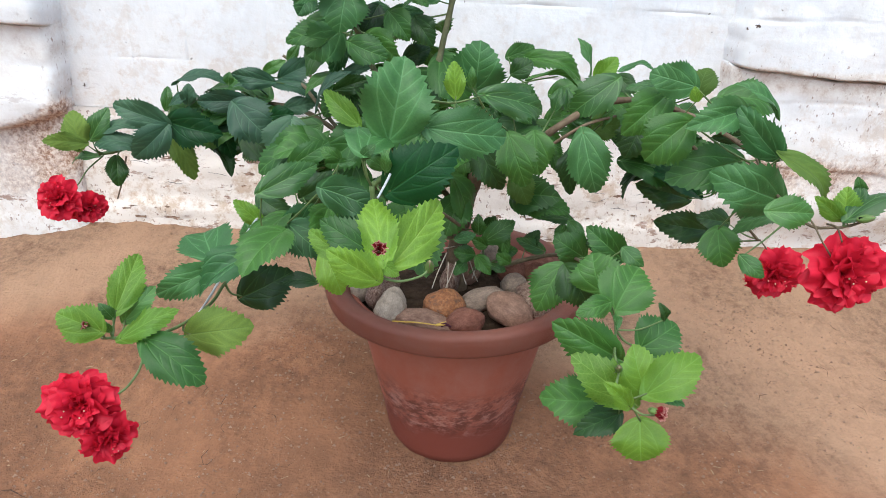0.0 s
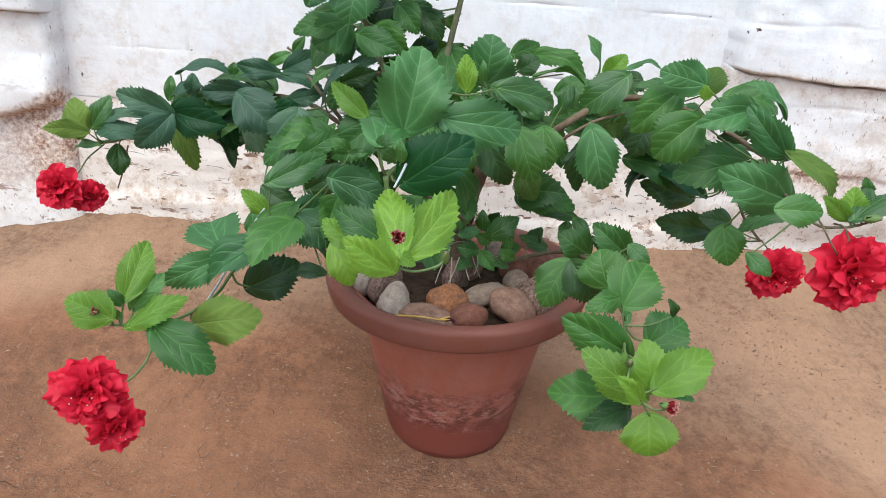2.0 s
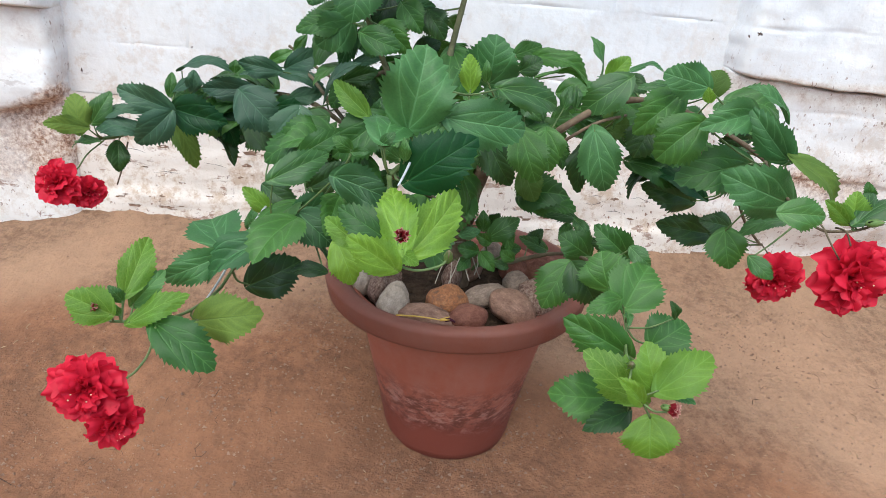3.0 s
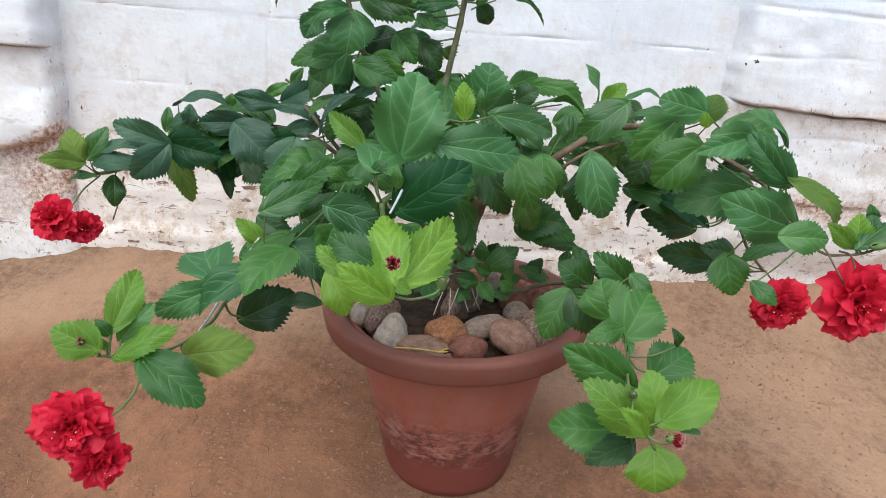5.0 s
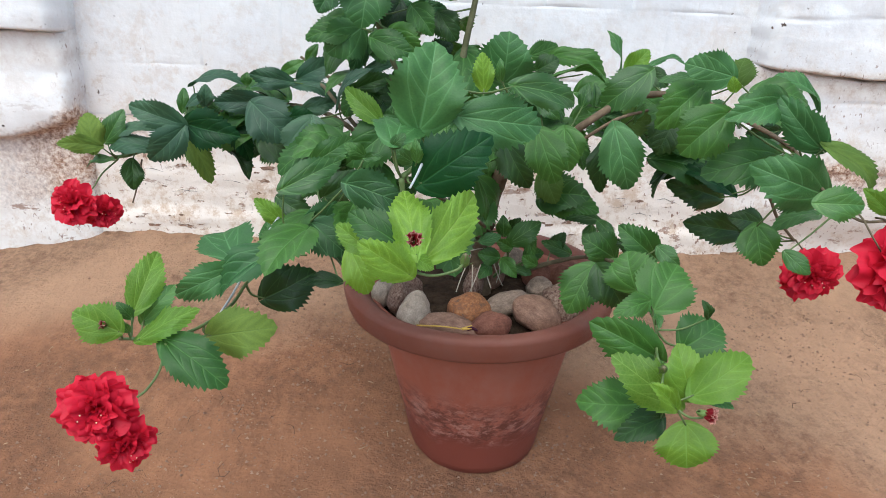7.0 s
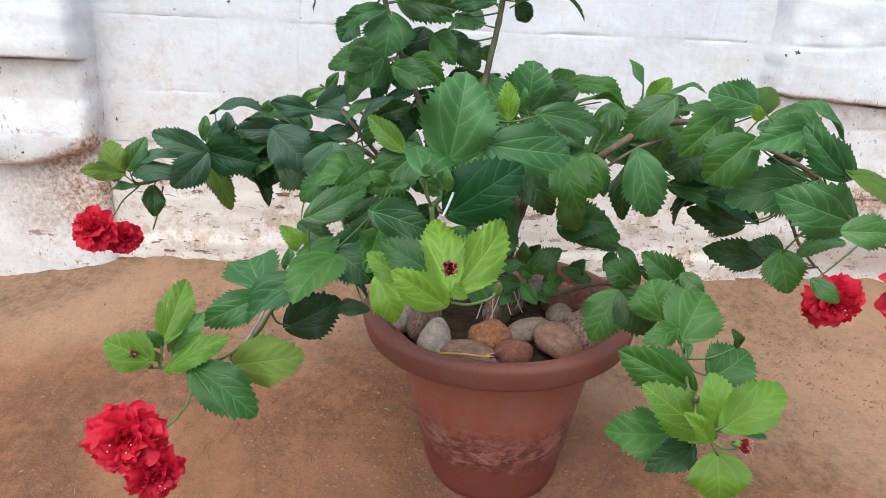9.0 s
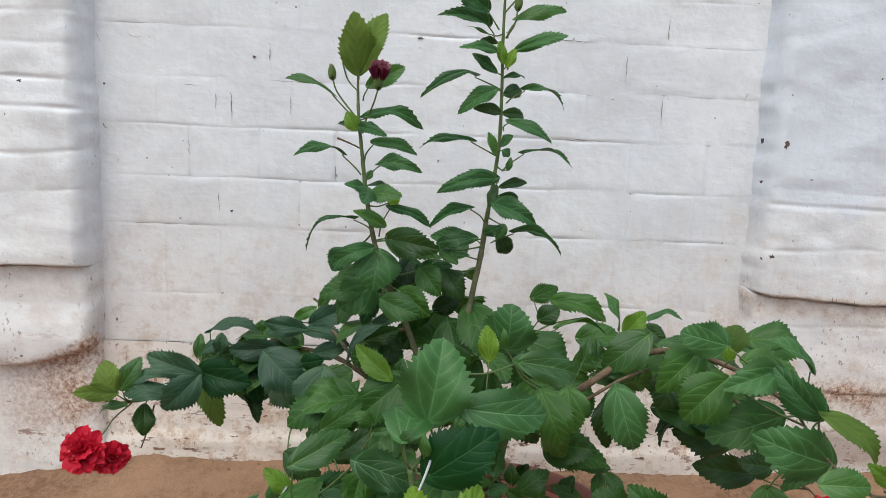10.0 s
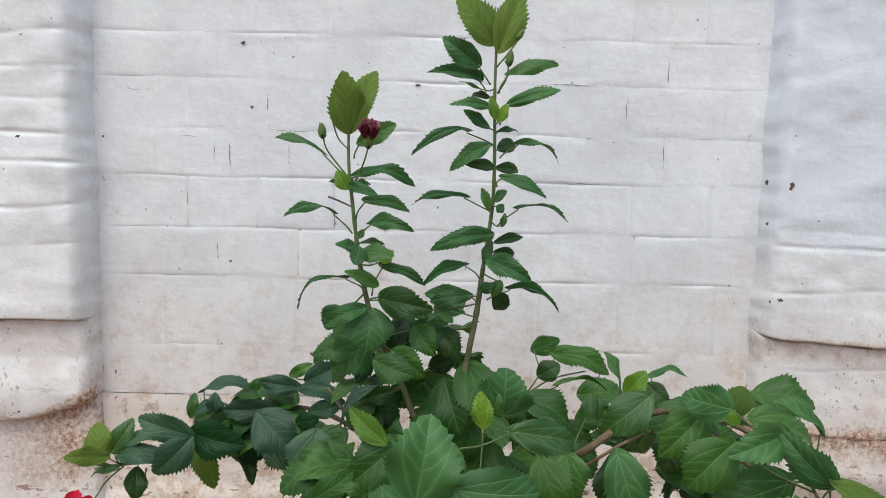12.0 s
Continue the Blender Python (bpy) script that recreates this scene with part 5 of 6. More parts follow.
leaf("m", (-0.112, -0.030, 0.663), (-0.085, -0.050, 0.634), (-0.188, -0.873, 0.449), 0.036, 0.1, (-0.158, -0.026, 0.650))
leaf("d", (-0.079, -0.010, 0.656), (-0.055, -0.030, 0.628), (-0.215, -0.866, 0.451), 0.037, 0.1, (-0.036, -0.015, 0.664))
leaf("d", (-0.129, 0.000, 0.666), (-0.150, -0.020, 0.632), (0.162, -0.886, 0.434), 0.032, 0.1, (-0.158, -0.026, 0.650))
leaf("m", (-0.002, -0.010, 0.722), (-0.015, -0.030, 0.708), (0.290, -0.668, 0.685), 0.016, 0.1, (-0.027, -0.015, 0.734))
# centre
leaf("b", (-0.100, -0.345, 0.586), (-0.088, -0.335, 0.659), (-0.029, -0.989, 0.144), 0.063, 0.1, (-0.086, -0.343, 0.568))
leaf("b", (-0.121, -0.371, 0.579), (-0.116, -0.319, 0.594), (0.190, -0.300, 0.935), 0.045, 0.1, (-0.114, -0.360, 0.547))
leaf("l", (-0.123, -0.370, 0.576), (-0.111, -0.375, 0.588), (-0.333, -0.941, -0.059), 0.011, 0.1, (-0.114, -0.360, 0.547))
leaf("l", (-0.101, -0.370, 0.565), (-0.103, -0.375, 0.585), (0.044, -0.970, -0.238), 0.011, 0.1, (-0.106, -0.352, 0.552))
leaf("b", (-0.066, -0.350, 0.600), (0.009, -0.340, 0.590), (0.159, -0.967, 0.197), 0.045, 0.1, (-0.068, -0.345, 0.596))
leaf("b", (-0.009, -0.160, 0.598), (-0.003, -0.170, 0.652), (-0.169, -0.971, -0.167), 0.062, 0.1, (0.030, -0.143, 0.545))
leaf("y", (-0.032, -0.190, 0.595), (-0.039, -0.190, 0.633), (-0.060, -0.998, -0.012), 0.023, 0.05, (-0.039, -0.208, 0.521))
leaf("l", (-0.013, -0.170, 0.602), (-0.016, -0.175, 0.625), (-0.075, -0.972, -0.221), 0.011, 0.1, (0.034, -0.150, 0.550))
leaf("l", (-0.007, -0.240, 0.609), (0.064, -0.225, 0.592), (0.273, -0.912, 0.304), 0.035, 0.1, (-0.061, -0.290, 0.611))
leaf("m", (0.069, 0.170, 0.585), (0.108, 0.165, 0.606), (-0.195, -0.975, 0.111), 0.031, 0.1, (0.088, 0.100, 0.560))
leaf("d", (0.060, 0.040, 0.583), (0.086, 0.035, 0.602), (-0.257, -0.963, 0.084), 0.031, 0.1, (0.043, 0.055, 0.550))
leaf("m", (0.095, 0.120, 0.593), (0.176, 0.100, 0.572), (0.002, -0.719, 0.695), 0.040, 0.15, (0.095, 0.104, 0.561))
leaf("m", (0.079, 0.000, 0.581), (0.146, -0.005, 0.583), (-0.038, -0.102, 0.994), 0.031, 0.15, (0.035, 0.047, 0.549))
leaf("l", (-0.023, -0.030, 0.563), (-0.047, -0.035, 0.592), (0.129, -0.989, -0.066), 0.025, 0.1, (-0.022, 0.002, 0.571))
leaf("m", (-0.025, 0.030, 0.571), (-0.041, 0.040, 0.607), (-0.113, -0.966, 0.231), 0.034, 0.1, (-0.013, 0.008, 0.566))
leaf("l", (-0.066, -0.340, 0.598), (-0.077, -0.360, 0.585), (0.279, -0.626, 0.728), 0.013, 0.1, (-0.068, -0.345, 0.596))
leaf("k", (-0.097, -0.365, 0.544), (-0.043, -0.375, 0.593), (-0.274, -0.957, 0.100), 0.055, 0.1, (-0.110, -0.356, 0.550))
leaf("d", (0.006, -0.100, 0.517), (0.037, -0.120, 0.463), (-0.146, -0.949, 0.280), 0.042, 0.1, (0.059, -0.080, 0.499))
leaf("m", (0.035, -0.160, 0.546), (0.061, -0.180, 0.492), (-0.191, -0.943, 0.271), 0.046, 0.1, (0.086, -0.134, 0.544))
leaf("m", (0.067, -0.150, 0.547), (0.074, -0.170, 0.503), (-0.236, -0.892, 0.386), 0.045, 0.1, (0.086, -0.134, 0.544))
leaf("o", (0.059, -0.090, 0.478), (0.077, -0.110, 0.444), (-0.245, -0.883, 0.401), 0.037, 0.1, (0.056, -0.075, 0.496))
leaf("l", (0.047, -0.080, 0.564), (0.070, -0.100, 0.547), (-0.426, -0.818, 0.386), 0.021, 0.1, (0.064, -0.090, 0.506))
leaf("l", (0.110, -0.040, 0.551), (0.116, -0.030, 0.581), (-0.198, -0.913, 0.356), 0.018, 0.1, (0.067, -0.095, 0.510))
leaf("l", (0.126, -0.040, 0.552), (0.126, -0.030, 0.582), (0.238, -0.918, 0.317), 0.015, 0.1, (0.154, -0.116, 0.580))
leaf("l", (-0.235, -0.261, 0.500), (-0.177, -0.230, 0.522), (0.316, -0.869, 0.381), 0.033, 0.1, (-0.232, -0.250, 0.443))
leaf("l", (-0.217, -0.180, 0.503), (-0.174, -0.170, 0.532), (0.069, -0.967, 0.244), 0.029, 0.1, (-0.195, -0.200, 0.443))
leaf("b", (-0.169, -0.280, 0.514), (-0.110, -0.300, 0.504), (-0.242, -0.887, 0.392), 0.039, 0.1, (-0.227, -0.240, 0.444))
leaf("m", (-0.158, -0.200, 0.520), (-0.179, -0.205, 0.532), (0.309, -0.939, 0.150), 0.018, 0.1, (-0.184, -0.187, 0.441))
leaf("l", (-0.154, -0.250, 0.532), (-0.136, -0.255, 0.536), (-0.306, -0.927, 0.219), 0.010, 0.1, (-0.206, -0.213, 0.444))
leaf("l", (-0.105, -0.280, 0.538), (-0.125, -0.285, 0.553), (0.297, -0.952, 0.079), 0.015, 0.1, (-0.089, -0.304, 0.517))
leaf("b", (-0.218, -0.220, 0.444), (-0.166, -0.225, 0.475), (-0.207, -0.961, 0.185), 0.034, 0.1, (-0.216, -0.225, 0.444))
leaf("b", (-0.210, -0.250, 0.461), (-0.171, -0.270, 0.433), (-0.070, -0.845, 0.530), 0.042, 0.1, (-0.227, -0.240, 0.444))
leaf("d", (-0.210, -0.140, 0.451), (-0.165, -0.145, 0.484), (-0.198, -0.973, 0.114), 0.036, 0.1, (-0.178, -0.180, 0.439))
leaf("m", (-0.110, -0.420, 0.508), (-0.154, -0.410, 0.534), (0.013, -0.921, 0.390), 0.032, 0.1, (-0.100, -0.421, 0.510))
leaf("y", (-0.136, -0.400, 0.494), (-0.166, -0.390, 0.516), (0.014, -0.903, 0.429), 0.024, 0.05, (-0.102, -0.397, 0.508))
leaf("y", (-0.104, -0.450, 0.497), (-0.142, -0.460, 0.529), (0.383, -0.911, 0.151), 0.030, 0.05, (-0.099, -0.430, 0.500))
leaf("y", (-0.099, -0.441, 0.510), (-0.111, -0.389, 0.552), (-0.110, -0.637, 0.763), 0.033, 0.05, (-0.099, -0.430, 0.504))
leaf("y", (-0.093, -0.431, 0.502), (-0.048, -0.379, 0.541), (0.232, -0.700, 0.676), 0.040, 0.05, (-0.099, -0.430, 0.502))
leaf("y", (-0.099, -0.440, 0.507), (-0.087, -0.460, 0.507), (-0.653, -0.392, 0.648), 0.013, 0.05, (-0.099, -0.430, 0.504))
leaf("g", (-0.161, -0.330, 0.464), (-0.140, -0.350, 0.431), (-0.001, -0.848, 0.530), 0.034, 0.1, (-0.109, -0.365, 0.522))
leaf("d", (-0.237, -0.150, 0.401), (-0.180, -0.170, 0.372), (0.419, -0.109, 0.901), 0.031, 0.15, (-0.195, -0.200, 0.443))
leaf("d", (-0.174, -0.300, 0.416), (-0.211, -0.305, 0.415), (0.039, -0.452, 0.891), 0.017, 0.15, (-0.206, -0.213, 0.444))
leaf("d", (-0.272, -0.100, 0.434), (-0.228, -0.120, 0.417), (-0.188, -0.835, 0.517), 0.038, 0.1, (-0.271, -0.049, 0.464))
# mid right
leaf("l", (0.158, -0.140, 0.614), (0.110, -0.135, 0.568), (-0.272, -0.946, 0.177), 0.043, 0.1, (0.162, -0.111, 0.581))
leaf("l", (0.137, -0.090, 0.607), (0.121, -0.080, 0.652), (0.669, -0.629, 0.395), 0.022, 0.15, (0.154, -0.116, 0.580))
leaf("g", (0.144, -0.100, 0.606), (0.163, -0.105, 0.635), (-0.338, -0.939, 0.062), 0.026, 0.1, (0.154, -0.116, 0.580))
leaf("d", (0.182, -0.060, 0.604), (0.202, -0.080, 0.590), (-0.554, -0.772, 0.311), 0.024, 0.1, (0.195, -0.088, 0.581))
leaf("b", (0.194, -0.030, 0.605), (0.240, -0.035, 0.613), (-0.194, -0.159, 0.968), 0.021, 0.15, (0.195, -0.088, 0.581))
leaf("m", (0.215, -0.160, 0.605), (0.163, -0.180, 0.562), (-0.042, -0.877, 0.479), 0.050, 0.1, (0.204, -0.084, 0.580))
leaf("l", (0.208, -0.140, 0.607), (0.169, -0.145, 0.605), (0.028, -0.545, 0.838), 0.018, 0.15, (0.204, -0.084, 0.580))
leaf("b", (0.232, -0.190, 0.620), (0.183, -0.180, 0.633), (-0.186, -0.979, 0.081), 0.042, 0.1, (0.297, -0.197, 0.578))
leaf("o", (0.246, -0.170, 0.606), (0.252, -0.160, 0.637), (-0.375, -0.854, 0.360), 0.035, 0.1, (0.195, -0.088, 0.581))
leaf("y", (0.233, -0.200, 0.606), (0.227, -0.205, 0.622), (-0.269, -0.886, -0.378), 0.014, 0.05, (0.215, -0.155, 0.561))
leaf("m", (0.230, -0.200, 0.583), (0.185, -0.205, 0.537), (-0.254, -0.901, 0.351), 0.056, 0.1, (0.324, -0.202, 0.533))
leaf("d", (0.214, -0.090, 0.554), (0.195, -0.110, 0.511), (-0.225, -0.831, 0.509), 0.048, 0.1, (0.223, -0.079, 0.571))
leaf("b", (0.122, -0.160, 0.554), (0.148, -0.175, 0.484), (-0.239, -0.963, 0.125), 0.051, 0.1, (0.120, -0.153, 0.558))
leaf("o", (0.151, -0.080, 0.540), (0.188, -0.085, 0.550), (-0.203, -0.951, 0.235), 0.036, 0.1, (0.139, -0.124, 0.577))
leaf("l", (0.114, -0.130, 0.563), (0.141, -0.135, 0.560), (-0.095, -0.826, 0.556), 0.013, 0.1, (0.111, -0.138, 0.565))
leaf("l", (0.156, -0.120, 0.551), (0.164, -0.125, 0.576), (-0.894, -0.397, 0.207), 0.012, 0.15, (0.159, -0.127, 0.565))
leaf("d", (0.139, -0.100, 0.531), (0.122, -0.120, 0.463), (-0.558, -0.743, 0.369), 0.031, 0.1, (0.159, -0.127, 0.565))
leaf("b", (0.282, -0.210, 0.600), (0.218, -0.230, 0.580), (0.143, -0.885, 0.443), 0.039, 0.1, (0.324, -0.202, 0.533))
leaf("b", (0.323, -0.230, 0.556), (0.270, -0.220, 0.605), (-0.238, -0.970, -0.051), 0.040, 0.1, (0.320, -0.223, 0.529))
leaf("b", (0.342, -0.170, 0.585), (0.292, -0.160, 0.619), (0.349, -0.626, 0.697), 0.028, 0.15, (0.329, -0.170, 0.539))
leaf("m", (0.306, -0.180, 0.534), (0.221, -0.200, 0.511), (0.088, -0.886, 0.455), 0.056, 0.1, (0.328, -0.180, 0.537))
leaf("d", (0.353, -0.080, 0.540), (0.312, -0.085, 0.536), (0.091, -0.950, 0.299), 0.020, 0.1, (0.323, -0.100, 0.544))
leaf("b", (0.328, -0.250, 0.512), (0.247, -0.255, 0.535), (0.098, -0.988, 0.116), 0.061, 0.1, (0.323, -0.262, 0.516))
leaf("o", (0.321, -0.240, 0.560), (0.380, -0.260, 0.518), (0.134, -0.796, 0.590), 0.034, 0.15, (0.320, -0.223, 0.529))
leaf("l", (0.273, -0.330, 0.528), (0.318, -0.335, 0.531), (-0.132, -0.936, 0.328), 0.033, 0.1, (0.323, -0.262, 0.516))
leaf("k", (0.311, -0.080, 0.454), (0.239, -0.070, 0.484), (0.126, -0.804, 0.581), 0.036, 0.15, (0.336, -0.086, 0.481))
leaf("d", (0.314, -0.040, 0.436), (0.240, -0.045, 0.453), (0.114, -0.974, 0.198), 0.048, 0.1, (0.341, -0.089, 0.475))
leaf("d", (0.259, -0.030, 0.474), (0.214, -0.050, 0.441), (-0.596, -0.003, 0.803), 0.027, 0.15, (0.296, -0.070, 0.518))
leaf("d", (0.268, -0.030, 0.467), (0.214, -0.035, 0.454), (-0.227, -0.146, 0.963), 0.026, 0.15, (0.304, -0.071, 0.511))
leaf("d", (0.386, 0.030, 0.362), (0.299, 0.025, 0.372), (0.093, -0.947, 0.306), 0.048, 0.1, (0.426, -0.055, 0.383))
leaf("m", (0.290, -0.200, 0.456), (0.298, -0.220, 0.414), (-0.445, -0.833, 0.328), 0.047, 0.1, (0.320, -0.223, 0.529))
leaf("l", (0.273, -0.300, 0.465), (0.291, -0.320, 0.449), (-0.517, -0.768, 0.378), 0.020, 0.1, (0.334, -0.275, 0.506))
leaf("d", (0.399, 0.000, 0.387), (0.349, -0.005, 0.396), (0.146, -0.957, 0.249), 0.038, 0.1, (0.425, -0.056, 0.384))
leaf("m", (0.388, -0.150, 0.454), (0.325, -0.170, 0.443), (-0.026, -0.420, 0.907), 0.031, 0.15, (0.366, -0.086, 0.441))
leaf("y", (0.381, -0.290, 0.508), (0.376, -0.280, 0.541), (-0.528, -0.831, 0.177), 0.029, 0.05, (0.381, -0.300, 0.505))
leaf("l", (0.390, -0.290, 0.511), (0.392, -0.280, 0.551), (-0.214, -0.942, 0.259), 0.017, 0.1, (0.384, -0.302, 0.507))
leaf("l", (0.376, -0.300, 0.512), (0.438, -0.290, 0.541), (-0.399, -0.143, 0.906), 0.032, 0.15, (0.377, -0.300, 0.504))
leaf("y", (0.375, -0.290, 0.508), (0.339, -0.295, 0.534), (0.157, -0.987, 0.017), 0.020, 0.05, (0.377, -0.300, 0.504))
leaf("l", (0.396, -0.280, 0.535), (0.384, -0.285, 0.552), (-0.224, -0.881, -0.417), 0.013, 0.1, (0.386, -0.306, 0.511))
# sucker
leaf("b", (-0.011, -0.060, 0.368), (0.015, -0.065, 0.380), (-0.319, -0.903, 0.288), 0.018, 0.1, (-0.031, -0.046, 0.367))
leaf("l", (0.033, -0.040, 0.359), (0.073, -0.045, 0.390), (-0.318, -0.914, 0.251), 0.033, 0.1, (0.004, -0.028, 0.370))
leaf("l", (0.024, -0.030, 0.366), (0.021, -0.035, 0.396), (-0.091, -0.980, -0.178), 0.022, 0.1, (0.004, -0.028, 0.370))
leaf("m", (0.017, -0.050, 0.341), (-0.012, -0.055, 0.347), (0.237, -0.907, 0.348), 0.025, 0.1, (0.003, -0.020, 0.352))
leaf("m", (0.023, -0.050, 0.338), (0.042, -0.070, 0.321), (-0.302, -0.767, 0.565), 0.023, 0.1, (0.003, -0.020, 0.352))
leaf("m", (0.054, -0.030, 0.379), (0.064, -0.050, 0.342), (-0.186, -0.875, 0.447), 0.022, 0.1, (0.004, -0.028, 0.370))
leaf("l", (0.132, 0.020, 0.321), (0.089, 0.015, 0.339), (0.216, -0.949, 0.228), 0.022, 0.1, (0.126, -0.018, 0.329))
leaf("l", (0.045, -0.040, 0.321), (0.067, -0.045, 0.314), (-0.084, -0.917, 0.390), 0.014, 0.1, (0.049, -0.008, 0.309))
leaf("m", (0.007, -0.040, 0.324), (-0.007, -0.060, 0.313), (0.222, -0.585, 0.780), 0.020, 0.1, (0.003, -0.020, 0.352))
leaf("m", (0.035, -0.040, 0.351), (0.013, -0.045, 0.365), (0.306, -0.941, 0.145), 0.020, 0.1, (0.036, 0.004, 0.329))
leaf("m", (0.058, -0.020, 0.333), (0.084, -0.025, 0.341), (-0.291, -0.888, 0.355), 0.024, 0.1, (0.065, -0.009, 0.323))
leaf("d", (0.038, 0.000, 0.365), (0.050, -0.005, 0.383), (-0.408, -0.913, 0.019), 0.019, 0.1, (0.032, 0.010, 0.340))
leaf("m", (0.070, -0.050, 0.331), (0.049, -0.055, 0.345), (0.312, -0.941, 0.132), 0.020, 0.1, (0.065, -0.009, 0.323))
leaf("d", (0.106, 0.030, 0.323), (0.124, 0.025, 0.350), (-0.412, -0.904, 0.111), 0.024, 0.1, (0.095, -0.008, 0.315))
# right heart
leaf("m", (0.154, -0.030, 0.394), (0.090, -0.035, 0.405), (0.178, -0.714, 0.677), 0.030, 0.1, (0.140, -0.046, 0.344))
leaf("m", (0.143, -0.040, 0.388), (0.132, -0.060, 0.370), (-0.067, -0.647, 0.760), 0.018, 0.1, (0.140, -0.046, 0.344))
leaf("l", (0.138, -0.090, 0.414), (0.156, -0.110, 0.397), (-0.406, -0.776, 0.483), 0.018, 0.1, (0.144, -0.090, 0.362))
leaf("m", (0.156, -0.120, 0.376), (0.113, -0.125, 0.400), (0.201, -0.969, 0.141), 0.048, 0.1, (0.145, -0.123, 0.375))
leaf("d", (0.186, -0.120, 0.386), (0.155, -0.125, 0.401), (0.233, -0.961, 0.146), 0.020, 0.1, (0.145, -0.123, 0.375))
leaf("m", (0.187, -0.180, 0.403), (0.140, -0.170, 0.437), (-0.074, -0.978, 0.195), 0.043, 0.1, (0.145, -0.183, 0.392))
leaf("l", (0.181, -0.200, 0.425), (0.201, -0.220, 0.412), (-0.467, -0.760, 0.451), 0.022, 0.1, (0.145, -0.197, 0.394))
leaf("m", (0.143, -0.260, 0.399), (0.130, -0.240, 0.435), (-0.301, -0.868, 0.395), 0.058, 0.1, (0.143, -0.265, 0.405))
leaf("m", (0.142, -0.321, 0.407), (0.169, -0.290, 0.446), (-0.186, -0.695, 0.694), 0.060, 0.1, (0.141, -0.318, 0.402))
leaf("m", (0.113, -0.180, 0.389), (0.082, -0.200, 0.337), (-0.210, -0.858, 0.469), 0.051, 0.1, (0.145, -0.183, 0.392))
leaf("d", (0.109, -0.220, 0.407), (0.137, -0.240, 0.365), (-0.209, -0.924, 0.321), 0.050, 0.1, (0.145, -0.211, 0.397))
leaf("m", (0.133, -0.380, 0.385), (0.066, -0.370, 0.417), (0.024, -0.936, 0.352), 0.043, 0.1, (0.129, -0.375, 0.400))
leaf("m", (0.132, -0.330, 0.421), (0.096, -0.350, 0.415), (0.280, -0.680, 0.678), 0.024, 0.1, (0.140, -0.327, 0.401))
leaf("m", (0.162, -0.360, 0.386), (0.199, -0.350, 0.410), (-0.197, -0.769, 0.608), 0.052, 0.1, (0.136, -0.351, 0.400))
# low right
leaf("y", (0.141, -0.420, 0.362), (0.080, -0.410, 0.408), (0.046, -0.959, 0.280), 0.042, 0.05, (0.126, -0.429, 0.385))
leaf("g", (0.149, -0.430, 0.378), (0.128, -0.420, 0.421), (-0.191, -0.972, 0.139), 0.041, 0.1, (0.126, -0.432, 0.385))
leaf("g", (0.143, -0.440, 0.386), (0.190, -0.430, 0.424), (-0.302, -0.752, 0.586), 0.041, 0.1, (0.126, -0.440, 0.384))
leaf("g", (0.121, -0.460, 0.387), (0.094, -0.465, 0.414), (0.412, -0.878, 0.243), 0.018, 0.1, (0.125, -0.455, 0.384))
leaf("b", (0.155, -0.420, 0.373), (0.182, -0.440, 0.376), (-0.382, -0.370, 0.847), 0.016, 0.1, (0.126, -0.425, 0.386))
leaf("m", (0.122, -0.380, 0.335), (0.062, -0.385, 0.334), (0.059, -0.802, 0.594), 0.051, 0.1, (0.125, -0.389, 0.399))
leaf("d", (0.137, -0.400, 0.333), (0.090, -0.420, 0.326), (0.171, -0.645, 0.744), 0.030, 0.1, (0.125, -0.418, 0.389))
leaf("g", (0.147, -0.430, 0.349), (0.152, -0.450, 0.315), (-0.349, -0.824, 0.446), 0.052, 0.1, (0.126, -0.432, 0.385))
leaf("l", (0.134, -0.350, 0.416), (0.131, -0.370, 0.413), (0.126, -0.166, 0.978), 0.009, 0.1, (0.138, -0.343, 0.401))
leaf("d", (0.180, -0.360, 0.419), (0.171, -0.365, 0.440), (0.443, -0.896, -0.023), 0.010, 0.15, (0.136, -0.351, 0.400))
# low left
leaf("b", (-0.280, -0.291, 0.434), (-0.309, -0.229, 0.442), (-0.230, -0.233, 0.945), 0.057, 0.1, (-0.262, -0.280, 0.418))
leaf("b", (-0.274, -0.310, 0.433), (-0.331, -0.330, 0.412), (0.176, -0.901, 0.397), 0.033, 0.1, (-0.262, -0.280, 0.418))
leaf("b", (-0.220, -0.310, 0.454), (-0.288, -0.330, 0.411), (-0.339, -0.506, 0.793), 0.038, 0.15, (-0.239, -0.262, 0.439))
leaf("d", (-0.256, -0.280, 0.385), (-0.205, -0.270, 0.414), (-0.009, -0.937, 0.350), 0.050, 0.1, (-0.273, -0.283, 0.403))
leaf("y", (-0.339, -0.401, 0.432), (-0.326, -0.359, 0.471), (0.401, -0.689, 0.604), 0.030, 0.05, (-0.338, -0.418, 0.414))
leaf("y", (-0.341, -0.430, 0.428), (-0.372, -0.435, 0.450), (0.440, -0.794, 0.420), 0.034, 0.05, (-0.346, -0.420, 0.415))
leaf("y", (-0.330, -0.420, 0.415), (-0.283, -0.410, 0.441), (-0.182, -0.755, 0.630), 0.025, 0.05, (-0.330, -0.416, 0.413))
leaf("l", (-0.337, -0.390, 0.416), (-0.311, -0.380, 0.447), (0.123, -0.968, 0.220), 0.023, 0.1, (-0.330, -0.416, 0.413))
leaf("l", (-0.338, -0.410, 0.430), (-0.345, -0.415, 0.447), (0.612, -0.791, 0.019), 0.012, 0.1, (-0.338, -0.418, 0.414))
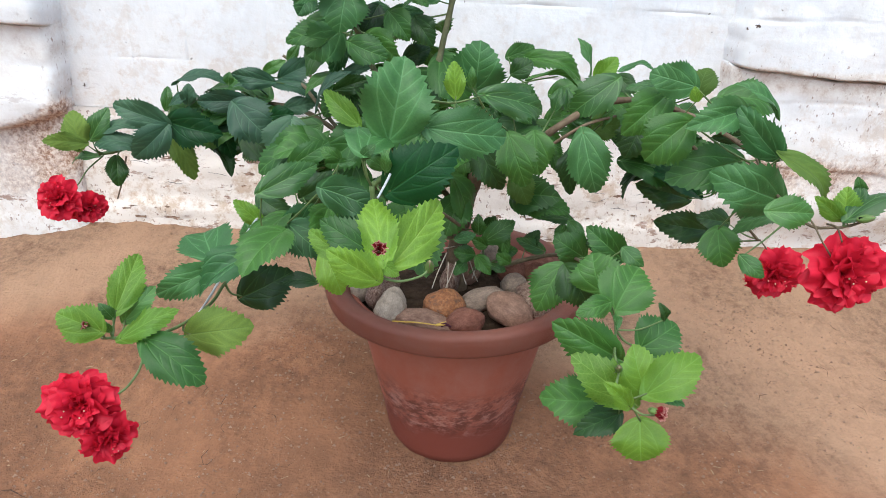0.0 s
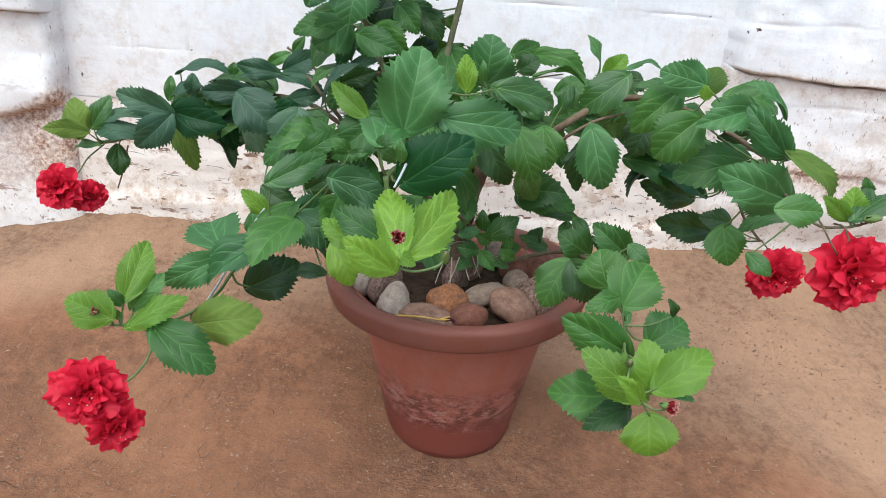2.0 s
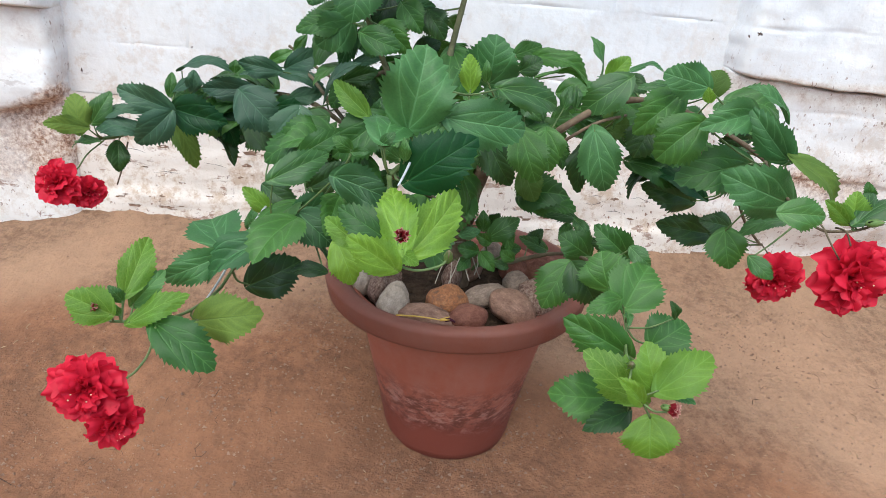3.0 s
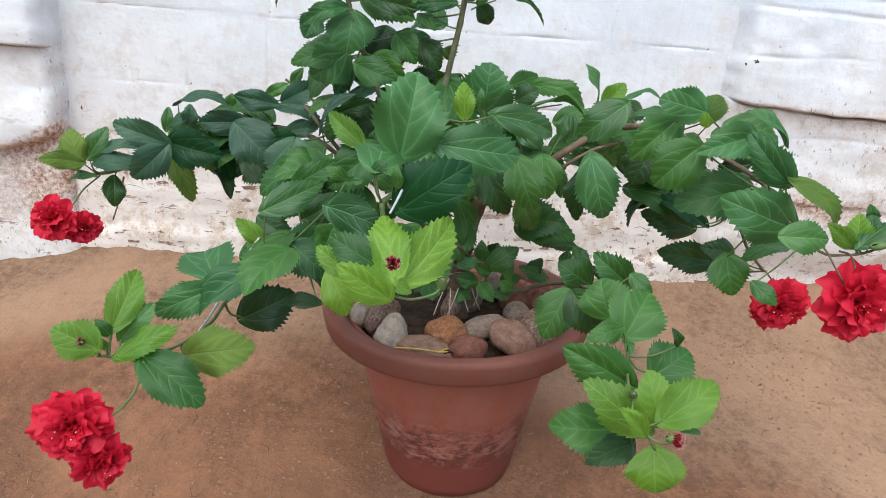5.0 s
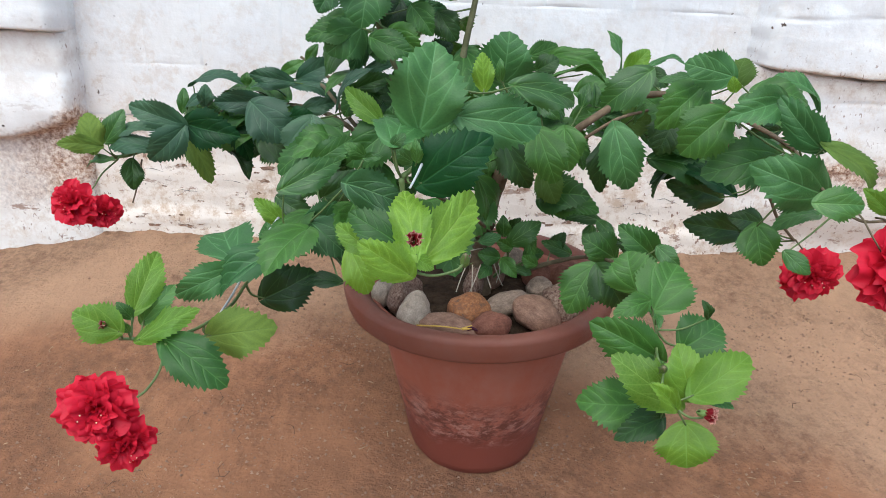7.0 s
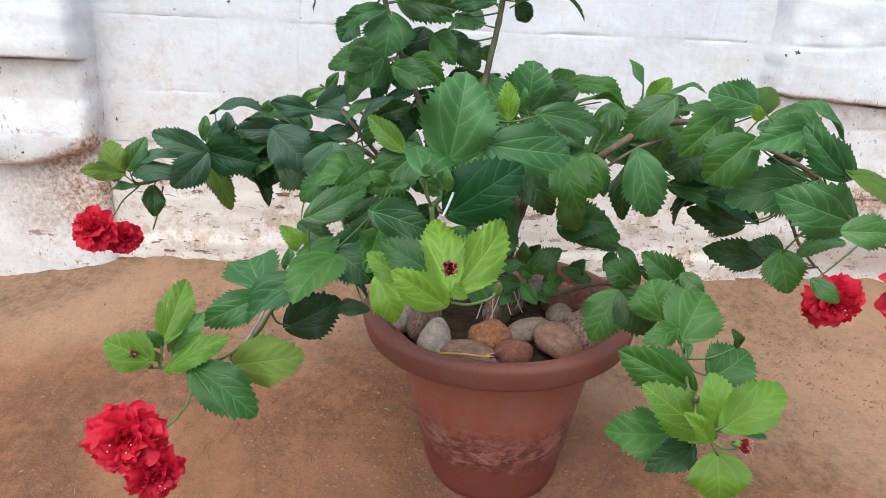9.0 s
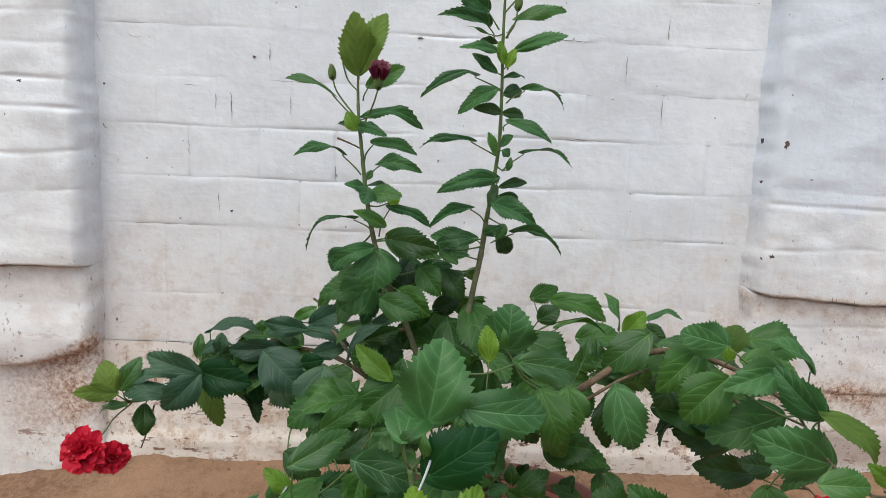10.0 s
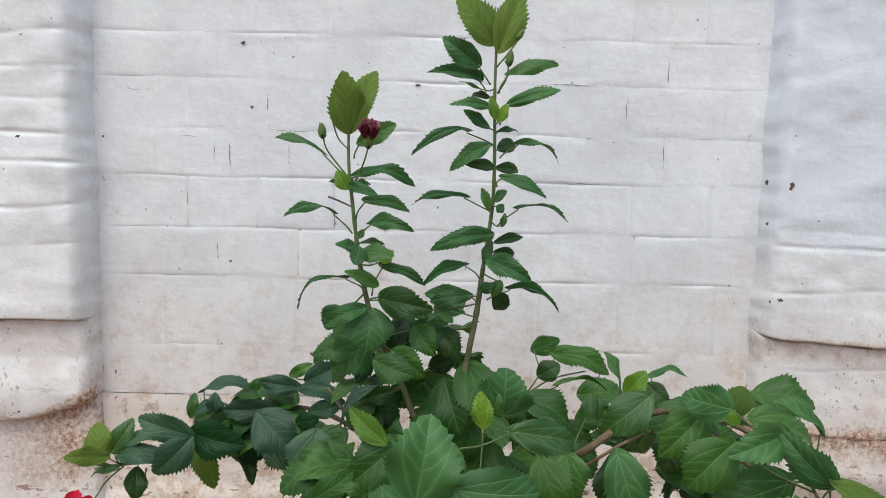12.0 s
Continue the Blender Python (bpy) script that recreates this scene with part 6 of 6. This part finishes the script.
leaf("l", (-0.338, -0.420, 0.422), (-0.342, -0.425, 0.436), (0.636, -0.766, -0.092), 0.008, 0.1, (-0.338, -0.418, 0.414))
leaf("m", (-0.309, -0.420, 0.416), (-0.253, -0.440, 0.385), (0.078, -0.759, 0.647), 0.040, 0.1, (-0.315, -0.410, 0.411))
leaf("o", (-0.286, -0.370, 0.391), (-0.228, -0.375, 0.409), (-0.208, -0.893, 0.399), 0.046, 0.1, (-0.292, -0.366, 0.401))
leaf("y", (-0.244, -0.220, 0.447), (-0.274, -0.225, 0.474), (0.351, -0.911, 0.216), 0.021, 0.05, (-0.224, -0.235, 0.444))
leaf("m", (-0.254, -0.200, 0.421), (-0.226, -0.205, 0.448), (-0.217, -0.976, 0.037), 0.021, 0.1, (-0.224, -0.235, 0.444))
leaf("b", (-0.283, -0.120, 0.381), (-0.284, -0.125, 0.410), (0.246, -0.956, -0.162), 0.020, 0.1, (-0.235, -0.124, 0.367))
leaf("l", (-0.257, -0.250, 0.427), (-0.226, -0.255, 0.436), (-0.324, -0.488, 0.810), 0.015, 0.15, (-0.257, -0.277, 0.423))

# inner leaves that close the heart of the bush, too many to tell apart
inner = random.Random(11)
bm = bmesh.new()
bm.loops.layers.uv.new("UVMap")
for (x0, x1), (y0, y1), (z0, z1), count in (((-0.22, 0.10), (-0.08, 0.06), (0.42, 0.56), 44), ((-0.40, -0.2), (0.06, 0.12), (0.44, 0.52), 14), ((-0.22, -0.06), (-0.30, -0.18), (0.40, 0.50), 12), ((0.0, 0.36), (-0.05, 0.05), (0.485, 0.575), 34), ((-0.20, -0.04), (-0.02, 0.07), (0.55, 0.68), 16)):
    for _ in range(count):
        b = Vector((inner.uniform(x0, x1), inner.uniform(y0, y1), inner.uniform(z0, z1)))
        out = Vector((b.x + 0.05 + inner.uniform(-0.1, 0.1), b.y + inner.uniform(-0.10, 0.08), inner.uniform(-0.16, 0.05))).normalized()
        size = inner.uniform(0.055, 0.085)
        along, up = out * size, Vector((inner.uniform(-0.4, 0.4), inner.uniform(-1.3, 0.1), 0.7)).normalized()
        side = along.cross(up).normalized()
        up = side.cross(along).normalized()
        m = Matrix((side * size * inner.uniform(0.65, 0.85), along, up * size)).transposed().to_4x4()
        m.translation = b
        before = len(bm.verts)
        bm.from_mesh(leaf_mesh("d", inner.randrange(6), 0.1))
        bm.verts.ensure_lookup_table()
        bmesh.ops.transform(bm, matrix=m, verts=bm.verts[before:])
heart = tagged(join(new("inner_leaves", mesh_of(bm, "inner_leaves", LEAF_MATS["m"])), hibiscus, ROOT), "shaded deep green leaves", kind="stuff")

# ---- flowers and buds ----
def petal_mesh(seed, mat):
    rng = random.Random(seed)
    bm = bmesh.new()
    tex = bm.loops.layers.uv.new("UVMap")
    n, rows = 28, 10
    ph = [rng.uniform(0, 6.28) for _ in range(4)]
    grid, uvs = [], []
    for j in range(rows + 1):
        v = j / rows
        half = 0.07 + 0.68 * math.sin(v * math.pi * 0.60) ** 0.85
        line = []
        for i in range(n + 1):
            u = i / n * 2 - 1
            ruff = v ** 2 * 0.13 * math.sin(u * 5.0 + ph[0]) + v ** 4 * 0.075 * math.sin(u * 10 + ph[1])
            rag = 0.04 * math.sin(u * 6 + ph[2]) + 0.035 * math.sin(u * 14 + ph[3])
            y = v * (1 - 0.22 * u * u) + rag * v ** 4
            z = 0.22 * v * v * (1 - 0.6 * u * u) - 0.28 * v ** 3 + ruff + 0.10 * u * u * v
            line.append(bm.verts.new((half * u, y, z)))
            uvs.append((0.5 + 0.5 * u, v))
        grid.append(line)
    bm.verts.index_update()
    for a, b in zip(grid, grid[1:]):
        for i in range(n):
            f = bm.faces.new((a[i], a[i + 1], b[i + 1], b[i]))
            for lp in f.loops:
                lp[tex].uv = uvs[lp.vert.index]
    return mesh_of(bm, "petal", mat)


PETALS = [petal_mesh(s, M_PETAL) for s in range(5)]
RED_BUD_PETALS = [petal_mesh(s + 30, M_BUDRED) for s in range(3)]
BUD_PETALS = [petal_mesh(s + 20, M_MAROON) for s in range(3)]


def frame_of(at, facing, size):
    z = Vector(facing).normalized()
    x = z.orthogonal().normalized()
    y = z.cross(x)
    m = Matrix((x * size, y * size, z * size)).transposed().to_4x4()
    m.translation = Vector(at)
    return m


def calyx_mesh(open_up):
    """A small cup with five pointed sepals and a ruff of bracts."""
    bm = bmesh.new()
    rings = []
    for r, z in ((0.05, -0.55), (0.16, -0.45), (0.24, -0.25), (0.26, 0.0)):
        rings.append([bm.verts.new((r * math.cos(a), r * math.sin(a), z)) for a in (2 * math.pi * i / 10 for i in range(10))])
    for a, b in zip(rings, rings[1:]):
        for i in range(10):
            bm.faces.new((a[i], a[(i + 1) % 10], b[(i + 1) % 10], b[i]))
    for i in range(5):
        a = 2 * math.pi * (2 * i + 1) / 10
        tip = bm.verts.new((open_up * math.cos(a), open_up * math.sin(a), 0.52))
        bm.faces.new((rings[-1][2 * i], rings[-1][2 * i + 1], tip))
        bm.faces.new((rings[-1][2 * i + 1], rings[-1][(2 * i + 2) % 10], tip))
    for i in range(5):
        a = 2 * math.pi * (2 * i + 0.5) / 10
        tip = bm.verts.new((0.50 * math.cos(a), 0.50 * math.sin(a), -0.05))
        bm.faces.new((rings[1][2 * i], rings[1][2 * i + 1], tip))
    bmesh.ops.recalc_face_normals(bm, faces=bm.faces)
    return mesh_of(bm, "calyx", M_CALYX)


CALYX, CALYX_OPEN = calyx_mesh(0.10), calyx_mesh(0.34)


def flower(at, facing, radius, seed, lay=((7, 88, 1.08), (7, 68, 1.02), (7, 50, 0.90), (6, 33, 0.76), (5, 14, 0.58))):
    """A double hibiscus bloom: whorls of ruffled petals over a calyx."""
    rng = random.Random(seed)
    m = frame_of(at, facing, radius)
    # the calyx holds the bloom together
    fl = new("flower", CALYX_OPEN)
    size = Matrix.Translation((0, 0, -0.10)) @ Matrix.Scale(0.62, 4)
    join(fl, hibiscus, ROOT).matrix_basis = m @ size
    fl["label"] = "ruffled double crimson hibiscus bloom"
    inv = (m @ size).inverted()
    for n, spread, length in lay:
        start = rng.uniform(0, 360)
        for i in range(n):
            turn = Matrix.Rotation(radians(start + 360 * i / n + rng.uniform(-14, 14)), 4, "Z")
            tip = Matrix.Rotation(radians(90 - spread + rng.uniform(-14, 14)), 4, "X")
            s = length * rng.uniform(0.82, 1.1)
            p = new("petal", PETALS[rng.randrange(5)])
            p.parent = fl
            p.matrix_parent_inverse = inv
            p.matrix_basis = m @ turn @ tip @ Matrix.Rotation(radians(rng.uniform(-25, 25)), 4, "Y") @ Matrix.Diagonal((s * 0.84, s, s, 1))
    bm = bmesh.new()
    for i in range(4):
        c = Vector((rng.uniform(-0.35, 0.35), rng.uniform(-0.35, 0.35), rng.uniform(0.55, 0.72)))
        bmesh.ops.create_icosphere(bm, subdivisions=1, radius=0.026, matrix=Matrix.Translation(c))
    st = new("anther_cluster", mesh_of(bm, "anther_cluster", M_ANTHER))
    st.parent, st.matrix_parent_inverse, st.matrix_basis = fl, inv, m
    return fl


def bud(at, facing, size, petals=None, peep=0.8, spread=14):
    m = frame_of(at, facing, size)
    ob = new("bud", CALYX)
    join(ob, hibiscus, ROOT).matrix_basis = m
    ob["label"] = "half-open red flower bud" if petals else "closed green flower bud"
    if petals:
        for i in range(6):
            p = new("petal", petals[i % len(petals)])
            p.parent, p.matrix_parent_inverse = ob, m.inverted()
            p.matrix_basis = m @ Matrix.Translation((0, 0, -0.2)) @ Matrix.Rotation(radians(60 * i + 11 * (i % 2)), 4, "Z") @ Matrix.Rotation(radians(90 - spread + 9 * (i % 2)), 4, "X") @ Matrix.Diagonal((peep * 0.7, peep * 1.25, peep * 0.7, 1))
    else:
        bm = bmesh.new()
        bmesh.ops.create_uvsphere(bm, u_segments=10, v_segments=7, radius=0.20, matrix=Matrix.Translation((0, 0, 0.08)) @ Matrix.Diagonal((1, 1, 1.9, 1)))
        core = new("bud_core", mesh_of(bm, "bud_core", M_BUDTIP))
        core.parent, core.matrix_parent_inverse, core.matrix_basis = ob, m.inverted(), m
    return ob


def stalk(*points, r=0.0011, mat=M_GREENSTEM):
    ob = new("stalk", mesh_of(tube(bmesh.new(), points, r * 1.1, r * 0.9, 7, 5), "stalk", mat))
    return join(ob, hibiscus, ROOT)


flower((-0.356, -0.455, 0.370), (0.1, -0.85, 0.25), 0.0289, 3)
flower((-0.335, -0.460, 0.340), (0.35, -0.8, -0.25), 0.0225, 8)
flower((-0.584, 0.020, 0.374), (-0.25, -0.9, 0.15), 0.0310, 12)
flower((-0.552, 0.035, 0.356), (0.6, -0.6, 0.0), 0.0234, 15)
flower((0.380, -0.310, 0.456), (0.0, -0.9, 0.05), 0.0396, 21)
flower((0.462, -0.050, 0.329), (-0.2, -0.85, -0.2), 0.0375, 27)
bud((-0.102, -0.475, 0.536), (0.1, -0.7, 0.5), 0.0133, RED_BUD_PETALS, 0.72, 22)
bud((-0.350, -0.430, 0.434), (-0.5, -0.5, 0.4), 0.0126, RED_BUD_PETALS, 0.7, 20)
bud((0.142, -0.470, 0.389), (0.7, -0.5, 0.1), 0.0129, RED_BUD_PETALS, 0.8, 26)
bud((0.117, -0.430, 0.406), (-0.2, -0.6, 0.6), 0.0147)
bud((0.385, -0.315, 0.519), (0.9, -0.2, 0.2), 0.0178)
bud((-0.061, -0.440, 0.507), (0.0, -0.4, 0.8), 0.0155)
bud((-0.232, -0.030, 0.911), (-0.1, -0.1, 1.0), 0.0204)
bud((-0.002, -0.030, 1.004), (0.1, -0.2, 1.0), 0.0202)
bud((0.011, -0.020, 1.034), (0.5, -0.1, 0.8), 0.0152)
bud((-0.171, -0.060, 0.901), (0.1, -0.30, 1.0), 0.0240, BUD_PETALS, 0.95, 17)
stalk((-0.306, -0.425, 0.415), (-0.310, -0.435, 0.395), (-0.318, -0.445, 0.383), (-0.325, -0.450, 0.378), (-0.332, -0.455, 0.372))
stalk((-0.536, 0.070, 0.425), (-0.557, 0.060, 0.406), (-0.566, 0.045, 0.389), (-0.575, 0.030, 0.378))
stalk((0.338, -0.285, 0.511), (0.343, -0.300, 0.503), (0.348, -0.310, 0.492), (0.368, -0.312, 0.468), r=0.0010, mat=M_OLIVE)
stalk((0.362, -0.290, 0.502), (0.364, -0.305, 0.504), (0.371, -0.310, 0.490), r=0.0010, mat=M_OLIVE)
stalk((0.426, -0.055, 0.383), (0.445, -0.050, 0.364), (0.460, -0.048, 0.341), r=0.0010, mat=M_OLIVE)
stalk((0.125, -0.455, 0.382), (0.135, -0.460, 0.378), (0.146, -0.460, 0.378))
stalk((-0.189, -0.035, 0.850), (-0.178, -0.050, 0.872), (-0.172, -0.058, 0.890))
stalk((-0.202, -0.030, 0.857), (-0.225, -0.030, 0.886), (-0.231, -0.030, 0.904), r=0.0011)
stalk((-0.015, -0.020, 0.962), (-0.006, -0.030, 0.978), (-0.003, -0.030, 0.997), r=0.0011)
stalk((-0.017, -0.015, 0.994), (-0.003, -0.020, 1.011), (0.009, -0.020, 1.028), r=0.0010)
stalk((-0.224, -0.030, 0.829), (-0.208, -0.030, 0.823), (-0.194, -0.033, 0.817), r=0.0012, mat=M_BARK)
stalk((-0.219, -0.030, 0.923), (-0.212, -0.030, 0.902), (-0.200, -0.030, 0.889), r=0.0010)
stalk((-0.103, -0.445, 0.498), (-0.086, -0.450, 0.497), (-0.068, -0.445, 0.500), (-0.061, -0.440, 0.505), r=0.0011)
stalk((-0.494, 0.050, 0.432), (-0.503, 0.050, 0.398), (-0.514, 0.048, 0.366), r=0.0012, mat=M_BARK)
stalk((0.110, -0.450, 0.390), (0.112, -0.445, 0.400), (0.118, -0.430, 0.402), r=0.0012)



# ---- wires, dry stalks, litter ----
def strand(name, label, category, group, mat, r, *points):
    return tagged(new(name, mesh_of(tube(bmesh.new(), points, r, r * 0.8, 7, 5), name, mat)), label, category, group)


strand("training_wire", "straight grey plastic-coated wire tied along a branch", "wire", "training wires", M_WIRE, 0.0015, (-0.248, -0.200, 0.451), (-0.250, -0.235, 0.453), (-0.266, -0.265, 0.430), (-0.283, -0.300, 0.398), (-0.293, -0.360, 0.388))
strand("training_wire", "short grey plastic-coated wire among the leaves", "wire", "training wires", M_WIRE, 0.0012, (-0.097, -0.385, 0.567), (-0.101, -0.400, 0.562), (-0.106, -0.415, 0.556))
strand("dry_stalk", "thin bleached dry stalk over the soil", "twig", "dry stalks", M_DRY, 0.0009, (-0.022, -0.060, 0.348), (-0.034, -0.070, 0.319), (-0.041, -0.080, 0.300))
strand("dry_stalk", "thin bleached dry stalk over the soil", "twig", "dry stalks", M_DRY, 0.0009, (-0.019, -0.060, 0.333), (-0.019, -0.070, 0.311), (-0.020, -0.080, 0.293))
strand("dry_stalk", "thin bleached dry stalk over the soil", "twig", "dry stalks", M_DRY, 0.0009, (-0.007, -0.050, 0.329), (-0.014, -0.060, 0.311), (-0.022, -0.070, 0.294))
strand("dry_stalk", "thin bleached dry stalk over the soil", "twig", "dry stalks", M_DRY, 0.0009, (-0.000, -0.040, 0.322), (0.005, -0.050, 0.307), (0.009, -0.060, 0.298))
strand("dry_stalk", "thin bleached dry stalk over the soil", "twig", "dry stalks", M_DRY, 0.0009, (0.015, -0.020, 0.318), (0.022, -0.030, 0.302), (0.029, -0.030, 0.288))
strand("dry_stalk", "thin bleached dry stalk over the soil", "twig", "dry stalks", M_DRY, 0.0009, (-0.025, -0.050, 0.349), (-0.003, -0.030, 0.345), (0.021, -0.010, 0.334))
strand("dry_stalk", "thin bleached dry stalk over the soil", "twig", "dry stalks", M_DRY, 0.0009, (0.023, 0.000, 0.316), (0.026, -0.010, 0.302), (0.021, -0.020, 0.288))
strand("fallen_stalk", "yellow fallen flower stalk with withered calyx on the rim", "twig", "", M_YELLOW, .0011, (-0.094, -0.172, 0.298), (-0.064, -0.178, 0.301), (-0.037, -0.178, 0.298))

# the fallen stalk still holds its withered calyx and a scrap of petal
stem = bpy.data.objects["fallen_stalk"]
tip = Vector((-0.037, -0.178, 0.298))
for k, (dx, dy, dz) in enumerate(((0.011, -0.004, 0.003), (0.012, 0.003, 0.004), (0.010, 0.007, 0.001))):
    part("sepal", tube(bmesh.new(), (tip, tip + Vector((dx, dy, dz)) * 0.5, tip + Vector((dx, dy, dz))), 0.0019, 0.0005, 6, 4), M_YELLOW, stem)
scrap = tube(bmesh.new(), (tip + Vector((0.006, 0.001, 0.0)), tip + Vector((0.013, 0.002, 0.0)), tip + Vector((0.019, 0.000, -0.002))), 0.0030, 0.0012, 7, 4)
part("petal", scrap, M_MAROON, stem, "withered dark red petal")

# grit and straw strewn on the mud
rng = random.Random(5)
verts, faces = [], []
for i in range(20000):
    x, y = rng.uniform(-1.1, 1.1), rng.uniform(-0.62, 0.49)
    d = rng.random()
    if math.hypot(x, y) < 0.108 or (0.1 < y < 0.43 and d > 0.1) or (d > 0.25 and noise.noise(Vector((x * 5, y * 5, 3.0))) < 0.12):
        continue
    s = 0.0010 + 0.0032 * rng.random() ** 3.5
    # crumbs gather round the foot of the pot and in a few litter patches
    if i % 2 == 0:
        cx, cy, spread = ((0.0, -0.01, 0.085), (-0.20, 0.20, 0.05), (0.60, 0.25, 0.07), (-0.30, -0.06, 0.09), (0.66, 0.14, 0.12), (0.05, -0.20, 0.12), (0.0, -0.01, 0.078), (-0.46, -0.16, 0.10))[(i // 2) % 8]
        x, y = rng.gauss(cx, spread), rng.gauss(cy, spread)
        if math.hypot(x, y) < 0.104:
            continue
        s *= 0.9
    z = ground_z(x, y) + s * 0.3
    k = len(verts)
    a = rng.uniform(0, 6.28)
    for dx, dy, dz in ((1, 0, 0), (-0.6, 0.8, 0), (-0.5, -0.9, 0), (0, 0, 0.9), (0.1, 0.1, -0.8)):
        verts.append((x + s * (dx * math.cos(a) - dy * math.sin(a)), y + s * 0.8 * (dx * math.sin(a) + dy * math.cos(a)), z + s * dz))
    faces += [(k, k + 1, k + 3), (k + 1, k + 2, k + 3), (k + 2, k, k + 3), (k + 1, k, k + 4), (k + 2, k + 1, k + 4), (k, k + 2, k + 4)]
me = bpy.data.meshes.new("grit")
me.from_pydata(verts, [], faces)
me.materials.append(M_GRIT)
tagged(new("grit", me), "loose earth crumbs and grit on the mud", "grit", kind="stuff")
verts, faces = [], []
for i in range(1000):
    x, y = rng.uniform(-1.05, 1.05), rng.uniform(-0.6, 0.42)
    if math.hypot(x, y) < 0.11 or (rng.random() > 0.3 and noise.noise(Vector((x * 3, y * 3, 9.0))) < 0.1):
        continue
    n, a, w = rng.uniform(0.0015, 0.0065), rng.uniform(0, 6.28), rng.uniform(0.0004, 0.0008)
    c, s = math.cos(a), math.sin(a)
    k = len(verts)
    for t, side, h in ((-1, -1, 0), (-1, 1, 0), (1, 1, 0), (1, -1, 0), (0, 0, 2.2)):
        px, py = x + n * t * c - w * side * s, y + n * t * s + w * side * c
        verts.append((px, py, ground_z(px, py) + 0.0006 + w * h))
    faces += [(k, k + 1, k + 4), (k + 1, k + 2, k + 4), (k + 2, k + 3, k + 4), (k + 3, k, k + 4)]
me = bpy.data.meshes.new("straw")
me.from_pydata(verts, [], faces)
me.materials.append(M_STRAW)
tagged(new("straw", me), "scattered bits of dry straw on the mud", "straw", kind="stuff")
